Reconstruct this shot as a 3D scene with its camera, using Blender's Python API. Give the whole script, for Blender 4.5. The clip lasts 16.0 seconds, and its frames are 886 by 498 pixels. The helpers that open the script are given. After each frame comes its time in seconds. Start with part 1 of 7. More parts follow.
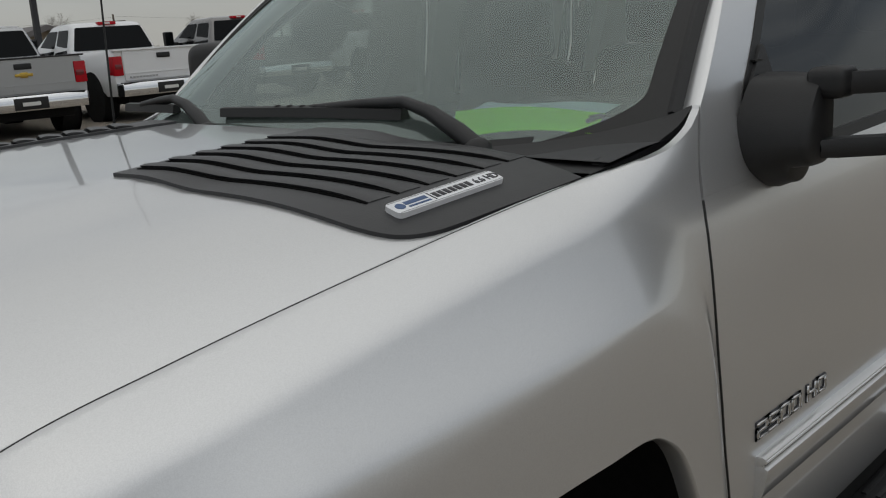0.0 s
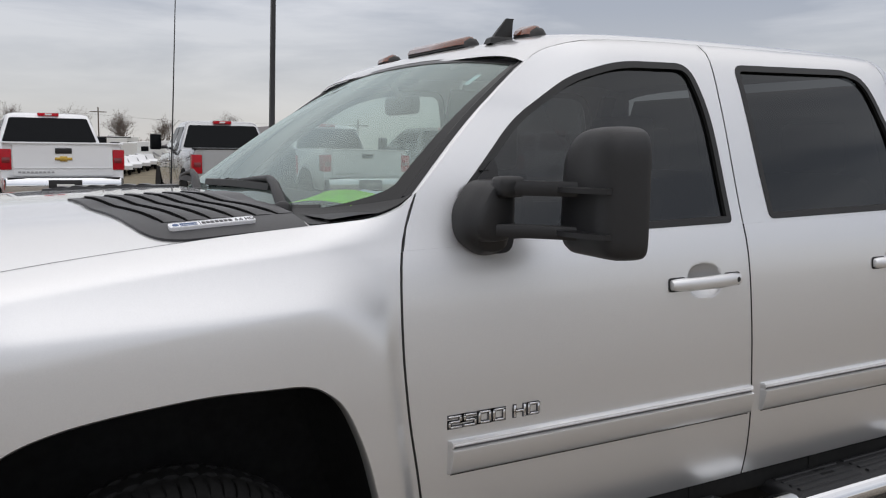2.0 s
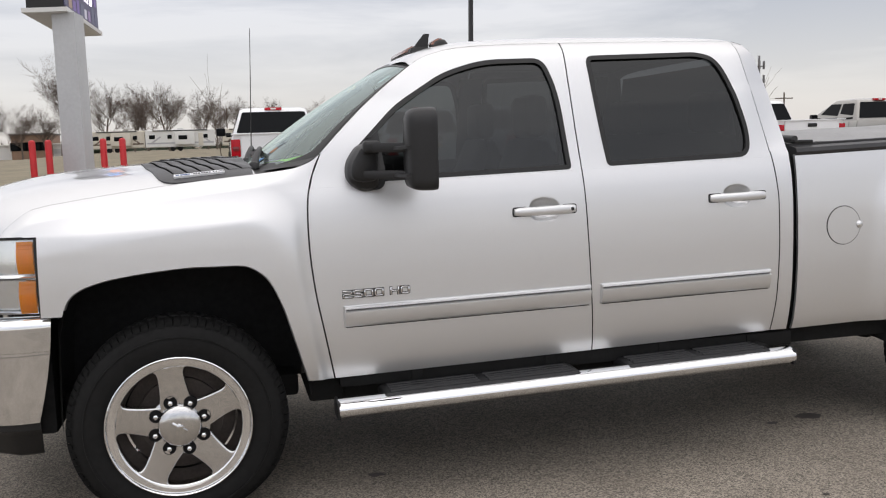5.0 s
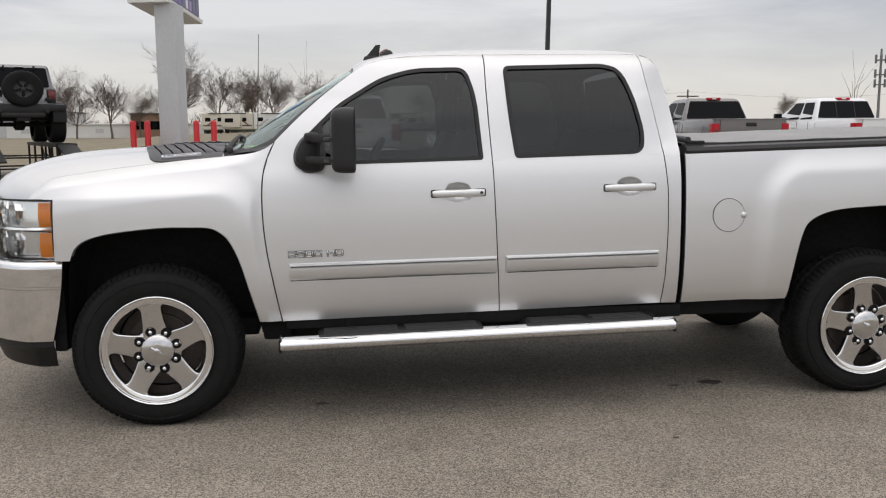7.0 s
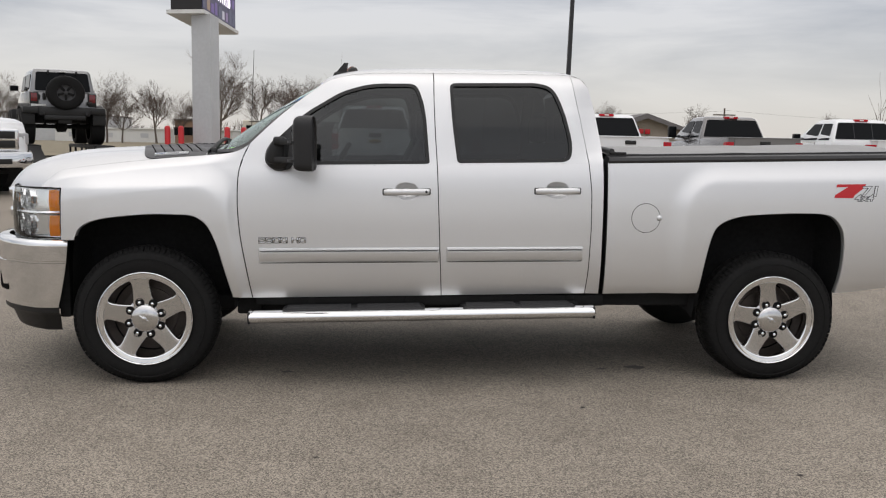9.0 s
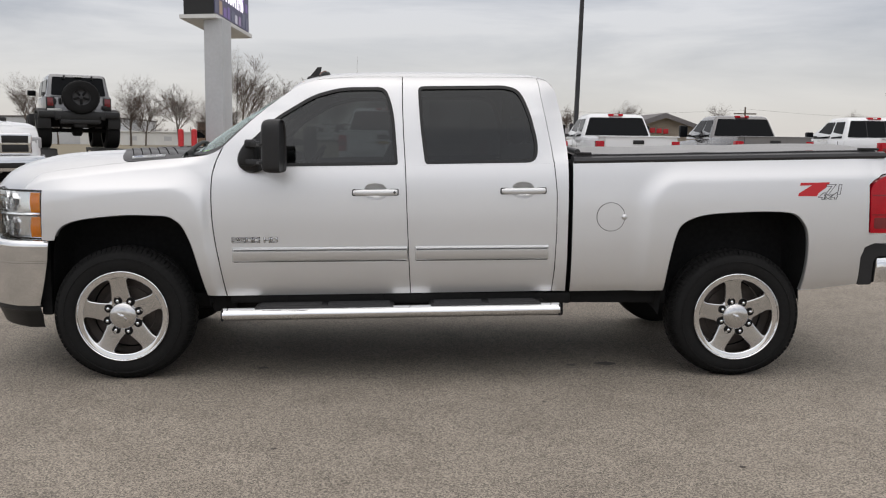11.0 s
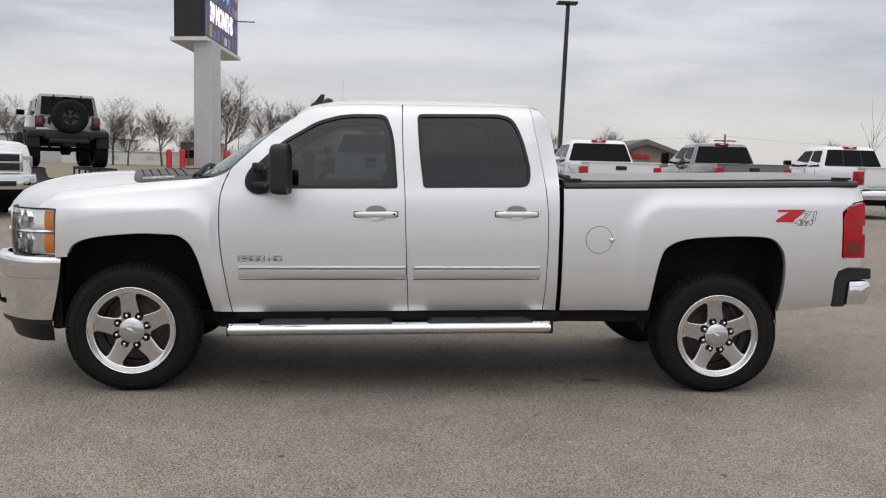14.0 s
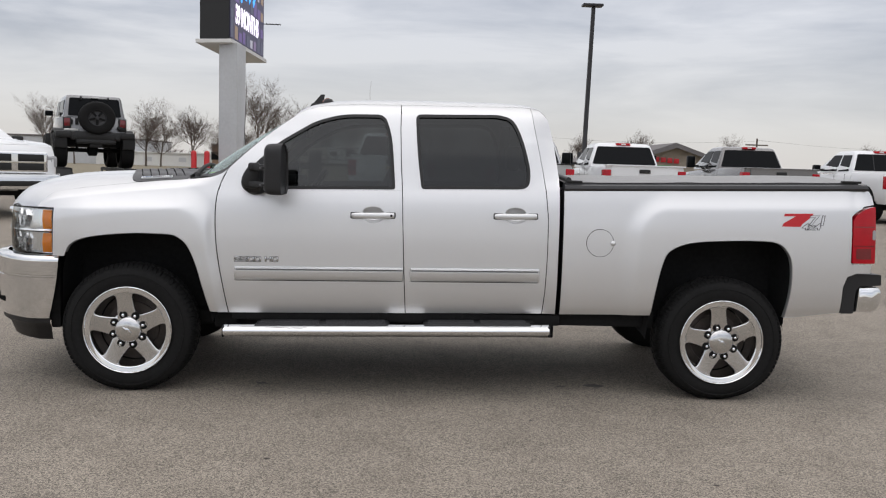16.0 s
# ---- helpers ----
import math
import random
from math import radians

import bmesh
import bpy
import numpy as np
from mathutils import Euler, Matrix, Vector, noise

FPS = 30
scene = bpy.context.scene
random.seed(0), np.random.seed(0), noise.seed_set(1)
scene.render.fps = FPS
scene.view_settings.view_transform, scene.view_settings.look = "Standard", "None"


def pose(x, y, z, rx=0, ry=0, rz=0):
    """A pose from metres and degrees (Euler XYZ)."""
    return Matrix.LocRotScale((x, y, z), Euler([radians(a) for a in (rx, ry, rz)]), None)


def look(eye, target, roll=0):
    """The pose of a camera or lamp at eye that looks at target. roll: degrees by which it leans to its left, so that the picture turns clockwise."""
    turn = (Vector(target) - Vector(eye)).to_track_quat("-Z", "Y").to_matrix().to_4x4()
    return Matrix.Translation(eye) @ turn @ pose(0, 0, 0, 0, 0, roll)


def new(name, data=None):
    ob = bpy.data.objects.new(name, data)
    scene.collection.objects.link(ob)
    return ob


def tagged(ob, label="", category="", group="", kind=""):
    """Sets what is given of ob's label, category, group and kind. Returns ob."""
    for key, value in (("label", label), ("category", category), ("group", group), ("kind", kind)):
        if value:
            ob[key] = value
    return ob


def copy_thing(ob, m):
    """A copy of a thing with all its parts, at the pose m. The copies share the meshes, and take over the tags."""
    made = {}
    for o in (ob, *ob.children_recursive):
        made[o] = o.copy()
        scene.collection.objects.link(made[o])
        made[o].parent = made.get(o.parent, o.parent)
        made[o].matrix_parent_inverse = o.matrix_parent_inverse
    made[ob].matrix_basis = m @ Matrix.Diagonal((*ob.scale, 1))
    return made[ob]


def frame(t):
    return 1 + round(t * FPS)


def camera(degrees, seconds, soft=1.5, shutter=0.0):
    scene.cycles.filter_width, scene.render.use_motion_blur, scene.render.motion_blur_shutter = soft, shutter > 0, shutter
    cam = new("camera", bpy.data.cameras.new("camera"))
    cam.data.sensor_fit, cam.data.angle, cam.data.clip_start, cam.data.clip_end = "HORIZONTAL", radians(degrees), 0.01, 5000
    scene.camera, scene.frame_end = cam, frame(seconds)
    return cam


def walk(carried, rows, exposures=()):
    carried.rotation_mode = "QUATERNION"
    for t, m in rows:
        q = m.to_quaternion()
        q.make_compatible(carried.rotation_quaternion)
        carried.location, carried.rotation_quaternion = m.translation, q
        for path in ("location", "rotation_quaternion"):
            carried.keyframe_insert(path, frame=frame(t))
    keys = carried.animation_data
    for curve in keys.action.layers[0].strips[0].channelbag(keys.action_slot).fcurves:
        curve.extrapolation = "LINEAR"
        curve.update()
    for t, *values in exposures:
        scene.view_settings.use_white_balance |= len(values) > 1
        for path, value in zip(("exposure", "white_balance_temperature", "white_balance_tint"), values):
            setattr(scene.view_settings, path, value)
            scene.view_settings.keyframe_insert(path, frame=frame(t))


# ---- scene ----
cam = camera(53.0, 16.0, soft=1.15)
PATH = [
    (0, (-0.670, -0.676, 1.613), (0.658, 0.743, 1.136), -4.2),
    (0.5, (-0.596, -0.953, 1.575), (0.619, 0.603, 1.254), -1.7),
    (1, (-0.531, -1.256, 1.569), (0.577, 0.395, 1.351), 0.2),
    (1.5, (-0.472, -1.586, 1.579), (0.558, 0.119, 1.394), 0.7),
    (2, (-0.399, -1.876, 1.558), (0.579, -0.144, 1.351), 0.5),
    (2.5, (-0.332, -2.2, 1.564), (0.587, -0.441, 1.315), -0.1),
    (3, (-0.278, -2.484, 1.55), (0.55, -0.68, 1.306), -0.1),
    (3.5, (-0.221, -2.767, 1.561), (0.492, -0.914, 1.319), -0.0),
    (4, (-0.045, -3.044, 1.534), (0.555, -1.15, 1.303), -0.6),
    (4.5, (0.098, -3.298, 1.514), (0.631, -1.383, 1.288), -1.2),
    (4.7, (0.146, -3.398, 1.509), (0.658, -1.479, 1.275), -1.5),
    (7, (0.895, -4.551, 1.529), (1.147, -2.585, 1.26), -0.3),
    (7.5, (1.013, -4.77, 1.526), (1.26, -2.801, 1.271), -0.9),
    (8, (1.145, -5.008, 1.513), (1.359, -3.036, 1.258), -0.5),
    (8.5, (1.227, -5.162, 1.518), (1.422, -3.188, 1.259), 0.5),
    (9, (1.332, -5.338, 1.506), (1.501, -3.36, 1.264), 1.1),
    (9.5, (1.461, -5.459, 1.512), (1.615, -3.481, 1.258), 1.2),
    (12, (1.677, -5.531, 1.516), (1.784, -3.548, 1.283), 0.5),
    (12.5, (1.648, -5.575, 1.52), (1.758, -3.593, 1.276), 0.6),
    (13, (1.595, -5.626, 1.53), (1.713, -3.642, 1.306), 0.4),
    (13.5, (1.559, -5.719, 1.533), (1.704, -3.735, 1.328), 0.8),
    (14, (1.542, -5.764, 1.527), (1.701, -3.779, 1.338), 1.4),
    (14.5, (1.549, -5.748, 1.533), (1.699, -3.763, 1.346), 1.6),
    (15, (1.6, -5.718, 1.529), (1.733, -3.731, 1.344), 1.8),
    (15.5, (1.688, -5.704, 1.521), (1.801, -3.716, 1.339), 1.7),
    (16, (1.755, -5.709, 1.52), (1.847, -3.72, 1.336), 1.7),
]
EXPOSURES = [(0.0, -0.68, 6950, 6), (0.5, -0.22, 6800, 8), (1.0, -0.17, 6740, 10), (1.5, -0.04, 6780, 11), (2.0, 0.02, 6850, 11), (3.0, 0.24, 6900, 12), (4.5, 0.32, 7000, 12), (8.0, 0.14, 7120, 11), (12.5, 0.12, 6980, 11), (16.0, 0.16, 6900, 11)]
walk(cam, [(t, look(eye, target, roll)) for t, eye, target, roll in PATH], EXPOSURES)
SKY_STRENGTH, SUN_STRENGTH = 1.0, 0.40
ASPHALT = ((0.198, 0.176, 0.149), (0.272, 0.241, 0.205))

# ---- world, sun and sky ----
world = bpy.data.worlds.new("overcast_sky")
scene.world = world
world.use_nodes = True
wn, wl = world.node_tree.nodes, world.node_tree.links
wn.clear()


def wnode(kind, **props):
    n = wn.new(kind)
    for k, v in props.items():
        n.inputs[k].default_value = v
    return n


sky = wn.new("ShaderNodeTexSky")
sky.sky_type, sky.sun_disc = "NISHITA", False
sky.sun_elevation, sky.sun_rotation = radians(78), radians(240)
tc = wn.new("ShaderNodeTexCoord")
mp = wn.new("ShaderNodeMapping")
mp.inputs["Scale"].default_value = (1.0, 1.0, 6.0)
cl = wnode("ShaderNodeTexNoise", Scale=2.2, Detail=7.0, Roughness=0.55, Distortion=0.35)
ramp = wn.new("ShaderNodeValToRGB")
ramp.color_ramp.elements[0].position, ramp.color_ramp.elements[0].color = 0.40, (0.335, 0.367, 0.440, 1)
ramp.color_ramp.elements[1].position, ramp.color_ramp.elements[1].color = 0.60, (0.585, 0.612, 0.675, 1)
sep = wn.new("ShaderNodeSeparateXYZ")
up = wn.new("ShaderNodeMapRange")
up.inputs["From Min"].default_value, up.inputs["From Max"].default_value = 0.0, 0.16
hz = wn.new("ShaderNodeMixRGB")
even, evm = wn.new("ShaderNodeMapRange"), wn.new("ShaderNodeMixRGB")
even.inputs["From Min"].default_value, even.inputs["From Max"].default_value, even.inputs["To Max"].default_value = 0.22, 0.6, 0.85
evm.inputs["Color2"].default_value = (0.54, 0.55, 0.582, 1)
hz.inputs["Color1"].default_value = (0.548, 0.552, 0.572, 1)
zen = wn.new("ShaderNodeMapRange")
zen.inputs["From Min"].default_value, zen.inputs["From Max"].default_value = 0.15, 0.9
zen.inputs["To Min"].default_value, zen.inputs["To Max"].default_value = 0.96, 1.5
zmul = wn.new("ShaderNodeVectorMath")
zmul.operation = "MULTIPLY"
skm = wn.new("ShaderNodeMixRGB")
skm.blend_type = "ADD"
skm.inputs["Fac"].default_value = 0.02
# the cloud is brightest round the hidden sun
veil = [wn.new("ShaderNodeVectorMath")] + [wn.new("ShaderNodeMath") for _ in range(4)]
veil[0].operation = "DOT_PRODUCT"
veil[0].inputs[1].default_value = Vector((-4, -28, 42)).normalized()
for node, op, value in zip(veil[1:], ("MAXIMUM", "POWER", "MULTIPLY", "ADD"), (0.0, 2.5, 0.85, 0.0)):
    node.operation = op
    node.inputs[1].default_value = value
bg = wnode("ShaderNodeBackground", Strength=SKY_STRENGTH)
wo = wn.new("ShaderNodeOutputWorld")
for a, b in ((tc.outputs["Generated"], mp.inputs["Vector"]), (mp.outputs["Vector"], cl.inputs["Vector"]), (cl.outputs["Fac"], ramp.inputs["Fac"]),
             (tc.outputs["Generated"], sep.inputs["Vector"]), (sep.outputs["Z"], up.inputs["Value"]), (up.outputs["Result"], hz.inputs["Fac"]),
             (sep.outputs["Z"], even.inputs["Value"]), (even.outputs["Result"], evm.inputs["Fac"]), (ramp.outputs["Color"], evm.inputs["Color1"]), (evm.outputs["Color"], hz.inputs["Color2"]), (sep.outputs["Z"], zen.inputs["Value"]), (hz.outputs["Color"], zmul.inputs[0]),
             (tc.outputs["Generated"], veil[0].inputs[0]), (veil[0].outputs["Value"], veil[1].inputs[0]), (veil[1].outputs[0], veil[2].inputs[0]), (veil[2].outputs[0], veil[3].inputs[0]),
             (veil[3].outputs[0], veil[4].inputs[0]), (zen.outputs["Result"], veil[4].inputs[1]), (veil[4].outputs[0], zmul.inputs[1]), (zmul.outputs["Vector"], skm.inputs["Color1"]), (sky.outputs["Color"], skm.inputs["Color2"]),
             (skm.outputs["Color"], bg.inputs["Color"]), (bg.outputs["Background"], wo.inputs["Surface"])):
    wl.new(a, b)
sun = new("sun", bpy.data.lights.new("sun", "SUN"))
sun.data.energy, sun.data.angle, sun.data.color = SUN_STRENGTH, radians(120), (1.0, 0.97, 0.92)
sun.matrix_world = look((0, 0, 60), (4, -25, 0))


# ---- materials ----
def nodes_of(name):
    m = bpy.data.materials.new(name)
    m.use_nodes = True
    return m, m.node_tree.nodes, m.node_tree.links, m.node_tree.nodes["Principled BSDF"]


def mat(name, color, rough=0.5, metal=0.0, vary=0.12, scale=8.0, bump=0.0, bump_scale=60.0, coat=0.0, spec=0.5, second=None, rough_vary=0.0, object_random=0.0):
    """A procedural surface: base colour broken at two scales, with fine relief."""
    m, n, l, p = nodes_of(name)
    p.inputs["Roughness"].default_value, p.inputs["Metallic"].default_value = rough, metal
    p.inputs["Coat Weight"].default_value, p.inputs["Specular IOR Level"].default_value = coat, spec
    p.inputs["Coat Roughness"].default_value = 0.04
    geo = n.new("ShaderNodeTexCoord")
    a, b = n.new("ShaderNodeTexNoise"), n.new("ShaderNodeTexNoise")
    a.inputs["Scale"].default_value, a.inputs["Detail"].default_value = scale, 4
    b.inputs["Scale"].default_value, b.inputs["Detail"].default_value = scale * 9, 3
    add = n.new("ShaderNodeMath")
    add.operation = "ADD"
    mr = n.new("ShaderNodeMapRange")
    mr.inputs["From Min"].default_value, mr.inputs["From Max"].default_value = 0.7, 1.3
    mix = n.new("ShaderNodeMixRGB")
    c2 = second or tuple(c * (1 - vary) for c in color)
    mix.inputs["Color1"].default_value = (*c2, 1)
    mix.inputs["Color2"].default_value = (*(min(1, c * (1 + vary * 0.6)) for c in color), 1)
    for x, y in ((geo.outputs["Object"], a.inputs["Vector"]), (geo.outputs["Object"], b.inputs["Vector"]), (a.outputs["Fac"], add.inputs[0]),
                 (b.outputs["Fac"], add.inputs[1]), (add.outputs[0], mr.inputs["Value"]), (mr.outputs["Result"], mix.inputs["Fac"])):
        l.new(x, y)
    col = mix.outputs["Color"]
    if object_random:
        oi, hsv, mm = n.new("ShaderNodeObjectInfo"), n.new("ShaderNodeHueSaturation"), n.new("ShaderNodeMapRange")
        mm.inputs["To Min"].default_value, mm.inputs["To Max"].default_value = 1 - object_random, 1 + object_random
        l.new(oi.outputs["Random"], mm.inputs["Value"])
        l.new(mm.outputs["Result"], hsv.inputs["Value"])
        l.new(col, hsv.inputs["Color"])
        col = hsv.outputs["Color"]
    l.new(col, p.inputs["Base Color"])
    if rough_vary:
        rr = n.new("ShaderNodeMapRange")
        rr.inputs["To Min"].default_value, rr.inputs["To Max"].default_value = rough - rough_vary, rough + rough_vary
        l.new(a.outputs["Fac"], rr.inputs["Value"])
        l.new(rr.outputs["Result"], p.inputs["Roughness"])
    if bump:
        t, bm_ = n.new("ShaderNodeTexNoise"), n.new("ShaderNodeBump")
        t.inputs["Scale"].default_value, t.inputs["Detail"].default_value = bump_scale, 3
        bm_.inputs["Strength"].default_value, bm_.inputs["Distance"].default_value = bump, 0.004
        l.new(geo.outputs["Object"], t.inputs["Vector"])
        l.new(t.outputs["Fac"], bm_.inputs["Height"])
        l.new(bm_.outputs["Normal"], p.inputs["Normal"])
    return m


def paint(name, color, metal=0.0, flake=0.0, rough=0.32):
    """Car paint: metallic base with fine flake under a clear coat, a trace of dust."""
    m, n, l, p = nodes_of(name)
    p.inputs["Metallic"].default_value, p.inputs["Roughness"].default_value = metal, rough
    p.inputs["Coat Weight"].default_value, p.inputs["Coat Roughness"].default_value = 1.0, 0.035
    geo, v, mr = n.new("ShaderNodeTexCoord"), n.new("ShaderNodeTexVoronoi"), n.new("ShaderNodeMapRange")
    v.inputs["Scale"].default_value = 1400
    mr.inputs["To Min"].default_value, mr.inputs["To Max"].default_value = 1 - flake, 1 + flake
    sepc = n.new("ShaderNodeSeparateColor")
    dust_haze = n.new("ShaderNodeTexNoise")
    dust_haze.inputs["Scale"].default_value, dust_haze.inputs["Detail"].default_value = 2.3, 6
    dr = n.new("ShaderNodeMapRange")
    dr.inputs["To Min"].default_value, dr.inputs["To Max"].default_value = 0.01, 0.05
    hsv = n.new("ShaderNodeHueSaturation")
    hsv.inputs["Color"].default_value = (*color, 1)
    lw, lr = n.new("ShaderNodeLayerWeight"), n.new("ShaderNodeMapRange")
    lw.inputs["Blend"].default_value = 0.5
    lr.inputs["From Max"].default_value, lr.inputs["To Min"].default_value, lr.inputs["To Max"].default_value = 0.65, rough, rough * 0.7
    l.new(lw.outputs["Facing"], lr.inputs["Value"])
    l.new(lr.outputs["Result"], p.inputs["Roughness"])
    for x, y in ((geo.outputs["Object"], v.inputs["Vector"]), (v.outputs["Color"], sepc.inputs["Color"]), (sepc.outputs["Red"], mr.inputs["Value"]),
                 (mr.outputs["Result"], hsv.inputs["Value"]), (hsv.outputs["Color"], p.inputs["Base Color"]),
                 (geo.outputs["Object"], dust_haze.inputs["Vector"]), (dust_haze.outputs["Fac"], dr.inputs["Value"]), (dr.outputs["Result"], p.inputs["Coat Roughness"])):
        l.new(x, y)
    return m


def glass(name, tint, gloss=0.02, ior=1.5, mirror=(0.95, 0.97, 0.97), dust_haze=0.0):
    """A thin tinted pane: light passes through it, and its faces mirror the sky by Fresnel."""
    m, n, l, p = nodes_of(name)
    n.remove(p)
    out = n["Material Output"]
    tr, gl, fr, mx = n.new("ShaderNodeBsdfTransparent"), n.new("ShaderNodeBsdfGlossy"), n.new("ShaderNodeFresnel"), n.new("ShaderNodeMixShader")
    tr.inputs["Color"].default_value = (*tint, 1)
    gl.inputs["Roughness"].default_value, fr.inputs["IOR"].default_value = gloss, ior
    gl.inputs["Color"].default_value = (*mirror, 1)
    l.new(fr.outputs["Fac"], mx.inputs["Fac"])
    l.new(tr.outputs["BSDF"], mx.inputs[1])
    l.new(gl.outputs["BSDF"], mx.inputs[2])
    last = mx
    # pale teal diffuse share: thin dust, plus painted haze for the sky's glare
    if dust_haze:
        df, md, tx, nz, mr = n.new("ShaderNodeBsdfDiffuse"), n.new("ShaderNodeMixShader"), n.new("ShaderNodeTexCoord"), n.new("ShaderNodeTexNoise"), n.new("ShaderNodeMapRange")
        df.inputs["Color"].default_value = (0.66, 0.78, 0.75, 1)
        nz.inputs["Scale"].default_value, nz.inputs["Detail"].default_value = 6.0, 5
        mr.inputs["To Min"].default_value, mr.inputs["To Max"].default_value = dust_haze * 0.6, dust_haze * 1.4
        l.new(tx.outputs["Object"], nz.inputs["Vector"])
        l.new(nz.outputs["Fac"], mr.inputs["Value"])
        l.new(mr.outputs["Result"], md.inputs["Fac"])
        l.new(mx.outputs["Shader"], md.inputs[1])
        l.new(df.outputs["BSDF"], md.inputs[2])
        last = md
    l.new(last.outputs["Shader"], out.inputs["Surface"])
    return m


def glow(name, color, strength):
    m, n, l, p = nodes_of(name)
    p.inputs["Base Color"].default_value = (0.01, 0.01, 0.012, 1)
    p.inputs["Emission Color"].default_value, p.inputs["Emission Strength"].default_value = (*color, 1), strength
    return m


def asphalt_material():
    m, n, l, p = nodes_of("asphalt_worn")
    p.inputs["Roughness"].default_value, p.inputs["Specular IOR Level"].default_value = 0.82, 0.35
    geo = n.new("ShaderNodeTexCoord")
    tex = []
    for sc, det in ((0.35, 5), (2.6, 4)):
        t = n.new("ShaderNodeTexNoise")
        t.inputs["Scale"].default_value, t.inputs["Detail"].default_value = sc, det
        l.new(geo.outputs["Object"], t.inputs["Vector"])
        tex.append(t)
    vo = n.new("ShaderNodeTexVoronoi")
    vo.inputs["Scale"].default_value = 165
    vo2 = n.new("ShaderNodeTexVoronoi")
    vo2.inputs["Scale"].default_value = 90
    for v in (vo, vo2):
        l.new(geo.outputs["Object"], v.inputs["Vector"])
    r1, r2, r3 = n.new("ShaderNodeValToRGB"), n.new("ShaderNodeMixRGB"), n.new("ShaderNodeMixRGB")
    r1.color_ramp.elements[0].position, r1.color_ramp.elements[0].color = 0.3, (*ASPHALT[0], 1)
    r1.color_ramp.elements[1].position, r1.color_ramp.elements[1].color = 0.72, (*ASPHALT[1], 1)
    l.new(tex[0].outputs["Fac"], r1.inputs["Fac"])
    sc1 = n.new("ShaderNodeSeparateColor")
    l.new(vo.outputs["Color"], sc1.inputs["Color"])
    ag = n.new("ShaderNodeValToRGB")
    ag.color_ramp.elements[0].position, ag.color_ramp.elements[0].color = 0.1, (0.42, 0.42, 0.42, 1)
    ag.color_ramp.elements[1].position, ag.color_ramp.elements[1].color = 0.95, (1.72, 1.69, 1.63, 1)
    l.new(sc1.outputs["Red"], ag.inputs["Fac"])
    r2.blend_type, r2.inputs["Fac"].default_value = "MULTIPLY", 0.92
    l.new(r1.outputs["Color"], r2.inputs["Color1"])
    l.new(ag.outputs["Color"], r2.inputs["Color2"])
    r3.blend_type, r3.inputs["Fac"].default_value = "MULTIPLY", 0.55
    st = n.new("ShaderNodeValToRGB")
    st.color_ramp.elements[0].position, st.color_ramp.elements[0].color = 0.28, (0.72, 0.71, 0.70, 1)
    st.color_ramp.elements[1].position, st.color_ramp.elements[1].color = 0.55, (1, 1, 1, 1)
    l.new(tex[1].outputs["Fac"], st.inputs["Fac"])
    l.new(r2.outputs["Color"], r3.inputs["Color1"])
    l.new(st.outputs["Color"], r3.inputs["Color2"])
    l.new(r3.outputs["Color"], p.inputs["Base Color"])
    b1 = n.new("ShaderNodeBump")
    b1.inputs["Strength"].default_value, b1.inputs["Distance"].default_value = 0.5, 0.0035
    l.new(vo2.outputs["Distance"], b1.inputs["Height"])
    l.new(b1.outputs["Normal"], p.inputs["Normal"])
    return m


M_SILVER = paint("silver_metallic_paint", (0.715, 0.720, 0.725), metal=0.83, flake=0.06, rough=0.44)
M_WHITE = paint("white_paint", (0.78, 0.79, 0.80), rough=0.4)
M_PEWTER = paint("silver_grey_paint", (0.42, 0.43, 0.44), metal=0.7, flake=0.1, rough=0.35)
M_TAN = paint("tan_grey_paint", (0.32, 0.31, 0.285), metal=0.5, flake=0.08, rough=0.4)
M_DARKSILVER = paint("dark_silver_paint", (0.20, 0.202, 0.205), metal=0.7, flake=0.1, rough=0.38)
M_GRAPHITE = paint("grey_metallic_paint", (0.17, 0.165, 0.165), metal=0.6, flake=0.12, rough=0.35)
M_CHROME = mat("chrome", (0.80, 0.81, 0.82), 0.06, 1.0, 0.03, 3, rough_vary=0.03)
M_POLISHED = mat("polished_aluminium", (0.63, 0.63, 0.63), 0.17, 1.0, 0.10, 6, rough_vary=0.06)
M_BLACK = mat("black_textured_plastic", (0.0095, 0.0095, 0.0105), 0.5, 0, 0.2, 9, bump=0.10, bump_scale=420)
M_GREYBLACK = mat("charcoal_plastic", (0.031, 0.031, 0.033), 0.42, 0, 0.15, 7, bump=0.08, bump_scale=380)
M_RUBBER = mat("tyre_rubber", (0.0095, 0.0095, 0.0095), 0.75, 0, 0.3, 5, bump=0.15, bump_scale=160, spec=0.2)
M_SEAL = mat("black_rubber_seal", (0.008, 0.008, 0.008), 0.5, 0, 0.1)
M_LINER = mat("wheel_well_liner", (0.018, 0.018, 0.0185), 0.8, 0, 0.3, 4, spec=0.1)
M_REFLECTOR = mat("lamp_chrome", (0.93, 0.93, 0.93), 0.13, 0.85, 0.04, 12)
M_CHASSIS = mat("chassis_black", (0.010, 0.010, 0.010), 0.75, 0, 0.3, 4, spec=0.15)
M_TRIMGREY = mat("dark_interior_trim", (0.045, 0.046, 0.048), 0.7, 0, 0.15, 6)
M_SEAT = mat("dark_leather", (0.028, 0.028, 0.03), 0.55, 0, 0.2, 5)
M_HEADLINER = mat("grey_headliner", (0.3, 0.3, 0.29), 0.95, 0, 0.1, 5)
M_GLASS_WS = glass("windscreen_glass", (0.84, 0.95, 0.91), 0.0, 2.05, (0.88, 1.0, 0.965), 0.08)
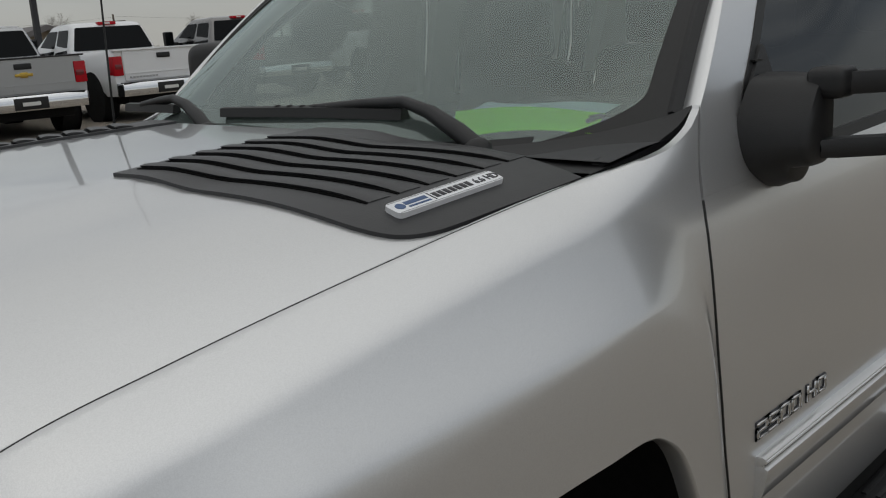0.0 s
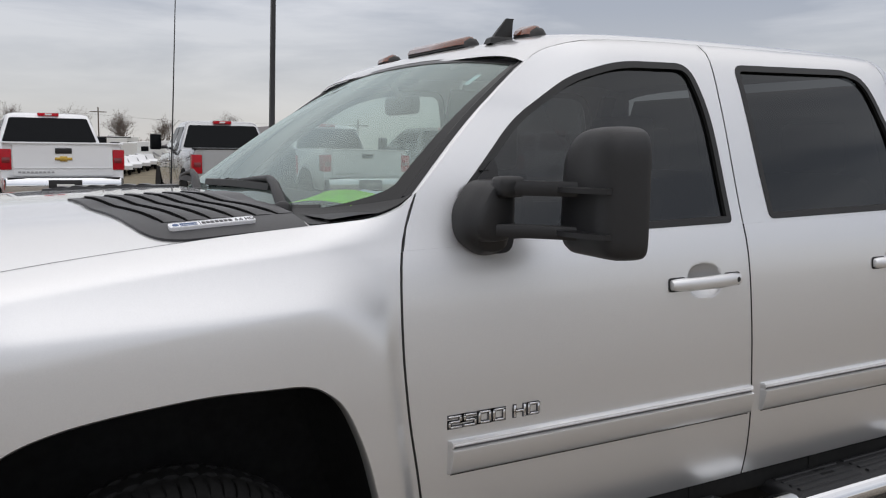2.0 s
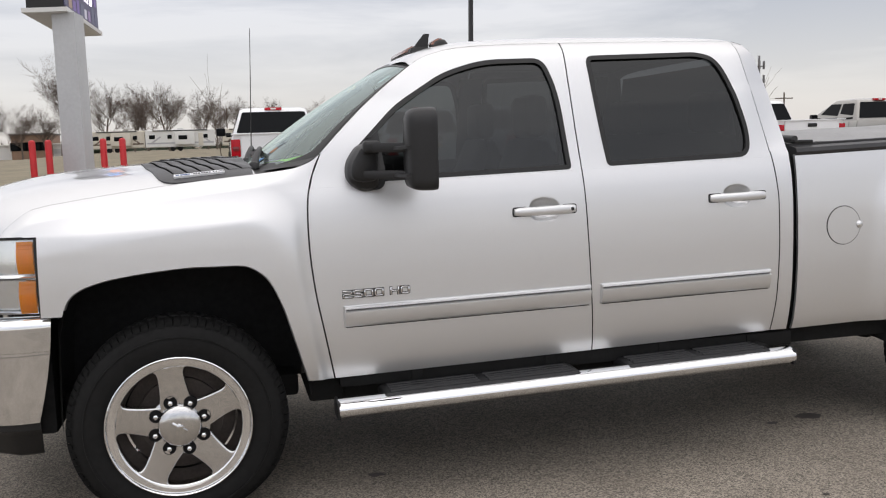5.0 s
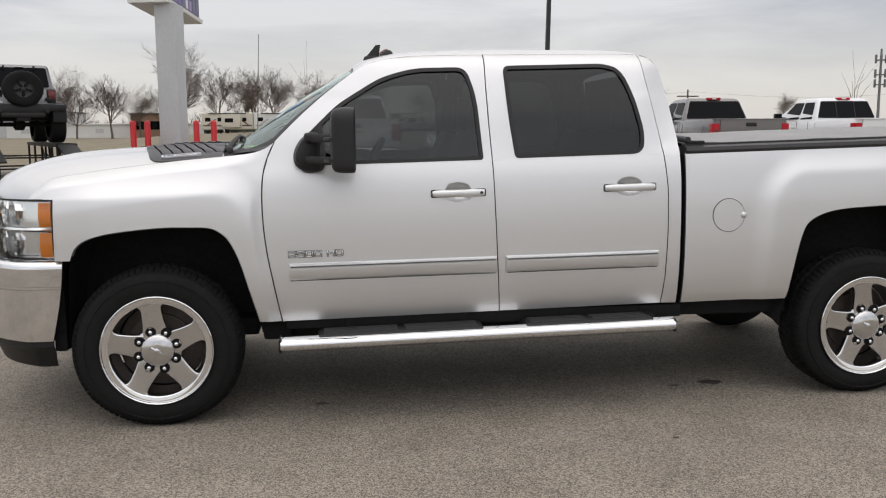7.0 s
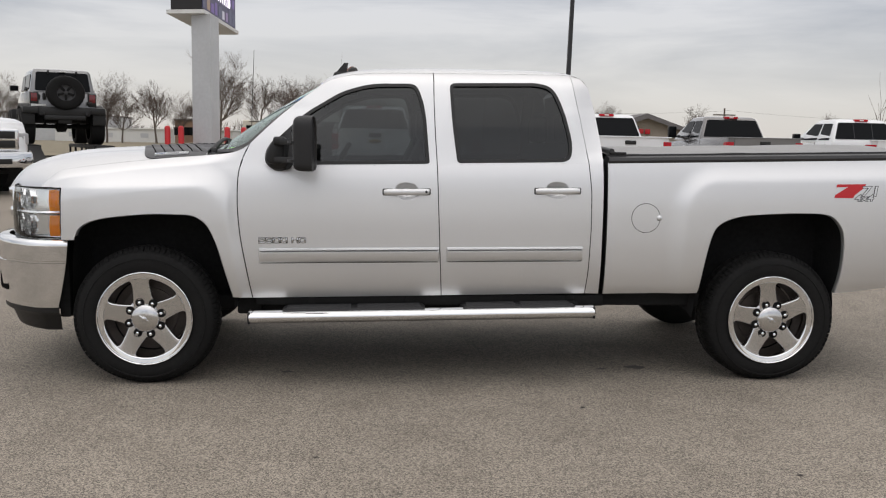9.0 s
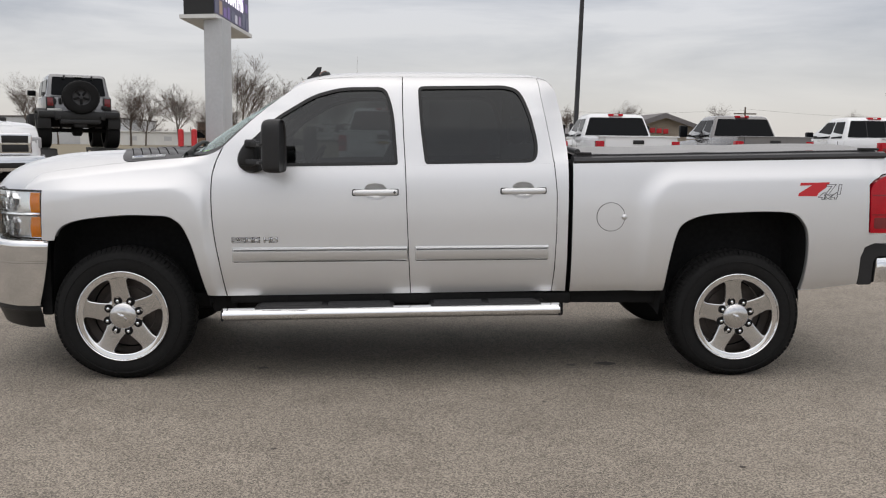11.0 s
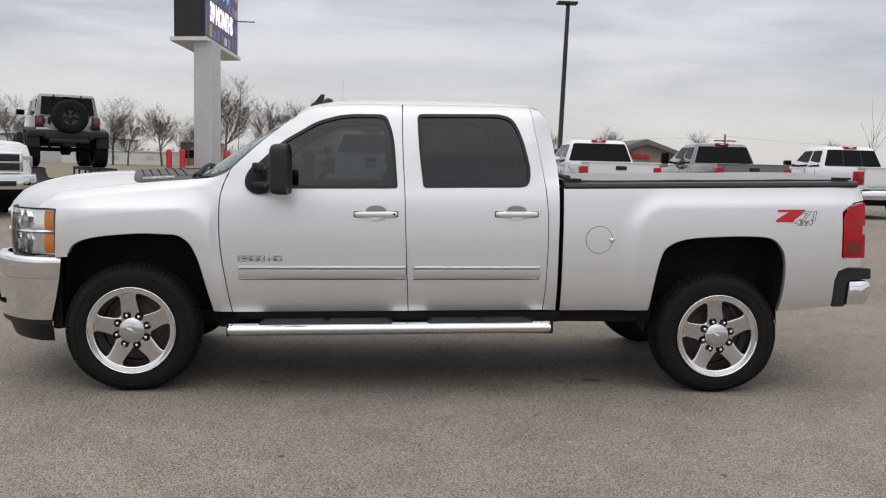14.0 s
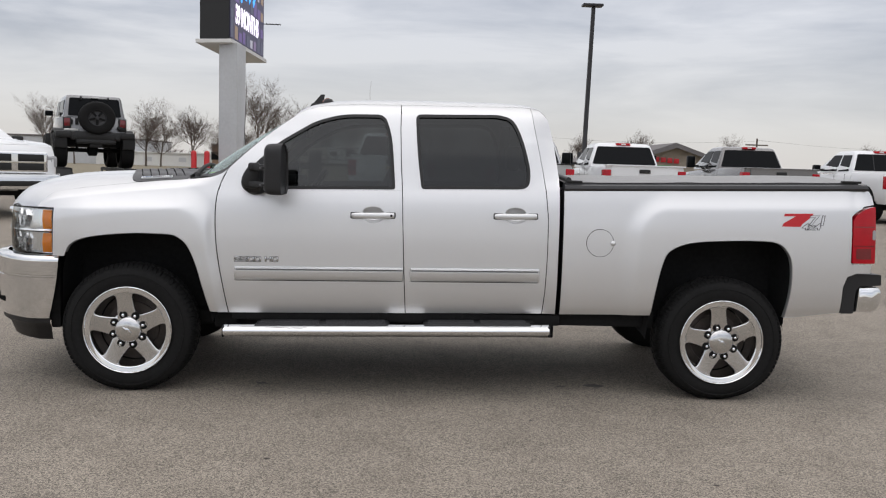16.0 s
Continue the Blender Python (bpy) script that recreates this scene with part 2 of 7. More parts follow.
M_GLASS_TINT = glass("tinted_side_glass", (0.055, 0.06, 0.064), 0.012, 1.55)
M_GLASS_DOOR = glass("tinted_front_door_glass", (0.115, 0.126, 0.13), 0.012, 1.6)
M_GLASS_CLEAR = glass("lightly_tinted_glass", (0.42, 0.465, 0.455), 0.012, 1.5)
M_GLASS_REAR = glass("privacy_glass", (0.14, 0.154, 0.156), 0.012, 1.5)
M_LENS = glass("clear_lens", (0.9, 0.92, 0.93), 0.02, 1.45)
M_AMBER = mat("amber_lens", (0.92, 0.30, 0.02), 0.2, 0, 0.1, 20, coat=0.6)
M_AMBERDARK = mat("smoked_amber_lens", (0.15, 0.042, 0.02), 0.2, 0, 0.2, 20, coat=0.6)
M_RED = mat("red_lens", (0.44, 0.004, 0.013), 0.20, 0, 0.15, 12, coat=0.1, spec=0.3)
M_REDDARK = mat("dark_red_lens", (0.17, 0.004, 0.008), 0.2, 0, 0.2, 22, coat=0.8)
M_GREEN = mat("fluorescent_green_paper", (0.34, 0.92, 0.03), 0.85, 0, 0.04, 6)
M_PAPER = mat("pale_blue_paper", (0.55, 0.72, 0.76), 0.8, 0, 0.05, 6)
M_YELLOW = mat("yellow_sticker", (0.86, 0.70, 0.05), 0.6, 0, 0.05)
M_BADGE = mat("brushed_badge_plate", (0.84, 0.85, 0.87), 0.35, 0.2, 0.05, 30)
M_INK = mat("dark_print", (0.03, 0.03, 0.035), 0.5, 0, 0.1)
M_INKBLUE = mat("blue_print", (0.05, 0.10, 0.22), 0.5, 0, 0.1)
M_DECALRED = mat("red_decal", (0.55, 0.012, 0.02), 0.35, 0, 0.06)
M_DECALGREY = mat("silver_grey_decal", (0.38, 0.38, 0.39), 0.35, 0.2, 0.06)
M_GROOVE = mat("dark_grey_groove", (0.13, 0.13, 0.135), 0.4, 0.2, 0.06)
M_GOLD = mat("gold_emblem", (0.62, 0.42, 0.10), 0.25, 1.0, 0.05)
M_REDPAINT = mat("red_post_paint", (0.55, 0.02, 0.025), 0.45, 0, 0.12, 5)
M_PILLAR = mat("light_grey_cladding", (0.50, 0.51, 0.52), 0.45, 0.1, 0.07, 1.5)
M_POLE = mat("dark_bronze_pole", (0.03, 0.03, 0.032), 0.5, 0.3, 0.15)
M_DISC = mat("rusty_brake_iron", (0.085, 0.07, 0.062), 0.6, 0.4, 0.3, 14)
M_TREAD = mat("worn_tread_rubber", (0.008, 0.008, 0.008), 0.8, 0, 0.25, 18, bump=0.2, bump_scale=160, spec=0.12)
M_STEEL = mat("black_steel_frame", (0.014, 0.014, 0.014), 0.6, 0.2, 0.2)
# near-black that paints the shade of slots and recesses
M_OPENING_SHADE = mat("opening_shade_black", (0.004, 0.004, 0.004), 0.95, 0, 0.1, spec=0.05)
M_ASPHALT = asphalt_material()
M_GRASS = mat("dry_winter_grass", (0.225, 0.19, 0.13), 0.95, 0, 0.25, 0.5, second=(0.155, 0.135, 0.09), bump=0.4, bump_scale=25)
M_BARK = mat("grey_bark", (0.13, 0.105, 0.085), 0.95, 0, 0.25, 3)
M_TWIG = mat("brown_twigs", (0.115, 0.088, 0.075), 0.95, 0, 0.25, 1.2)
M_EVERGREEN = mat("dark_evergreen", (0.035, 0.045, 0.028), 0.95, 0, 0.3, 2)
M_OIL = mat("oil_stain", (0.045, 0.035, 0.03), 0.6, 0, 0.3, 20)
M_SIDING = mat("tan_siding", (0.34, 0.29, 0.23), 0.85, 0, 0.1, 1)
M_ROOFGREY = mat("grey_roofing", (0.16, 0.15, 0.15), 0.9, 0, 0.15, 2)
M_BRICKFAR = mat("brown_brick", (0.25, 0.16, 0.11), 0.9, 0, 0.15, 1)
M_OFFWHITE = mat("off_white_panel", (0.66, 0.66, 0.64), 0.6, 0, 0.06, 1)
M_CREAM = mat("cream_panel", (0.58, 0.54, 0.46), 0.6, 0, 0.08, 1)
M_DARKPANE = mat("dark_window_pane", (0.007, 0.008, 0.009), 0.10, 0, 0.1, spec=0.08)
M_CERAMIC = mat("black_ceramic_print", (0.013, 0.0135, 0.014), 0.30, 0, 0.1, spec=0.35)
M_CONCRETE = mat("kerb_concrete", (0.42, 0.40, 0.37), 0.9, 0, 0.12, 3)


# ---- mesh helpers ----
def part(name, bm, material, parent=None, label="", smooth=True):
    me = bpy.data.meshes.new(name)
    bm.to_mesh(me)
    bm.free()
    me.materials.append(material)
    if smooth:
        me.polygons.foreach_set("use_smooth", [True] * len(me.polygons))
        me.set_sharp_from_angle(angle=radians(48))
    ob = new(name, me)
    if parent is not None:
        ob.parent = parent
    return tagged(ob, label)


def thing(name, label, category, group="", kind="", place=(0, 0, 0), turn=0):
    ob = new(name)
    ob.matrix_world = pose(*place, 0, 0, turn)
    return tagged(ob, label, category, group, kind)


def curve(*pts):
    """A smooth monotone curve through (x, y) points."""
    xs, ys = np.array([p[0] for p in pts], float), np.array([p[1] for p in pts], float)
    h, d = np.diff(xs), np.diff(ys) / np.diff(xs)
    m = np.zeros(len(xs))
    m[0], m[-1] = d[0], d[-1]
    for i in range(1, len(xs) - 1):
        if d[i - 1] * d[i] > 0:
            m[i] = 2 * d[i - 1] * d[i] / (d[i - 1] + d[i])

    def f(x):
        x = min(max(float(x), xs[0]), xs[-1])
        i = min(int(np.searchsorted(xs, x, "right")) - 1, len(xs) - 2)
        t = (x - xs[i]) / h[i]
        return float((2 * t**3 - 3 * t**2 + 1) * ys[i] + (t**3 - 2 * t**2 + t) * h[i] * m[i] + (3 * t**2 - 2 * t**3) * ys[i + 1] + (t**3 - t**2) * h[i] * m[i + 1])
    return f


def spline(pts, n=5, closed=False):
    """Catmull-Rom points through a list of points."""
    out, c = [], len(pts)
    rng = range(c) if closed else range(c - 1)
    for i in rng:
        p = [Vector(pts[(i + k) % c] if closed else pts[min(max(i + k, 0), c - 1)]) for k in (-1, 0, 1, 2)]
        for k in range(n):
            t = k / n
            out.append(0.5 * (2 * p[1] + (p[2] - p[0]) * t + (2 * p[0] - 5 * p[1] + 4 * p[2] - p[3]) * t * t + (3 * p[1] - p[0] - 3 * p[2] + p[3]) * t**3))
    if not closed:
        out.append(Vector(pts[-1]))
    return [tuple(o) for o in out]


def rounded(poly, r=0.05, n=5):
    """A polygon with its corners rounded."""
    out, c = [], len(poly)
    for i in range(c):
        a, b, d = Vector(poly[i - 1]), Vector(poly[i]), Vector(poly[(i + 1) % c])
        rr = r[i] if isinstance(r, (list, tuple)) else r
        e1, e2 = min(rr, (a - b).length * 0.48), min(rr, (d - b).length * 0.48)
        p, q = b + (a - b).normalized() * e1, b + (d - b).normalized() * e2
        if rr < 1e-5:
            out.append(tuple(b))
            continue
        for k in range(n + 1):
            t = k / n
            out.append(tuple((1 - t) ** 2 * p + 2 * t * (1 - t) * b + t * t * q))
    return out


def cut_grid(bm, axis, values):
    no = [0, 0, 0]
    no[axis] = 1
    for v in values:
        co = [0, 0, 0]
        co[axis] = v
        bmesh.ops.bisect_plane(bm, geom=bm.verts[:] + bm.edges[:] + bm.faces[:], dist=1e-5, plane_co=co, plane_no=no)


def panel(poly, shape, step=0.04, rim=0.014, plane="xz", fine=()):
    """A sheet over a polygon in plan (xz or xy), cut into a grid, bent by shape and given a turned edge. fine: (axis, from, to, step)."""
    area = sum(poly[i - 1][0] * poly[i][1] - poly[i][0] * poly[i - 1][1] for i in range(len(poly)))
    if area < 0:
        poly = poly[::-1]
    bm = bmesh.new()
    put = (lambda p: (p[0], 0, p[1])) if plane == "xz" else (lambda p: (p[0], p[1], 0))
    bm.faces.new([bm.verts.new(put(p)) for p in poly])
    axes = (0, 2) if plane == "xz" else (0, 1)
    for k, ax in enumerate(axes):
        lo, hi = min(p[k] for p in poly), max(p[k] for p in poly)
        n = max(1, int((hi - lo) / step))
        vals = [lo + (hi - lo) * i / n for i in range(1, n)]
        for fa, f0, f1, fs in fine:
            if fa == k:
                vals += [f0 + fs * i for i in range(int((f1 - f0) / fs) + 1) if lo < f0 + fs * i < hi]
        cut_grid(bm, ax, vals)
    for v in bm.verts:
        if plane == "xz":
            v.co.y = shape(v.co.x, v.co.z)
        else:
            v.co.z = shape(v.co.x, v.co.y)
    if rim:
        edges = [e for e in bm.edges if e.is_boundary]
        for e in edges:
            e.smooth = False
        r = bmesh.ops.extrude_edge_only(bm, edges=edges)
        for v in (g for g in r["geom"] if isinstance(g, bmesh.types.BMVert)):
            if plane == "xz":
                v.co.y += rim
            else:
                v.co.z -= rim
    return bm


def ring_panel(outer, inner, shape, rim=0.012, rows=3):
    """A frame between two closed outlines with the same number of points."""
    bm = bmesh.new()
    loops = []
    for k in range(rows + 1):
        t = k / rows
        loops.append([bm.verts.new((o[0] + (i[0] - o[0]) * t, 0, o[1] + (i[1] - o[1]) * t)) for o, i in zip(outer, inner)])
    n = len(outer)
    for a, b in zip(loops, loops[1:]):
        for i in range(n):
            bm.faces.new((a[i], a[(i + 1) % n], b[(i + 1) % n], b[i]))
    for v in bm.verts:
        v.co.y = shape(v.co.x, v.co.z)
    edges = [e for e in bm.edges if e.is_boundary]
    for e in edges:
        e.smooth = False
    r = bmesh.ops.extrude_edge_only(bm, edges=edges)
    for v in (g for g in r["geom"] if isinstance(g, bmesh.types.BMVert)):
        v.co.y += rim
    bmesh.ops.recalc_face_normals(bm, faces=bm.faces[:])
    return bm


def loft(sections, closed=True, caps=True):
    """A skin over sections, each a list of 3D points of the same count."""
    bm = bmesh.new()
    vs = [[bm.verts.new(p) for p in s] for s in sections]
    n = len(sections[0])
    for a, b in zip(vs, vs[1:]):
        for i in range(n if closed else n - 1):
            j = (i + 1) % n
            bm.faces.new((a[i], a[j], b[j], b[i]))
    if caps and closed:
        bm.faces.new(vs[0][::-1])
        bm.faces.new(vs[-1])
    bmesh.ops.recalc_face_normals(bm, faces=bm.faces[:])
    return bm


def box(lo, hi, bevel=0.0, segments=2, top=None):
    """A box from lo to hi, bevelled; top=(sx, sy) draws in its upper end."""
    bm = bmesh.new()
    bmesh.ops.create_cube(bm, size=1)
    lo, hi = Vector(lo), Vector(hi)
    for v in bm.verts:
        f = v.co + Vector((0.5, 0.5, 0.5))
        v.co = Vector((lo[i] + (hi[i] - lo[i]) * f[i] for i in range(3)))
        if top and f.z > 0.5:
            c = (lo + hi) / 2
            v.co.x, v.co.y = c.x + (v.co.x - c.x) * top[0], c.y + (v.co.y - c.y) * top[1]
    if bevel:
        bmesh.ops.bevel(bm, geom=bm.edges[:], offset=bevel, segments=segments, profile=0.6, affect="EDGES")
    return bm


def merge(*bms):
    """Pieces of one part joined into one mesh."""
    out = bmesh.new()
    for b in bms:
        me = bpy.data.meshes.new("join")
        b.to_mesh(me)
        b.free()
        out.from_mesh(me)
        bpy.data.meshes.remove(me)
    return out


def lathe(profile, axis="y", n=48, centre=(0, 0, 0), wave=None, caps=True):
    """A turned shape. profile: (along, radius). wave(i, k) scales the radius of ring k at step i."""
    bm = bmesh.new()
    rings = []
    for k, (a, r) in enumerate(profile):
        ring = []
        for i in range(n):
            t = 2 * math.pi * i / n
            rr = r * (wave(i, k) if wave else 1)
            c, s = rr * math.cos(t), rr * math.sin(t)
            p = {"y": (c, a, s), "z": (c, s, a), "x": (a, c, s)}[axis]
            ring.append(bm.verts.new(Vector(p) + Vector(centre)))
        rings.append(ring)
    for a, b in zip(rings, rings[1:]):
        for i in range(n):
            j = (i + 1) % n
            bm.faces.new((a[i], a[j], b[j], b[i]))
    if caps and profile[0][1] > 1e-4:
        bm.faces.new(rings[0][::-1])
    if caps and profile[-1][1] > 1e-4:
        bm.faces.new(rings[-1])
    bmesh.ops.remove_doubles(bm, verts=bm.verts[:], dist=1e-6)
    bmesh.ops.recalc_face_normals(bm, faces=bm.faces[:])
    return bm


def tube(path, radius, n=10, taper=None):
    """A round bar along a path of points."""
    path = [Vector(p) for p in path]
    secs = []
    for i, p in enumerate(path):
        d = (path[min(i + 1, len(path) - 1)] - path[max(i - 1, 0)]).normalized()
        u = d.orthogonal().normalized() if i == 0 else (secs_u - d * secs_u.dot(d)).normalized()
        secs_u = u
        w = d.cross(u)
        r = radius * (taper[i] if taper else 1)
        secs.append([p + (u * math.cos(2 * math.pi * k / n) + w * math.sin(2 * math.pi * k / n)) * r for k in range(n)])
    return loft(secs)


def turned(bm, m):
    bmesh.ops.transform(bm, matrix=m, verts=bm.verts[:])
    return bm


def mirrored(bm, c):
    """A copy of the mesh on the other side of the plane y = c."""
    b = bm.copy()
    for v in b.verts:
        v.co.y = 2 * c - v.co.y
    bmesh.ops.reverse_faces(b, faces=b.faces[:])
    return b


def lettering(name, words, size, depth, material, m, parent=None, label="", space=1.0, shear=0.0, bold=0.0):
    cu = bpy.data.curves.new(name, "FONT")
    cu.body, cu.size, cu.extrude, cu.space_character, cu.shear, cu.offset = words, size, depth, space, shear, bold
    cu.resolution_u = 3
    ob = bpy.data.objects.new(name, cu)
    scene.collection.objects.link(ob)
    dg = bpy.context.evaluated_depsgraph_get()
    me = bpy.data.meshes.new_from_object(ob.evaluated_get(dg))
    bpy.data.objects.remove(ob)
    me.transform(m)
    me.materials.clear()
    me.materials.append(material)
    o = new(name, me)
    if parent is not None:
        o.parent = parent
    return tagged(o, label)


def smooth01(a, b, x):
    t = min(max((x - a) / (b - a), 0), 1)
    return t * t * (3 - 2 * t)


# ---- ground ----
def lot_rise(y, x=-60):
    return 0.025 + 0.335 * smooth01(3, 14, y) - 1.11 * smooth01(27, 31, y) + 0.75 * smooth01(45, 110, y) + 0.95 * smooth01(55, 122, y) * smooth01(-32, -16, x)


def ground_sheet(name, xs, ys, lift, material, label, category):
    bm = bmesh.new()
    rows = [[bm.verts.new((x, y, lot_rise(y, x) + lift)) for x in xs] for y in ys]
    for a, b in zip(rows, rows[1:]):
        for i in range(len(xs) - 1):
            bm.faces.new((a[i], a[i + 1], b[i + 1], b[i]))
    return tagged(part(name, bm, material), label, category, kind="structure")


far_x = [-2500, -900, -400, -200, -120, -80, -55, -40, -32, -30, -28, -26, -24, -22, -20, -18, -16, -8, 0, 10, 20, 40, 70, 120, 250, 600, 2500]
ground_sheet("ground", far_x, [-1500, -200, -60, 0, 3, 5, 7, 9, 11, 14, 20, 27, 28, 29, 30, 31, 38, 45, 55, 60, 65, 70, 75, 80, 85, 90, 95, 100, 105, 110, 116, 122, 200, 600, 3000], -0.012, M_GRASS, "dry tan winter grass field reaching the horizon", "ground")
ground_sheet("road", list(range(-70, 71, 7)), [-60, -20, 0, 3, 4, 5, 6, 7, 8, 9, 10, 11, 12, 13, 14, 20, 26.8], 0.0, M_ASPHALT, "worn grey-brown asphalt of a sales lot", "pavement")

# ---- the silver crew-cab pickup ----
YC = 0.975
STAND = (0.006, 0.0, 0.004)
truck = thing("pickup_truck", "silver metallic crew-cab pickup truck parked on asphalt", "pickup truck", place=STAND)


def T(name, bm, material, label="", parent=None, both=False, smooth=True):
    """A part of the truck, with its twin on the far side if asked."""
    if both:
        part(name, mirrored(bm, YC), material, parent or truck, label, smooth)
    return part(name, bm, material, parent or truck, label, smooth)


side_z = curve((0.50, 0.075), (0.56, 0.045), (0.66, 0.022), (0.76, 0.010), (0.86, 0.006), (0.98, 0.006), (1.10, 0.010), (1.20, 0.017), (1.28, 0.028),
               (1.325, 0.0385), (1.345, 0.0445), (1.365, 0.0505), (1.45, 0.072), (1.60, 0.108), (1.75, 0.150), (1.84, 0.183), (1.875, 0.202), (1.90, 0.226), (1.925, 0.268), (1.94, 0.32))
bed_z = curve((0.55, 0.06), (0.62, 0.034), (0.75, 0.016), (0.90, 0.010), (1.10, 0.0155), (1.25, 0.029), (1.36, 0.046), (1.41, 0.060), (1.45, 0.092))
HANDLES = ((1.557, 1.196), (2.480, 1.214))


def cab_y(x, z):
    y = side_z(z - 0.016 * (x - 1.7) * (z < 1.7))
    if z > 1.4:
        y += 0.035 * smooth01(1.45, 1.82, z) * smooth01(1.30, 1.0, x) + 0.09 * smooth01(2.56, 2.82, x) * smooth01(1.28, 1.82, z)
    for hx, hz in HANDLES:
        q = abs((x - hx) / 0.068) ** 2.4 + abs((z - hz + 0.001) / 0.050) ** 2.4
        if q < 1:
            y += 0.038 * (1 - q) ** 0.7
    return y


def flare(d, depth=0.030, soft=0.085, edge=0.012, ease=0.0):
    """A raised arch surround: a crease at d = 0 that runs out softly over the width; ease rounds the crease off."""
    s = max(1 - 0.5 * (d + math.sqrt(d * d + edge * edge)) / soft, 0)
    return -depth * (s * s * (1 - ease) + s * s * (3 - 2 * s) * ease)


def rounded_corner(qx, qz, r):
    qx, qz = qx + r, qz + r
    return math.hypot(max(qx, 0), max(qz, 0)) + min(max(qx, qz), 0) - r


hood_edge = curve((-0.62, 1.17), (-0.57, 1.225), (-0.48, 1.285), (-0.32, 1.313), (-0.11, 1.341), (0.17, 1.372), (0.36, 1.389), (0.50, 1.405), (0.575, 1.430), (0.622, 1.463), (0.66, 1.49))


SEAM_X = curve((0.536, 0.636), (0.738, 0.599), (0.921, 0.568), (1.103, 0.553), (1.285, 0.558), (1.40, 0.590), (1.463, 0.622))


def fender_y(x, z):
    low = side_z(z) if z < 1.2 else 0.017 + (z - 1.2) * 0.05
    s = max(hood_edge(x) - z, 0)
    top = 0.050 * (1 - min(s / 0.055, 1)) ** 1.8 + 0.024 * max(1 - s / 0.18, 0) ** 1.3
    qx, qz, r = x + (z - 0.6) * 0.14 - 0.536, z - 0.03 * x - 1.200, 0.150
    d = rounded_corner(qx, qz, r)
    fx, fz = max(qx + r, 0.001), max(qz + r, 0.001)
    soft = (0.125 * fx + 0.165 * fz) / (fx + fz)
    nose = 0.035 * smooth01(-0.40, -0.62, x) ** 1.5
    bulge = 0.050 * (1 - 0.62 * smooth01(-0.24, -0.47, x)) * (1 - 0.30 * smooth01(0.10, 0.52, x))
    y, gap = low + top + nose, SEAM_X(z) - x
    y += (cab_y(x, z) - y) * smooth01(0.34, 0.0, gap)
    return y + flare(d, bulge, soft, (0.030 * fx + 0.012 * fz) / (fx + fz), fx / (fx + fz)) * smooth01(0.0, 0.06, gap)


def bed_y(x, z):
    d = rounded_corner(-(x - (z - 0.6) * 0.07 - 3.255), z - 0.028 * (x - 3.9) - 1.300, 0.19)
    return bed_z(z - 0.026 * (x - 2.8)) + flare(d, 0.027, 0.12, 0.014) + 0.10 * smooth01(4.62, 4.92, x) ** 2


ARCH_F = spline([(-0.405, 0.80), (-0.376, 0.911), (-0.347, 0.960), (-0.295, 0.992), (-0.226, 1.013), (-0.141, 1.027), (-0.039, 1.038), (0.081, 1.046), (0.200, 1.044), (0.286, 1.040), (0.337, 1.019), (0.387, 0.971), (0.436, 0.865), (0.475, 0.731), (0.526, 0.545)], 4)
ARCH_R = spline([(3.394, 0.597), (3.413, 0.754), (3.449, 0.929), (3.498, 1.016), (3.629, 1.069), (3.848, 1.089), (4.072, 1.095), (4.208, 1.083), (4.279, 1.024), (4.312, 0.937), (4.319, 0.773), (4.300, 0.583)], 4)
DOOR_F = spline([(0.636, 0.536), (0.599, 0.738), (0.568, 0.921), (0.553, 1.103), (0.558, 1.285), (0.590, 1.40), (0.622, 1.463)], 4)

# front fender
top_line = [(x, hood_edge(x)) for x in np.linspace(0.616, -0.605, 120)]
fender_poly = [p for p in ARCH_F if p[1] > 0.88 or p[0] > 0] + [(p[0] - 0.004, p[1]) for p in DOOR_F] + top_line + [(-0.605, 1.188), (-0.455, 1.188), (-0.459, 0.885)]
T("fender", panel(fender_poly, fender_y, 0.0115, fine=((1, 1.165, 1.445, 0.0042),)), M_SILVER, "", both=True)

# doors below the belt line and their window frames
g = 0.0028


def belt(x):
    return 1.337 + 0.0285 * (x - 1.04) * 0.95


door_front = [(p[0] + g, p[1]) for p in DOOR_F if p[1] < belt(0.57)] + [(0.566 + g, belt(0.566))] + [(x, belt(x)) for x in np.linspace(0.7, 1.70, 9)] + [(1.742 - g, belt(1.742)), (1.752 - g, 1.1), (1.766 - g, 0.8), (1.780 - g, 0.556)]
door_rear = [(1.780 + g, 0.557), (1.766 + g, 0.8), (1.752 + g, 1.1), (1.742 + g, belt(1.742))] + [(x, belt(x)) for x in np.linspace(1.85, 2.6, 8)] + [(2.676 - g, belt(2.676)), (2.693 - g, 1.2), (2.695 - g, 0.97), (2.688 - g, 0.72), (2.677 - g, 0.573)]
FINE = [(0, hx - 0.078, hx + 0.078, 0.005) for hx, hz in HANDLES], [(1, hz - 0.064, hz + 0.064, 0.004) for hx, hz in HANDLES]
d1 = T("door", panel(door_front, cab_y, 0.04, fine=(FINE[0][0], FINE[1][0])), M_SILVER, "front door with tow mirror")
d2 = T("door", panel(door_rear, cab_y, 0.04, fine=(FINE[0][1], FINE[1][1])), M_SILVER, "rear door with dark tinted window")
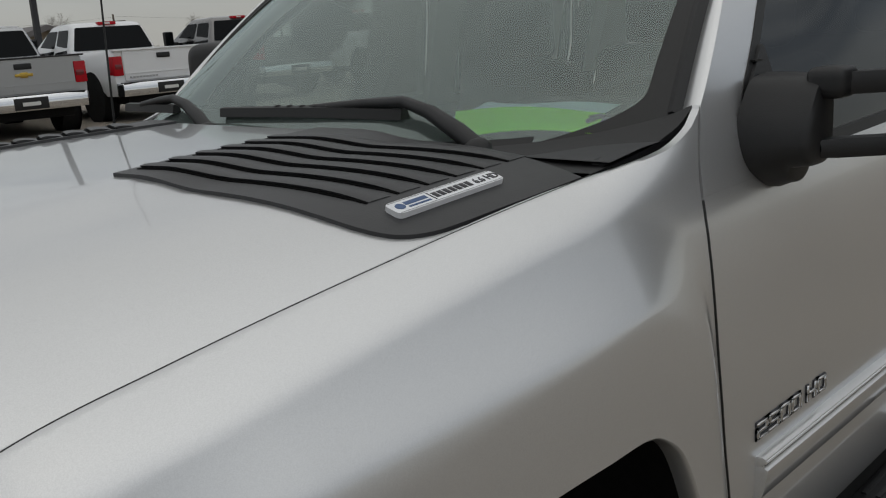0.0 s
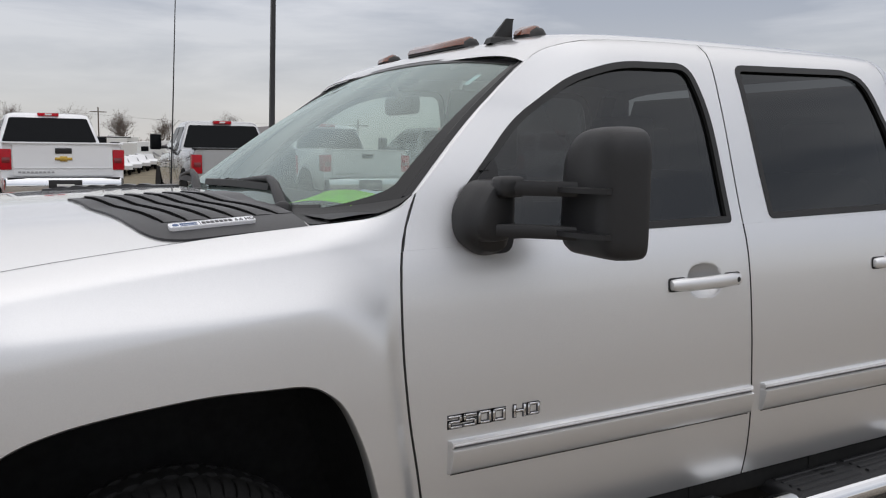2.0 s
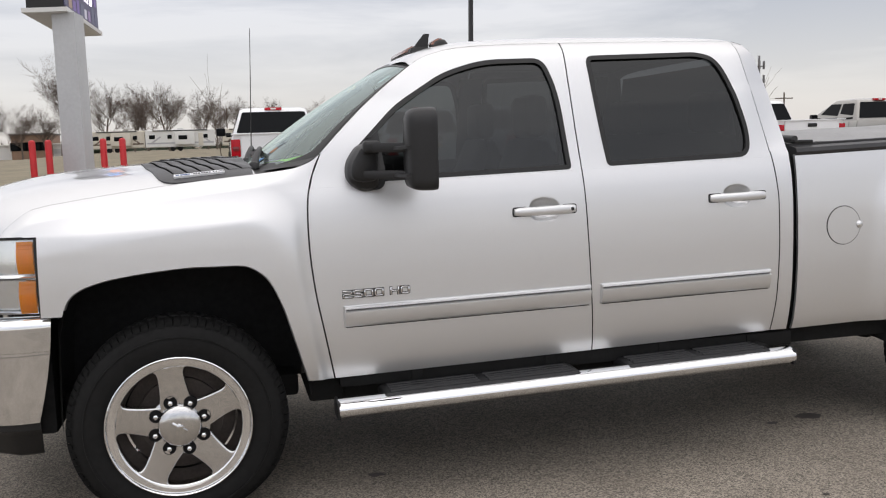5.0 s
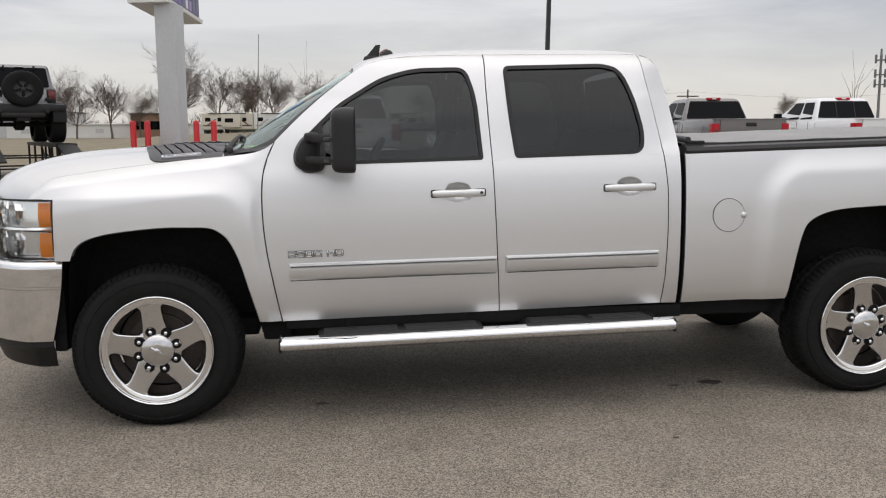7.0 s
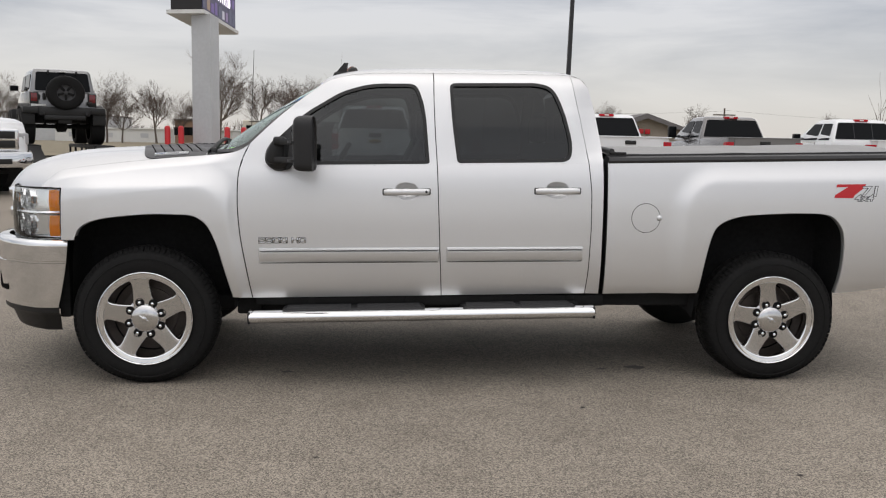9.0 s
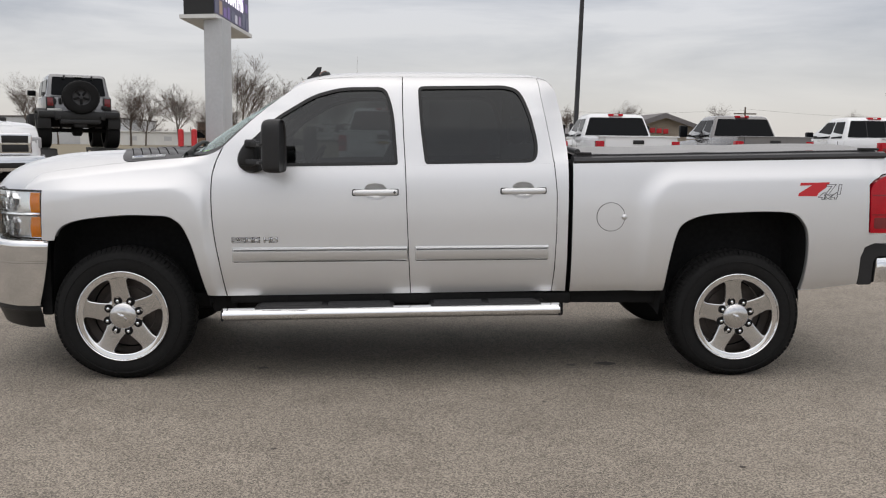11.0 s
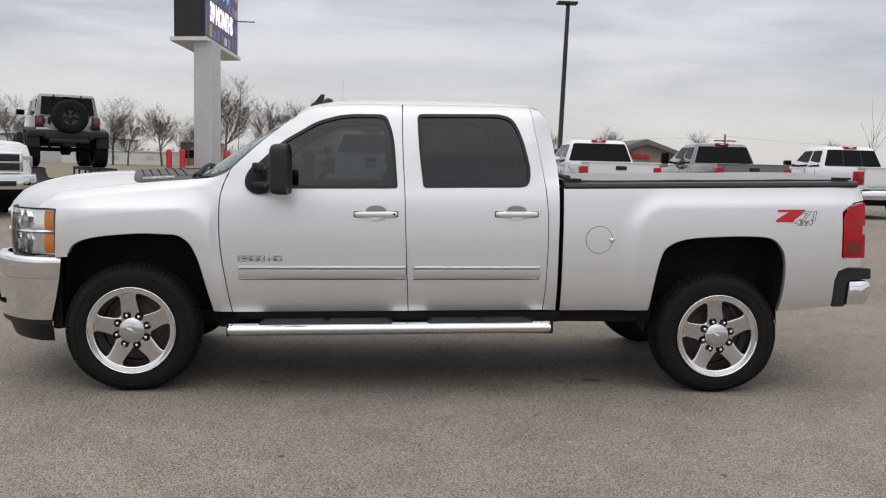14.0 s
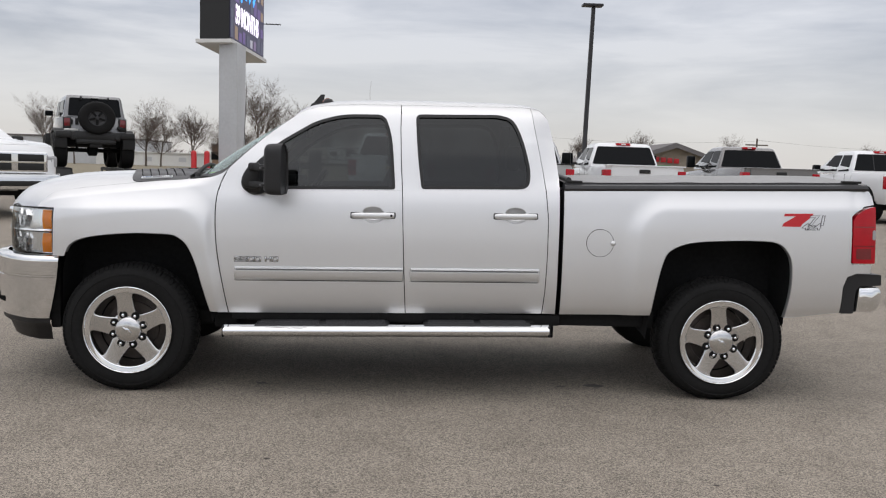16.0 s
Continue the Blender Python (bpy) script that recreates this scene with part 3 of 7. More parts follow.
for dd, pts in ((d1, [(p[0], p[1]) for p in DOOR_F if p[1] < belt(0.57)]), (d1, [(1.742, belt(1.742)), (1.752, 1.1), (1.766, 0.8), (1.780, 0.557)]), (d2, [(2.676, belt(2.676)), (2.693, 1.2), (2.695, 0.97), (2.688, 0.72), (2.677, 0.575)])):
    fine_ = [(a[0] + (b[0] - a[0]) * k / 6, a[1] + (b[1] - a[1]) * k / 6) for a, b in zip(pts, pts[1:]) for k in range(6)] + [pts[-1]]
    T("door_gap", tube([(x, cab_y(x, z) + 0.0012, z) for x, z in fine_], 0.0032, 8), M_SEAL, "", dd)
for poly in (door_front, door_rear):
    part("door", mirrored(panel(poly, cab_y, 0.05), YC), M_SILVER, truck)

# window frames: one loop outside, one inside
roof_c = curve((1.03, 1.862), (1.07, 1.892), (1.13, 1.917), (1.25, 1.943), (1.5, 1.962), (1.9, 1.972), (2.3, 1.972), (2.52, 1.962), (2.63, 1.938), (2.70, 1.88))
roof_s = curve((1.03, 1.818), (1.06, 1.842), (1.12, 1.868), (1.25, 1.896), (1.45, 1.910), (1.72, 1.916), (2.3, 1.924), (2.5, 1.926), (2.585, 1.922), (2.65, 1.902), (2.70, 1.84))
AP = lambda t: (0.622 + (1.035 - 0.622) * t, 1.463 + (1.823 - 1.463) * t + 0.016 * math.sin(math.pi * t))
fr_out = [AP(t) for t in np.linspace(0, 1, 9)] + [(x, roof_s(x) - 0.001) for x in (1.06, 1.09, 1.12, 1.18, 1.25, 1.35, 1.45, 1.6)] + \
         [(1.722 - g, roof_s(1.72) - 0.001), (1.722 - g, 1.75), (1.730 - g, 1.55), (1.742 - g, belt(1.742) + 0.0002)] + [(x, belt(x) + 0.0002) for x in (1.6, 1.4, 1.2, 1.0, 0.8, 0.68, 0.567 + g)] + [(0.582 + g, 1.38)]
fr_in_base = rounded([(0.722, 1.342), (0.738, 1.448), (0.945, 1.650), (1.165, 1.785), (1.34, 1.836), (1.615, 1.842), (1.665, 1.70), (1.692, 1.365)], [0.02, 0.05, 0.06, 0.06, 0.08, 0.05, 0.10, 0.015], 5)


def matched(outer, inner):
    """Points on the inner outline, met by rays from its middle towards the outer points."""
    c = Vector((sum(p[0] for p in inner) / len(inner), sum(p[1] for p in inner) / len(inner)))
    res = []
    for o in outer:
        d, best = Vector(o) - c, None
        for i in range(len(inner)):
            a, b = Vector(inner[i - 1]), Vector(inner[i])
            e = b - a
            den = d.x * e.y - d.y * e.x
            if abs(den) < 1e-9:
                continue
            t = ((a.x - c.x) * e.y - (a.y - c.y) * e.x) / den
            u = ((a.x - c.x) * d.y - (a.y - c.y) * d.x) / den
            if t > 0 and -1e-6 <= u <= 1 + 1e-6 and (best is None or t < best):
                best = t
        res.append(tuple(c + d * (best or 0.5)))
    return res


def dense(poly, step):
    out = []
    for i in range(len(poly)):
        a, b = Vector(poly[i]), Vector(poly[(i + 1) % len(poly)])
        n = max(1, int((b - a).length / step))
        out += [tuple(a + (b - a) * k / n) for k in range(n)]
    return out


def grow(poly, d):
    c = []
    n = len(poly)
    for i in range(n):
        a, b, e = Vector(poly[i - 1]), Vector(poly[i]), Vector(poly[(i + 1) % n])
        t = (e - a)
        if t.length < 1e-9:
            c.append(poly[i])
            continue
        nrm = Vector((t.y, -t.x)).normalized()
        c.append(tuple(b + nrm * d))
    return c


def window(frame_poly, hole, door, mat_glass, far_glass):
    if sum(hole[i - 1][0] * hole[i][1] - hole[i][0] * hole[i - 1][1] for i in range(len(hole))) < 0:
        hole = hole[::-1]
    fo = dense(frame_poly, 0.025)
    fi = matched(fo, hole)
    T("window_frame", ring_panel(fo, fi, cab_y, 0.02, 4), M_SILVER, "", door)
    part("window_frame", mirrored(ring_panel(fo, fi, cab_y, 0.02, 3), YC), M_SILVER, door)
    hd = dense(hole, 0.02)
    T("window_seal", ring_panel(grow(hd, 0.004), grow(hd, -0.016), lambda x, z: cab_y(x, z) - 0.002, 0.02, 1), M_SEAL, "black rubber seal", door)
    bmg = panel(grow(hole, -0.012), lambda x, z: cab_y(x, z) + 0.010, 0.06, 0)
    o = T("window_pane", bmg, mat_glass, "dark tinted glass", door)
    o.visible_shadow = False
    o2 = part("window_pane", mirrored(panel(grow(hole, -0.006), lambda x, z: cab_y(x, z) + 0.010, 0.06, 0), YC), far_glass, door)
    o2.visible_shadow = False
    part("window_seal", mirrored(ring_panel(grow(hd, 0.010), grow(hd, -0.016), lambda x, z: cab_y(x, z) + 0.026, 0.01, 1), YC), M_SEAL, door, "black rubber seal")


window(fr_out, fr_in_base, d1, M_GLASS_DOOR, M_GLASS_CLEAR)
rr_out = [(1.742 + g, belt(1.742) + 0.0002), (1.730 + g, 1.55), (1.722 + g, 1.75), (1.722 + g, roof_s(1.72) - 0.001)] + [(x, roof_s(x) - 0.001) for x in np.linspace(1.8, 2.5, 8)] + \
         [(2.580, roof_s(2.58) - 0.001), (2.598, 1.80), (2.628, 1.65), (2.656, 1.50), (2.676 - g, belt(2.676) + 0.0002)] + [(x, belt(x) + 0.0002) for x in np.linspace(2.6, 1.85, 8)]
rr_in = rounded([(1.868, 1.372), (1.838, 1.60), (1.822, 1.850), (2.36, 1.864), (2.46, 1.842), (2.525, 1.70), (2.572, 1.50), (2.562, 1.390)], [0.02, 0.1, 0.035, 0.03, 0.07, 0.1, 0.05, 0.06], 5)
window(rr_out, rr_in, d2, M_GLASS_TINT, M_GLASS_REAR)

# cab corner behind the rear door
corner_poly = [(2.677 + g, 0.573), (2.688 + g, 0.72), (2.695 + g, 0.97), (2.693 + g, 1.2), (2.676 + g, belt(2.676)), (2.656 + g, 1.50), (2.628 + g, 1.65), (2.598 + g, 1.80), (2.583, 1.921),
               (2.65, 1.901), (2.70, 1.84), (2.736, 1.68), (2.764, 1.46), (2.766, 1.2), (2.764, 0.572)]
T("cab_corner", panel(corner_poly, cab_y, 0.03, 0.03), M_SILVER, both=True)

# roof
def roof_z(x, y):
    s = abs(y - YC) / (YC - 0.235)
    k = 0.32 * s * s + 0.68 * s**9
    return roof_c(x) * (1 - k) + roof_s(x) * k


bm = bmesh.new()
us, vs_ = list(np.linspace(1.03, 1.3, 12)) + list(np.linspace(1.34, 2.5, 18)) + list(np.linspace(2.53, 2.70, 8)), [0.5 - 0.5 * math.cos(math.pi * k / 40) for k in range(41)]
grid = []
for x in us:
    e = cab_y(x, roof_s(x)) + 0.002
    grid.append([bm.verts.new((x, e + (2 * YC - 2 * e) * v, 0)) for v in vs_])
for row, x in zip(grid, us):
    e = row[0].co.y
    for vert in row:
        s = abs(vert.co.y - YC) / (YC - e)
        k = 0.30 * s**2 + 0.70 * s**9
        vert.co.z = roof_c(x) * (1 - k) + roof_s(x) * k
for a, b in zip(grid, grid[1:]):
    for i in range(40):
        bm.faces.new((a[i], b[i], b[i + 1], a[i + 1]))
bmesh.ops.recalc_face_normals(bm, faces=bm.faces[:])
roof = T("roof", bm, M_SILVER)
# cab rear wall with its window band
bm = loft([[(x, y, z) for y in np.linspace(e, 2 * YC - e, 12)] for x, z, e in ((2.70, 1.842, 0.30), (2.735, 1.68, 0.20), (2.76, 1.46, 0.11), (2.775, 1.2, 0.08), (2.775, 0.57, 0.08))], closed=False)
T("rear_wall", bm, M_SILVER)
bm = loft([[(x, y, z) for y in np.linspace(e, 2 * YC - e, 8)] for x, z, e in ((2.716, 1.80, 0.42), (2.758, 1.60, 0.36), (2.782, 1.48, 0.33))], closed=False)
T("rear_window", bm, M_DARKPANE, "dark rear window glass")

# hood
YE = 0.111


def hood_front(y):
    s = min(abs(y - YC) / (YC - YE), 1)
    return -1.03 + 0.45 * s**2.4


z_edge = curve((0, 1.180), (0.04, 1.228), (0.10, 1.270), (0.2, 1.300), (0.45, 1.338), (0.75, 1.368), (1, 1.389))
z_mid = curve((0, 1.165), (0.03, 1.225), (0.09, 1.298), (0.21, 1.357), (0.40, 1.400), (0.57, 1.418), (0.8, 1.432), (1, 1.438))
HOOD_REAR = curve((0.0, 0.31), (0.55, 0.325), (1.0, 0.362))


def hood_z(x, y):
    s = min(abs(y - YC) / (YC - YE), 1)
    x0, x1 = hood_front(y), HOOD_REAR(s)
    t = min(max((x - x0) / (x1 - x0), 0), 1)
    k = s**5.5
    dome = 0.014 * smooth01(0.62, 0.46, s) * smooth01(0.05, 0.4, t)
    return z_mid(t) * (1 - k) + z_edge(t) * k + dome - 0.008


bm = bmesh.new()
ts = [0, 0.008, 0.02, 0.035, 0.055, 0.08, 0.11] + list(np.linspace(0.15, 1, 26))
rows = []
for v in vs_:
    y = YE + (2 * YC - 2 * YE) * v
    s = abs(y - YC) / (YC - YE)
    x0, x1 = hood_front(y), HOOD_REAR(min(s, 1))
    rows.append([bm.verts.new((x0 + (x1 - x0) * t, y, hood_z(x0 + (x1 - x0) * t, y))) for t in ts])
for a, b in zip(rows, rows[1:]):
    for i in range(len(ts) - 1):
        bm.faces.new((a[i], a[i + 1], b[i + 1], b[i]))
for e in bm.edges:
    e.smooth = not e.is_boundary
r = bmesh.ops.extrude_edge_only(bm, edges=[e for e in bm.edges if e.is_boundary])
for v in (q for q in r["geom"] if isinstance(q, bmesh.types.BMVert)):
    v.co.z -= 0.02
bmesh.ops.recalc_face_normals(bm, faces=bm.faces[:])
hood = T("hood", bm, M_SILVER)

# dark structure behind the panel gaps
bm = panel([(0.50, 0.56), (0.56, 1.36), (0.66, 1.45), (1.0, 1.345), (2.74, 1.385), (2.76, 0.58)], lambda x, z: cab_y(x, z) + 0.045, 0.1, 0)
T("inner_shell", bm, M_SEAL, both=True)
bm = loft([[(x, y, hood_edge(x) - dz) for y, dz in ((0.085, 0.022), (0.16, 0.02))] for x in np.linspace(-0.55, 0.37, 14)], closed=False)
T("hood_channel", bm, M_SEAL, both=True)
T("hood_gap", tube([(x, 0.1075, hood_edge(x) - 0.0012) for x in np.linspace(-0.50, 0.37, 40)], 0.0020, 8), M_SEAL, both=True)

# bed
bed_top = lambda x: 1.388 + 0.0275 * (x - 2.8)
bed_poly = [(2.795, 0.570), (2.797, bed_top(2.8))] + [(x, bed_top(x)) for x in np.linspace(3.0, 4.8, 10)] + [(4.836, 1.434), (4.856, 1.40), (4.864, 1.350), (4.785, 1.336), (4.735, 1.305), (4.697, 1.268), (4.703, 0.970), (4.712, 0.954), (4.856, 0.954), (4.852, 0.896), (4.752, 0.896), (4.686, 0.870), (4.662, 0.80), (4.664, 0.626), (4.55, 0.612), (4.40, 0.590)] + ARCH_R[::-1] + [(3.392, 0.580)]
T("bed_side", panel(bed_poly, lambda x, z: bed_y(min(x, 4.72), z) + 2.2 * max(x - 4.76, 0) ** 2, 0.018), M_SILVER, both=True)
T("bed_front", box((2.80, 0.06, 0.58), (2.83, 2 * YC - 0.06, 1.385), 0.004), M_SEAL)
T("tailgate", box((4.80, 0.17, 0.88), (4.86, 2 * YC - 0.17, 1.44), 0.012), M_SILVER)
T("bed_floor", box((2.82, 0.43, 0.78), (4.80, 2 * YC - 0.43, 0.82)), M_CHASSIS)
# fuel door
fc = (3.038, 1.051)
circle = [(fc[0] + 0.088 * math.cos(a), fc[1] + 0.088 * math.sin(a)) for a in np.linspace(0, 2 * math.pi, 41)[:-1]]
circle_o = [(fc[0] + 0.0915 * math.cos(a), fc[1] + 0.0915 * math.sin(a)) for a in np.linspace(0, 2 * math.pi, 41)[:-1]]
fuel = T("fuel_door", panel(circle, lambda x, z: bed_y(x, z) - 0.003, 0.05, 0.004), M_SILVER)
T("seam", ring_panel(circle_o, grow(circle, 0.0), lambda x, z: bed_y(x, z) - 0.0012, 0.001, 1), M_SEAL, "", fuel)
T("release_tab", turned(lathe([(-0.012, 0.0), (-0.012, 0.010), (-0.006, 0.017), (0.004, 0.018)], "y", 20), pose(fc[0] + 0.085, bed_y(*fc), fc[1])), M_SILVER, "", fuel)

# wheels
def settle(bm, cz):
    """The lower part of a tyre gives a little under the load."""
    k = (cz - 0.0195 - 0.22) / (0.4265 - 0.22)
    for v in bm.verts:
        if v.co.z < cz - 0.22:
            v.co.z = cz - 0.22 + (v.co.z - cz + 0.22) * k


def wheel(cx, cz, y_out):
    prof = [(0.255, 0.262), (0.272, 0.310), (0.265, 0.360), (0.250, 0.395), (0.232, 0.411), (0.205, 0.4205), (0.185, 0.421), (0.178, 0.409), (0.170, 0.4225), (0.118, 0.424), (0.110, 0.410), (0.102, 0.4235), (0.064, 0.4215), (0.040, 0.414), (0.022, 0.404), (0.008, 0.372), (0.002, 0.340), (0.004, 0.308), (0.012, 0.286), (0.020, 0.272)]
    n = 240
    tread = lambda i, k: 0.985 if (3 <= k <= 6 and i % 4 == 0) or (8 <= k <= 10 and (i + 2) % 4 == 0) or (11 <= k <= 14 and i % 4 == 0) else 1.0
    bt = lathe(prof, "y", n, wave=tread, caps=False)
    bt = turned(bt, pose(cx, y_out, cz))
    settle(bt, cz)
    tyre = part("wheel", bt, M_RUBBER, truck, "black all-terrain tyre on a polished alloy wheel", smooth=True)
    # shoulder lugs, alternately long and short, and raised sidewall marks
    bl = []
    for i in range(84):
        a = 2 * math.pi * (i + 0.5) / 84
        r0 = 0.396 if i % 2 else 0.402
        b = loft([[(r, y, w) for w, y in ((-0.0136, y0 + 0.010), (-0.0122, y0), (0.0122, y0), (0.0136, y0 + 0.010))] for r, y0 in ((r0, 0.0065), (0.407, 0.0100), (0.4165, 0.019), (0.4240, 0.038), (0.4265, 0.058))])
        b = turned(b, pose(cx, y_out, cz) @ Matrix.Rotation(a, 4, "Y") @ pose(0, 0.0105, 0))
        settle(b, cz)
        bl.append(b)
    part("shoulder_tread", merge(*bl), M_TREAD, tyre)
    part("sidewall_rib", turned(lathe([(0.008, 0.350), (0.0005, 0.353), (0.0005, 0.357), (0.008, 0.360)], "y", 72, caps=False), pose(cx, y_out, cz)), M_RUBBER, tyre)
    rim = [(0.03, 0.266), (0.006, 0.281), (-0.001, 0.2795), (-0.003, 0.276), (0.000, 0.2725), (0.007, 0.2695), (0.0085, 0.264), (0.0085, 0.246), (0.011, 0.2405), (0.022, 0.2365), (0.05, 0.234), (0.12, 0.222), (0.20, 0.220)]
    part("rim", turned(lathe(rim, "y", 72, caps=False), pose(cx, y_out, cz)), M_CHROME, tyre, "polished alloy rim")
    part("brake_disc", turned(lathe([(0.115, 0.0), (0.115, 0.06), (0.13, 0.065), (0.13, 0.165), (0.145, 0.167), (0.165, 0.216), (0.17, 0.0)], "y", 40), pose(cx, y_out, cz)), M_DISC, tyre)
    face = curve((0.04, 0.030), (0.09, 0.024), (0.17, 0.018), (0.24, 0.012), (0.268, 0.008))
    half = curve((0.05, 0.068), (0.09, 0.062), (0.14, 0.0545), (0.18, 0.0515), (0.205, 0.0508), (0.220, 0.0525), (0.230, 0.0575), (0.239, 0.068), (0.247, 0.088))
    for k in range(5):
        secs = []
        for r in (0.055, 0.075, 0.10, 0.13, 0.16, 0.19, 0.21, 0.223, 0.229, 0.235, 0.240, 0.245):
            h, f = half(r), face(r)
            rr = lambda u: math.sqrt(max(r * r - u * u, 0)) if r > 0.2 else r
            secs.append([(rr(u), f + d, u) for u, d in ((-h + 0.004, 0.050), (-h, 0.009), (-h + 0.0015, 0.0035), (-h + 0.005, 0.0004), (-h + 0.008, 0.0), (-h * 0.5, -0.0003), (h * 0.5, -0.0003), (h - 0.008, 0.0), (h - 0.005, 0.0004), (h - 0.0015, 0.0035), (h, 0.009), (h - 0.004, 0.050))])
        b = loft(secs, closed=True)
        part("spoke", turned(b, pose(cx, y_out, cz) @ Matrix.Rotation(-math.pi / 2 - 0.12 - k * 2 * math.pi / 5, 4, "Y")), M_POLISHED, tyre)
    part("hub_face", turned(lathe([(0.07, 0.108), (0.03, 0.116), (0.026, 0.110), (0.026, 0.0)], "y", 40), pose(cx, y_out, cz)), M_POLISHED, tyre)
    part("hub_cap", turned(lathe([(0.03, 0.085), (0.012, 0.083), (0.004, 0.074), (-0.003, 0.055), (-0.007, 0.030), (-0.008, 0.0)], "y", 36), pose(cx, y_out, cz)), M_POLISHED, tyre, "polished hub cap")
    cross = merge(box((-0.034, -0.0115, -0.007), (0.034, 0.002, 0.007), 0.002, 1), box((-0.013, -0.012, -0.014), (0.013, 0.002, 0.014), 0.002, 1))
    part("emblem", turned(cross, pose(cx, y_out, cz, 0, 35, 0)), M_POLISHED, tyre)
    for k in range(8):
        a = 2 * math.pi * (k + 0.4) / 8
        p = (cx + 0.099 * math.cos(a), y_out, cz + 0.099 * math.sin(a))
        part("lug_nut", turned(lathe([(0.03, 0.0112), (0.010, 0.0112), (0.006, 0.0095), (0.003, 0.006), (0.003, 0.0)], "y", 6), pose(*p)), M_CHROME, tyre)
        # black disc on the hub face, painting the shade round the nut
        part("lug_recess_shade", turned(lathe([(0.0225, 0.0), (0.0215, 0.0235), (0.0185, 0.0255), (0.030, 0.0275)], "y", 16, caps=False), pose(*p)), M_CHASSIS, tyre)
    return tyre


wheel(0.012, 0.420, -0.034)
wheel(3.874, 0.414, -0.004)
for cx in (0.0, 3.904):
    far = part("wheel", turned(lathe([(0.0, 0.27), (0.012, 0.33), (0.03, 0.38), (0.06, 0.395), (0.19, 0.395), (0.23, 0.38), (0.25, 0.33), (0.255, 0.27)], "y", 48), pose(cx, 2 * YC - 0.24, 0.418)), M_RUBBER, truck)
    part("rim", turned(lathe([(0.02, 0.0), (0.02, 0.27), (0.24, 0.27), (0.24, 0.0)], "y", 36), pose(cx, 2 * YC - 0.24, 0.418)), M_CHASSIS, far)

# wheel wells
for arch, fn in ((ARCH_F, fender_y), (ARCH_R, bed_y)):
    a = [(arch[0][0] - 0.02, 0.42)] + list(arch) + [(arch[-1][0] + 0.01, 0.48)]
    prof = ((0.034, -0.003), (0.05, 0.004), (0.09, 0.03), (0.34, 0.06), (0.40, 0.0))
    cxm = (arch[0][0] + arch[-1][0]) / 2
    secs = [[(x + (x - cxm) * 0.06 * g2 / 0.06, fn(x, max(z, 0.6)) + dy, z + g2) for x, z in a] for dy, g2 in prof]
    T("wheel_well", loft(secs, closed=False), M_LINER, both=True)
    bk = panel([(a[0][0] - 0.14, 0.48), (a[0][0] - 0.14, 1.16), (a[-1][0] + 0.14, 1.16), (a[-1][0] + 0.14, 0.48)], lambda x, z: 0.385, 0.3, 0)
    T("well_back", bk, M_LINER, both=True)
    lip = [tuple(p) for p in arch if p[1] > 0.89 or p[0] > 0]
    sec = []
    for i, (x, z) in enumerate(lip):
        y = fn(x, z)
        d = Vector(lip[min(i + 1, len(lip) - 1)]) - Vector(lip[max(i - 1, 0)])
        nx, nz = Vector((d.y, -d.x)).normalized()
        sec.append([(x + nx * o, y + dy, z + nz * o) for o, dy in ((0.0, 0.0), (0.004, 0.004), (0.005, 0.036))])
    T("arch_lip", loft(sec, closed=False), M_SILVER, both=True)

T("mud_liner", box((-0.52, 0.10, 0.40), (-0.452, 0.42, 0.90), 0.02), M_LINER, both=True)

# chassis
for yy in (0.45, 1.40):
    T("frame_rail", box((-0.5, yy, 0.55), (4.52, yy + 0.1, 0.66), 0.01), M_CHASSIS)
T("cab_floor", box((0.66, 0.10, 0.545), (2.78, 2 * YC - 0.10, 0.60), 0.01), M_CHASSIS)
T("rocker", box((0.655, 0.055, 0.49), (2.80, 0.12, 0.56), 0.01), M_CHASSIS, both=True)
T("body_mount", box((0.53, 0.12, 0.42), (0.68, 0.55, 0.55), 0.02), M_CHASSIS, both=True)
T("sill_liner", box((0.66, 0.16, 0.39), (2.78, 0.24, 0.547), 0.01), M_CHASSIS, both=True)
T("transmission", box((0.6, 0.75, 0.42), (2.0, 1.2, 0.56), 0.06), M_CHASSIS)
T("rear_axle", tube([(3.904, 0.25, 0.409), (3.904, 1.7, 0.409)], 0.055), M_CHASSIS)
T("differential", lathe([(-0.16, 0.05), (-0.1, 0.15), (0.1, 0.15), (0.16, 0.05)], "y", 20, (3.904, YC, 0.409)), M_CHASSIS)
T("exhaust", tube([(2.2, 1.45, 0.5), (3.2, 1.45, 0.48), (3.5, 1.5, 0.62), (4.2, 1.55, 0.6), (4.6, 1.8, 0.5)], 0.04), M_CHASSIS)
T("splash_shield", box((-0.65, 0.25, 0.42), (0.5, 2 * YC - 0.25, 0.52), 0.02), M_CHASSIS)
T("front_axle", tube([(0, 0.25, 0.40), (0, 1.7, 0.40)], 0.05), M_CHASSIS)
T("under_bed", box((2.80, 0.11, 0.485), (3.44, 0.5, 0.61), 0.01), M_CHASSIS, both=True)

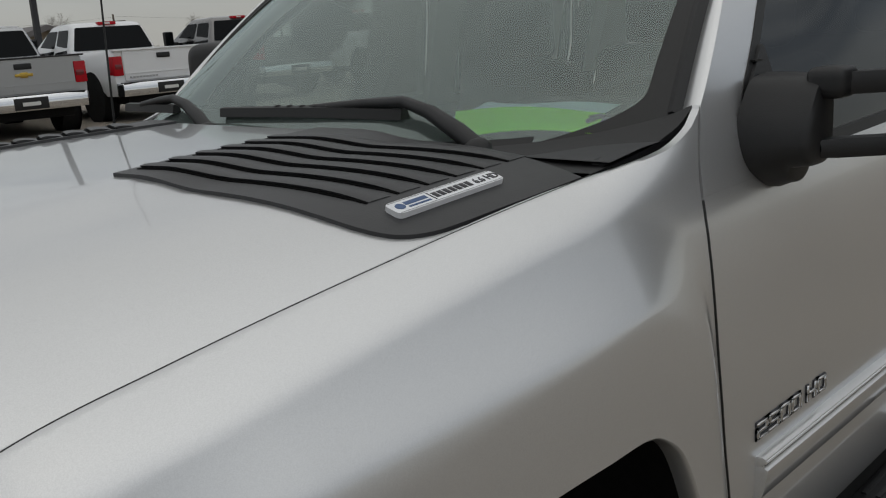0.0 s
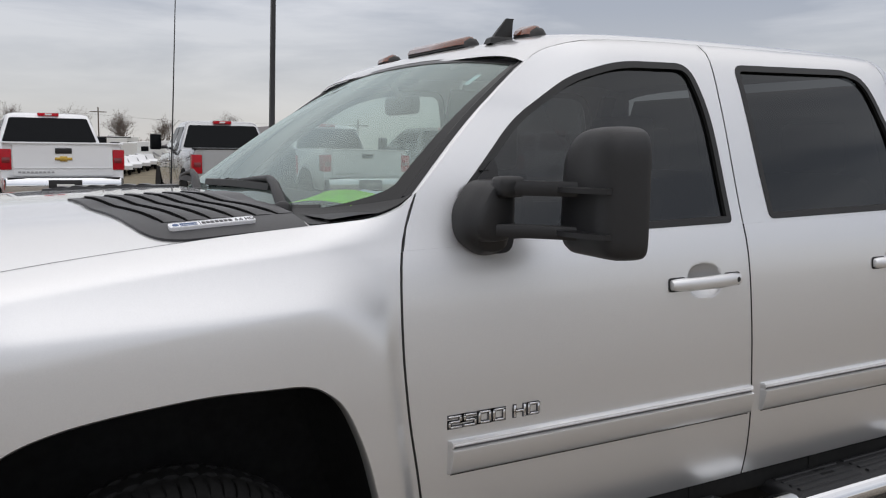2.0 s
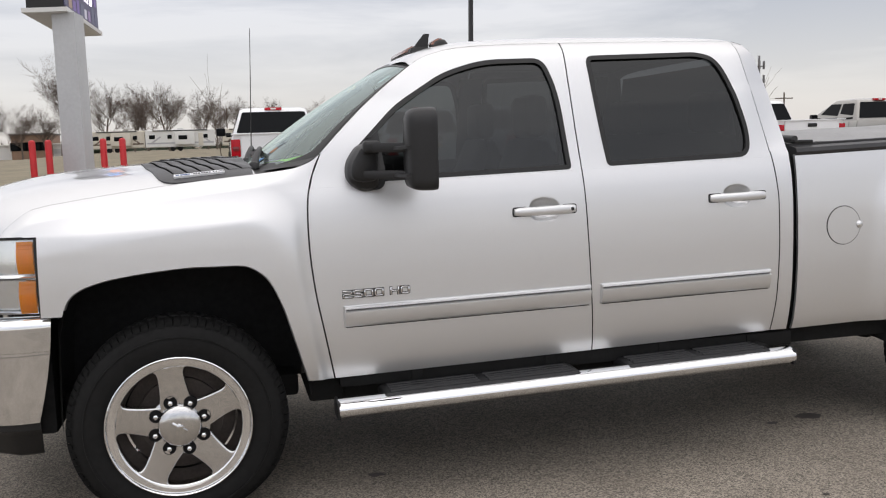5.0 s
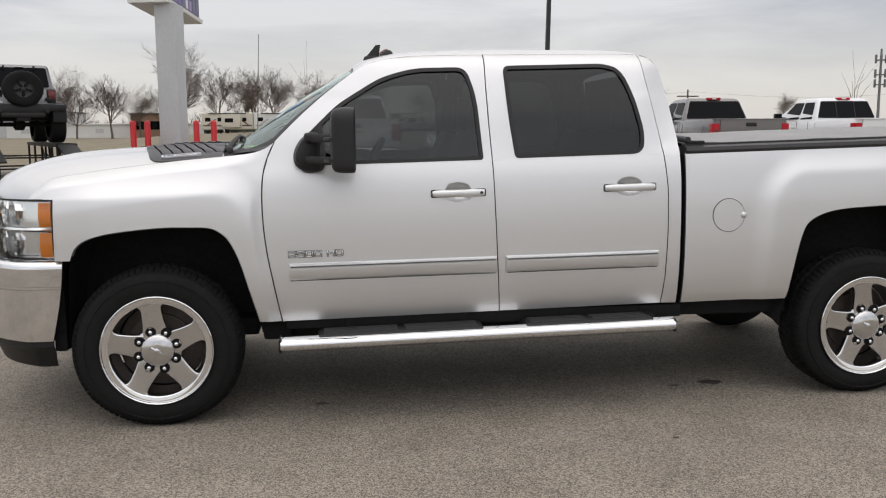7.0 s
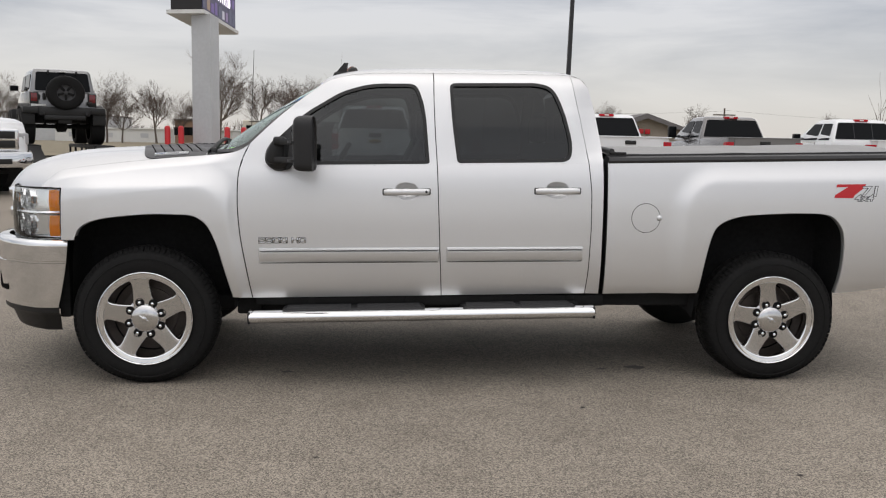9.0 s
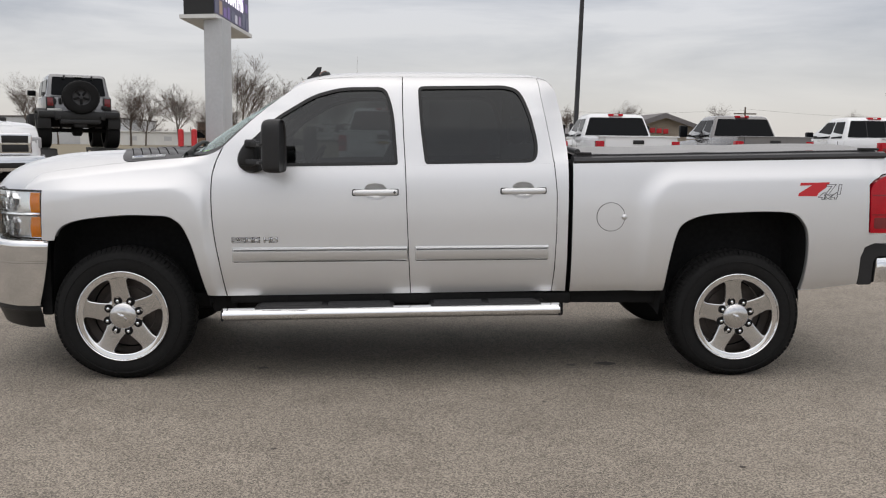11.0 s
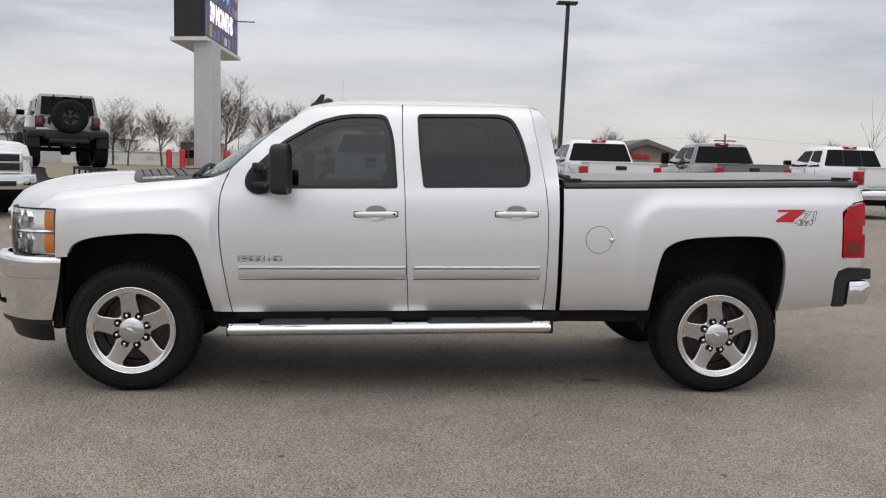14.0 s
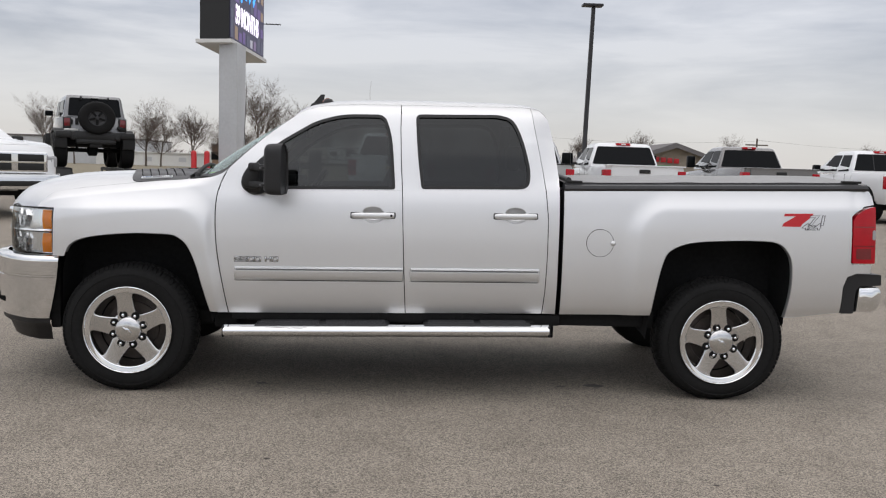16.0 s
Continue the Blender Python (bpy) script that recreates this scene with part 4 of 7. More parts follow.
# side step bar
BX, BY = -0.022, 0.022
sz = lambda x: 0.438 + 0.0195 * (x - 0.65)
steps = T("running_board", tube([(0.652 + BX, -0.075 + BY, 0.438)] + [(x + BX, -0.075 + BY, sz(x)) for x in np.linspace(0.7, 2.68, 12)] + [(2.73 + BX, -0.075 + BY, 0.4786)], 0.040, 24), M_CHROME, "chrome oval side step bar with black pads")
for v in steps.data.vertices:
    v.co.y = -0.075 + BY + (v.co.y + 0.075 - BY) * 1.55
for x0, x1 in ((0.84 + BX, 1.70 + BX), (1.92 + BX, 2.62 + BX)):
    ends = [x0, x0 + 0.012] + list(np.linspace(x0 + 0.05, x1 - 0.05, 8)) + [x1 - 0.012, x1]
    b = loft([[(x, y + BY, sz(x) + z - (0.012 if x in (x0, x1) else 0)) for y, z in ((-0.112, 0.030), (-0.104, 0.045), (0.0, 0.049), (0.055, 0.042), (0.06, 0.02))] for x in ends], closed=True)
    pad = T("step_pad", b, M_BLACK, "black ribbed step pad", steps)
    for k in range(5):
        y = -0.088 + 0.032 * k + BY
        for xa, xb in ((x0 + 0.03, (x0 + x1) / 2 - 0.02), ((x0 + x1) / 2 + 0.02, x1 - 0.03)):
            rib = [[(x, y + a, sz(x) + 0.045 + c) for a, c in ((0.0, 0.0), (0.003, 0.0075), (0.013, 0.0078), (0.016, 0.0))] for x in np.linspace(xa, xb, 4)]
            T("tread_rib", loft(rib), M_BLACK, "", pad)
for x in (0.95, 1.55, 2.1, 2.55):
    T("bracket", merge(box((x, -0.03, sz(x) + 0.02), (x + 0.07, 0.14, sz(x) + 0.05), 0.006), box((x + 0.01, 0.05, sz(x) + 0.03), (x + 0.06, 0.09, 0.56), 0.006)), M_CHASSIS, "", steps)
T("end_cap", box((0.642 + BX, -0.130 + BY, 0.40), (0.66 + BX, -0.020 + BY, 0.474), 0.012), M_BLACK, "", steps)
T("end_cap", box((2.72 + BX, -0.130 + BY, 0.44), (2.738 + BX, -0.020 + BY, 0.513), 0.012), M_BLACK, "", steps)

# door mouldings, badge letters, handles
for x0, x1 in ((0.676, 1.762), (1.803, 2.648)):
    z0 = lambda x: 0.754 + 0.0140 * (x - 0.68)
    prof = ((0.004, 0.0), (-0.008, 0.003), (-0.0125, 0.010), (-0.0165, 0.034), (-0.021, 0.064), (-0.0205, 0.072), (-0.012, 0.077), (-0.012, 0.082), (-0.0175, 0.0845), (-0.0165, 0.094), (-0.010, 0.0985), (0.004, 0.099))
    xs = [x0, x0 + 0.006, x0 + 0.02] + list(np.linspace(x0 + 0.1, x1 - 0.1, 8)) + [x1 - 0.02, x1 - 0.006, x1]
    secs = [[(x, cab_y(x, z0(x) + 0.9 * dz) + (dy if x0 + 0.004 < x < x1 - 0.004 else 0.002), z0(x) + 0.9 * dz) for dy, dz in prof] for x in xs]
    d = d1 if x0 < 1 else d2
    mo = T("moulding", loft(secs), M_SILVER, "silver side moulding with a chrome edge", d)
    line = [[(x, cab_y(x, z0(x) + 0.9 * dz) + dy, z0(x) + 0.9 * dz) for dy, dz in ((-0.0148, 0.0865), (-0.0185, 0.0875), (-0.0185, 0.0905), (-0.0145, 0.0915))] for x in np.linspace(x0 + 0.01, x1 - 0.01, 10)]
    T("chrome_strip", loft(line), M_BADGE, "", mo)
    groove = [[(x, cab_y(x, z0(x) + 0.9 * dz) + dy, z0(x) + 0.9 * dz) for dy, dz in ((-0.0100, 0.0768), (-0.0135, 0.0775), (-0.0135, 0.0820), (-0.0100, 0.0828))] for x in np.linspace(x0 + 0.012, x1 - 0.012, 10)]
    T("groove", loft(groove), M_GROOVE, "", mo)
    low = [[(x, cab_y(x, z0(x)) + dy, z0(x) + 0.9 * dz) for dy, dz in ((0.004, -0.004), (-0.003, -0.003), (-0.003, 0.0), (0.004, 0.001))] for x in np.linspace(x0 + 0.01, x1 - 0.01, 10)]
    T("shadow_gap", loft(low), M_SEAL, "", mo)
# model badge: squared chrome characters on dark backings, strokes on a three by five grid
STROKES = {"2": ((0, 4, 3, 4), (3, 2, 3, 4), (0, 2, 3, 2), (0, 0, 0, 2), (0, 0, 3, 0)), "5": ((0, 4, 3, 4), (0, 2, 0, 4), (0, 2, 3, 2), (3, 0, 3, 2), (0, 0, 3, 0)),
           "0": ((0, 4, 3, 4), (0, 0, 0, 4), (3, 0, 3, 4), (0, 0, 3, 0)), "H": ((0, 0, 0, 4), (3, 0, 3, 4), (0, 2, 3, 2)), "D": ((0, 4, 2.6, 4), (0, 0, 0, 4), (3, 0.5, 3, 3.5), (0, 0, 2.6, 0))}


def badge_character(ch, x, fat, out, material, name, label):
    bits = []
    for c0, r0, c1, r1 in STROKES[ch]:
        xa, xb, za, zb = x + c0 * 0.0104, x + c1 * 0.0104, r0 * 0.0066, r1 * 0.0066
        base = 0.877 + 0.0175 * (x - 0.676)
        bits.append(box((xa - 0.0034 - fat, -out, base + za - 0.0026 - fat), (xb + 0.0034 + fat, 0.012, base + zb + 0.0026 + fat), 0.0012 if fat == 0 else 0.0, 1))
    T(name, merge(*bits), material, label, d1)


for ch, step in (("2", 0.004), ("5", 0.0478), ("0", 0.0916), ("0", 0.1354), ("H", 0.200), ("D", 0.2445)):
    badge_character(ch, 0.676 + step, 0.0021, -0.0036, M_INK, "badge_backing", "")
    badge_character(ch, 0.676 + step, 0.0, -0.0008, M_POLISHED, "badge_letter", "chrome badge character")
for (hx, hz), d in zip(HANDLES, (d1, d2)):
    secs = []
    y0 = side_z(hz)
    for e in (-1, 1):
        T("handle_gasket", panel(rounded([(hx + e * 0.112 - 0.033, hz - 0.0255 + 0.0022 * e), (hx + e * 0.112 + 0.033, hz - 0.0245 + 0.0022 * e), (hx + e * 0.112 + 0.033, hz + 0.0165 + 0.0022 * e), (hx + e * 0.112 - 0.033, hz + 0.0155 + 0.0022 * e)], 0.010, 3), lambda x, z: cab_y(x, z) - 0.0022, 0.05, 0.003), M_SEAL, "", d)
    for x, h, o in ((-0.141, 0.009, 0.000), (-0.137, 0.015, -0.014), (-0.115, 0.019, -0.021), (-0.06, 0.0205, -0.029), (0.0, 0.021, -0.031), (0.06, 0.021, -0.030), (0.112, 0.0195, -0.023), (0.136, 0.017, -0.017), (0.141, 0.011, 0.000)):
        zc = hz - 0.004 + 0.02 * x
        secs.append([(hx + x, y0 + min(o + q, 0.004), zc + h * v) for v, q in ((-1, 0.012), (-0.86, 0.003), (-0.6, 0.0), (0.35, 0.0), (0.72, 0.004), (0.95, 0.014))] + [(hx + x, y0 + min(o + 0.022, 0.006), zc + h * v) for v in (0.8, -0.8)])
    hd = T("door_handle", loft(secs), M_SILVER, "silver pull handle over a recess", d)
    if d is d1:
        T("keyhole", lathe([(-0.002, 0.008), (-0.004, 0.006), (-0.003, 0.0)], "y", 14, (hx + 0.118, side_z(hz) - 0.0205, hz - 0.002)), M_SEAL, "", hd)

# windscreen, its black band, cowl


def ws_point(u, v):
    """u: 0 near side, 1 far side; v: 0 base, 1 top."""
    s = 2 * u - 1
    c = abs(s)
    xb, zb, yb = 0.335 + 0.272 * c**4.5, 1.408 + 0.036 * c**8, 0.128
    xt, zt, yt = 1.045 - 0.005 * c**2, 1.874 - 0.054 * c**2.2, 0.247
    y0 = yb + (yt - yb) * v
    bow = math.sin(math.pi * v)
    return Vector((xb + (xt - xb) * v - 0.010 * bow, y0 + (2 * YC - 2 * y0) * u, zb + (zt - zb) * v + 0.016 * bow))


def ws_sheet(u0, u1, v0, v1, nu, nv, lift):
    bm = bmesh.new()
    gr = [[bm.verts.new(ws_point(u0 + (u1 - u0) * i / nu, v0 + (v1 - v0) * j / nv) + Vector((-0.66, 0, 0.75)) * lift) for i in range(nu + 1)] for j in range(nv + 1)]
    for a, b in zip(gr, gr[1:]):
        for i in range(nu):
            bm.faces.new((a[i], a[i + 1], b[i + 1], b[i]))
    bmesh.ops.recalc_face_normals(bm, faces=bm.faces[:])
    return bm


wsg = T("windscreen", ws_sheet(0.004, 0.996, 0.0, 1.0, 36, 14, 0.0), M_GLASS_WS, "green-tinted windscreen glass")
wsg.visible_shadow = False
side_w = lambda v: 0.019 + 0.075 * max(1 - v / 0.13, 0) ** 3
side_v = [0.13 * (k / 14) ** 1.4 for k in range(15)] + list(np.linspace(0.2, 1, 10))
def side_band(flip):
    return loft([[ws_point(1 - u if flip else u, v) + Vector((-0.001, 0, 0.002)) for u in np.linspace(0, side_w(v), 4)] for v in side_v], closed=False)


T("ceramic_band", merge(side_band(False), side_band(True), ws_sheet(0.019, 0.981, 0.968, 1.0, 36, 2, 0.002), ws_sheet(0.094, 0.906, 0, 0.024, 36, 2, 0.002)), M_CERAMIC, "black ceramic edge band", wsg)
for u0 in (0, 1):
    sec = []
    for v in np.linspace(0, 1, 14):
        p = ws_point(u0, v)
        o = -1 if u0 == 0 else 1
        sec.append([p + Vector((0, 0, 0)) + Vector(q) for q in ((0.0, -o * 0.014, 0.004), (0.0, o * 0.004, 0.010), (0.016, o * 0.015, 0.004), (0.018, o * 0.010, -0.012))])
    T("pillar_trim", loft(sec), M_BLACK, "black windscreen edge trim", wsg)
for far_side in (False, True):
    sec = []
    for v in np.linspace(0, 1, 16):
        ax, az = AP(v)
        p0 = Vector((ax, cab_y(ax, az) + 0.001, az))
        p1 = ws_point(0, v) + Vector((0.013, -0.010, -0.002))
        sec.append([p0.lerp(p1, k) + Vector((-0.5, -0.35, 0.5)) * 0.011 * math.sin(math.pi * k) for k in (0, 0.2, 0.4, 0.6, 0.8, 1.0)])
    bm = loft(sec, closed=False)
    part("screen_pillar", mirrored(bm, YC) if far_side else bm, M_SILVER, truck)
T("header_trim", loft([[ws_point(u, 1) + Vector(q) for q in ((-0.006, 0, -0.002), (-0.002, 0, 0.003), (0.008, 0, 0.004), (0.012, 0, -0.004))] for u in np.linspace(0.01, 0.99, 24)]), M_BLACK, "", wsg)


def cowl_point(u, v):
    y = 0.110 + (2 * YC - 0.22) * u
    s = min(abs(y - YC) / (YC - YE), 1)
    a = Vector((HOOD_REAR(s) + 0.006, y, hood_z(HOOD_REAR(s), y) - 0.014))
    c = s
    b = Vector((0.350 + 0.268 * c**4.5, y, 1.410 + 0.034 * c**8))
    k = smooth01(0, 1, v)
    return a + (b - a) * v + Vector((0, 0, -0.022 * math.sin(math.pi * v)))


bm = bmesh.new()
gr = [[bm.verts.new(cowl_point(i / 40, j / 8)) for i in range(41)] for j in range(9)]
for a, b in zip(gr, gr[1:]):
    for i in range(40):
        bm.faces.new((a[i], a[i + 1], b[i + 1], b[i]))
bmesh.ops.recalc_face_normals(bm, faces=bm.faces[:])
cowl = T("cowl_panel", bm, M_BLACK, "black plastic cowl with louvres")
for u0, u1 in ((0.26, 0.40), (0.42, 0.60)):
    for k in range(9):
        v = 0.18 + 0.055 * k
        b = loft([[cowl_point(u, v) + Vector((dx, 0, dz)) for dx, dz in ((0, 0.001), (0, 0.006), (0.004, 0.007), (0.005, 0.001))] for u in np.linspace(u0, u1, 6)])
        T("louvre", b, M_GREYBLACK, "", cowl)
# black corner piece between cowl, fender and screen pillar
sec = []
for k in range(19):
    q = k / 18
    inner = ws_point(0.17 * (1 - q) ** 1.3, 0.0) + Vector((-0.004, 0, 0.004))
    ox_ = 0.362 + 0.258 * q
    outer = Vector((ox_, 0.106 - 0.014 * smooth01(0.5, 1, q), hood_edge(ox_) + 0.002))
    sec.append([outer + Vector((0, 0.004, -0.03)), outer] + [outer.lerp(inner, t) + Vector((0, 0, -0.010 * math.sin(math.pi * t) * (1 - q))) for t in (0.12, 0.3, 0.5, 0.7, 0.88, 1.0)])
T("cowl_corner", loft(sec, closed=False), M_BLACK, "", cowl, both=True)
T("cowl_clip", loft([[(x, 0.110, hood_edge(x) + z), (x, 0.135, hood_edge(x) + z + 0.002)] for x, z in ((0.40, 0.003), (0.41, 0.008), (0.45, 0.008), (0.46, 0.004))], closed=False), M_BLACK, "", cowl)

# wipers
def wiper(pts, blade, far):
    arm = T("wiper", tube(pts, 0.011, 8, [1.5, 1.5, 1.25, 1.0, 0.9, 0.7]), M_BLACK, "black windscreen wiper at rest")
    T("blade", loft([[Vector(p) + Vector(q) for q in ((-0.012, 0, 0.0), (-0.008, 0, 0.020), (0.006, 0, 0.022), (0.012, 0, 0.0))] for p in blade]), M_SEAL, "", arm)
    for k in range(8):
        t = k / 7
        p = Vector(blade[0]).lerp(Vector(blade[-1]), 0.15 + 0.5 * t)
        T("spine_tooth", box(p + Vector((-0.006, -0.006, 0.018)), p + Vector((0.006, 0.006, 0.027)), 0.002, 1), M_SEAL, "", arm)
    T("pivot_cap", lathe([(0.0, 0.024), (0.02, 0.022), (0.028, 0.012), (0.03, 0)], "z", 16, (pts[0][0], pts[0][1], pts[0][2] - 0.012)), M_BLACK, "", arm)


wiper([(0.364, 0.333, 1.418), (0.374, 0.39, 1.444), (0.390, 0.47, 1.472), (0.402, 0.55, 1.488), (0.408, 0.66, 1.484), (0.404, 0.84, 1.474)],
      spline([(0.410, 0.56, 1.455), (0.398, 0.86, 1.456), (0.389, 1.165, 1.452)], 6), False)
wiper([(0.360, 1.195, 1.424), (0.370, 1.25, 1.450), (0.385, 1.33, 1.478), (0.396, 1.41, 1.492), (0.404, 1.50, 1.486), (0.410, 1.62, 1.474)],
      spline([(0.405, 1.42, 1.455), (0.412, 1.60, 1.456), (0.440, 1.77, 1.452)], 6), True)

# louvred black hood insets
def hood_inset(mir):
    out = spline([(-0.118, 0.635), (-0.092, 0.50), (-0.066, 0.39), (-0.046, 0.30), (-0.032, 0.235), (-0.014, 0.180), (0.014, 0.144), (0.060, 0.126), (0.12, 0.121)], 5) + [(0.25, 0.118), (0.352, 0.116), (0.345, 0.30), (0.325, 0.52), (0.312, 0.700)] + spline([(0.312, 0.700), (0.1, 0.668), (-0.118, 0.635)], 5)[1:-1]
    lift = lambda x, y: hood_z(x, y) + 0.0055
    b = panel(out, lift, 0.018, 0.014, "xy")
    ins = part("hood_inset", mirrored(b, YC) if mir else b, M_GREYBLACK, hood, "black louvred hood inset")
    back = curve((0.20, -0.004), (0.229, 0.0), (0.282, 0.012), (0.354, 0.032), (0.455, 0.062), (0.585, 0.104), (0.68, 0.132))
    for k in range(6):
        e_x = 0.026 + 0.0545 * k
        y1 = 0.226 - 0.001 * k
        secs, slot_shade = [], []
        for y in np.linspace(0.622 + 0.009 * k, y1, 22):
            e = smooth01(y1, y1 + 0.05, y)
            x0 = e_x - back(y)
            up_ = lambda x, dz: (x, y, lift(x, y) + dz)
            secs.append([up_(x0 + 0.0155 - 0.004 * e, 0.0005), up_(x0 + 0.015 - 0.006 * e, 0.001 + 0.0036 * e), up_(x0 + 0.019, 0.0016 + 0.0042 * e), up_(x0 + 0.031, 0.0014 + 0.0036 * e), up_(x0 + 0.047, 0.0010 + 0.0014 * e), up_(x0 + 0.053, 0.0004), up_(x0 + 0.053, -0.003), up_(x0 + 0.0155 - 0.004 * e, -0.003)])
            # black strip on the sheet, painting the shade below each slat
            slot_shade.append([up_(x0 + 0.009 - 0.006 * e, 0.0012), up_(x0 + 0.0135, 0.0014), up_(x0 + 0.0135, -0.002), up_(x0 + 0.009 - 0.006 * e, -0.002)])
        for nm_, s, m_ in (("slat", secs, M_GREYBLACK), ("slot_shade", slot_shade, M_OPENING_SHADE)):
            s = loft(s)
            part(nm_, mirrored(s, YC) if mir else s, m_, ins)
    return ins


near_inset = hood_inset(False)
hood_inset(True)
# engine badge plate: a plate with bars for the maker's words
plate_ang = math.degrees(math.atan2(hood_z(0.236, 0.18) - hood_z(0.045, 0.18), 0.191))
tiltx = math.degrees(math.atan2(hood_z(0.14, 0.205) - hood_z(0.14, 0.160), 0.045))
MB = pose(0.045, 0.181, hood_z(0.045, 0.181) + 0.0115, 0, 0, 0) @ Matrix.Rotation(radians(-plate_ang), 4, "Y") @ Matrix.Rotation(radians(tiltx), 4, "X")
pl = rounded([(-0.004, -0.0165), (0.196, -0.0165), (0.196, 0.0165), (-0.004, 0.0165)], 0.009, 4)
bm = bmesh.new()
f = bm.faces.new([bm.verts.new((p[0], p[1], -0.006)) for p in pl])
r = bmesh.ops.extrude_face_region(bm, geom=[f])
for v in (q for q in r["geom"] if isinstance(q, bmesh.types.BMVert)):
    v.co.z += 0.008
bmesh.ops.recalc_face_normals(bm, faces=bm.faces[:])
badge = T("badge_plate", turned(bm, MB), M_BADGE, "brushed silver engine badge plate", near_inset, smooth=False)
T("badge_border", turned(merge(box((0.0, -0.0145, 0.0016), (0.192, -0.0138, 0.0026)), box((0.0, 0.0138, 0.0016), (0.192, 0.0145, 0.0026))), MB), M_DECALGREY, "", badge)
T("round_mark", turned(lathe([(0.0016, 0.0075), (0.0026, 0.0075), (0.0026, 0.0)], "z", 20, (0.011, 0, 0)), MB), M_INKBLUE, "", badge)
for x0, x1, y0, y1 in ((0.021, 0.060, -0.001, 0.0075), (0.021, 0.060, -0.0085, -0.005)):
    T("printed_bar", turned(box((x0, y0, 0.0016), (x1, y1, 0.0026)), MB), M_INKBLUE, "", badge)
T("divider", turned(box((0.066, -0.011, 0.0016), (0.0675, 0.011, 0.0026)), MB), M_INK, "", badge)
for k in range(7):
    T("printed_bar", turned(box((0.071 + 0.0104 * k, -0.0075, 0.0016), (0.0795 + 0.0104 * k, 0.0075, 0.0026), 0.0006, 1), MB), M_INK, "", badge)
lettering("figures", "6.6 HD", 0.0205, 0.0006, M_INK, MB @ pose(0.148, -0.0072, 0.002) @ Matrix.Diagonal((0.78, 1, 1, 1)), badge, "", 1.0, 0.0, 0.0005)

# front end: headlamp, grille, bumper, air dam

def lamp_pt(t, z, out=0.0):
    """Round the front corner: t 0 at the fender, 1 at the grille."""
    x = -0.456 - 0.382 * math.sin(t * math.pi / 2)
    y = 0.018 + 0.397 * (1 - math.cos(t * math.pi / 2)) ** 1.15 + 0.012 * t
    lean = (1.183 - z) * 0.05 * t
    return Vector((x - lean - out * math.sin(t * 1.4), y - out * math.cos(t * 1.4), z))


def lamp_sheet(t0, t1, z0, z1, out, nt=14, nz=5):
    bm = bmesh.new()
    gr = [[bm.verts.new(lamp_pt(t0 + (t1 - t0) * i / nt, z0 + (z1 - z0) * j / nz, out + 0.012 * math.sin(math.pi * j / nz))) for i in range(nt + 1)] for j in range(nz + 1)]
    for a, b in zip(gr, gr[1:]):
        for i in range(nt):
            bm.faces.new((a[i], a[i + 1], b[i + 1], b[i]))
    bmesh.ops.recalc_face_normals(bm, faces=bm.faces[:])
    return bm


for mir in (False, True):
    mm = (lambda b: mirrored(b, YC)) if mir else (lambda b: b)
    hl = part("headlight", mm(lamp_sheet(0.0, 1.0, 0.889, 1.180, -0.055)), M_REFLECTOR, truck, "clear headlight with amber side markers")
    lens = part("lens", mm(lamp_sheet(0.0, 1.0, 0.885, 1.183, 0.0)), M_LENS, hl, "clear plastic lens")
    lens.visible_shadow = False
    part("gasket", mm(merge(lamp_sheet(-0.02, 0.02, 0.880, 1.187, 0.001, 1, 4), lamp_sheet(0, 1, 1.180, 1.190, 0.0, 14, 1), lamp_sheet(0, 1, 0.878, 0.886, 0.0, 14, 1))), M_SEAL, hl)
    for z0, z1 in ((1.050, 1.172), (0.900, 1.022)):
        part("amber_marker", mm(lamp_sheet(0.030, 0.128, z0, z1, -0.008, 6, 4)), M_AMBER, hl, "amber side marker")
        part("marker_ridge", mm(merge(*[lamp_sheet(0.035, 0.124, z0 + 0.012 + 0.016 * k, z0 + 0.016 + 0.016 * k, 0.0005, 4, 1) for k in range(7)])), M_AMBER, hl)
    part("divider", mm(lamp_sheet(0.02, 0.98, 1.026, 1.046, -0.015, 12, 2)), M_REFLECTOR, hl, "chrome lamp divider")
    for zc, tt in ((1.11, 0.44), (0.962, 0.44), (1.11, 0.74), (0.962, 0.74)):
        c = lamp_pt(tt, zc, -0.05)
        b = lathe([(-0.012, 0.062), (0.0, 0.060), (0.03, 0.050), (0.055, 0.030), (0.06, 0.0)], "x", 9, caps=False)
        part("reflector", mm(turned(b, pose(c.x, c.y, c.z, 0, 0, 28))), M_REFLECTOR, hl, "faceted chrome reflector bowl", smooth=False)
        part("bulb", mm(turned(lathe([(-0.02, 0.0), (-0.018, 0.012), (0.03, 0.014)], "x", 12), pose(c.x, c.y, c.z, 0, 0, 28))), M_OFFWHITE, hl)
    for t0 in (0.54, 0.93):
        part("lamp_rib", mm(lamp_sheet(t0, t0 + 0.018, 0.90, 1.17, -0.030, 1, 4)), M_CHROME, hl)
    # grille side end
    part("grille_end", mm(box((-0.885, 0.40, 0.86), (-0.82, 0.47, 1.165), 0.015)), M_CHROME, truck, "chrome grille surround")

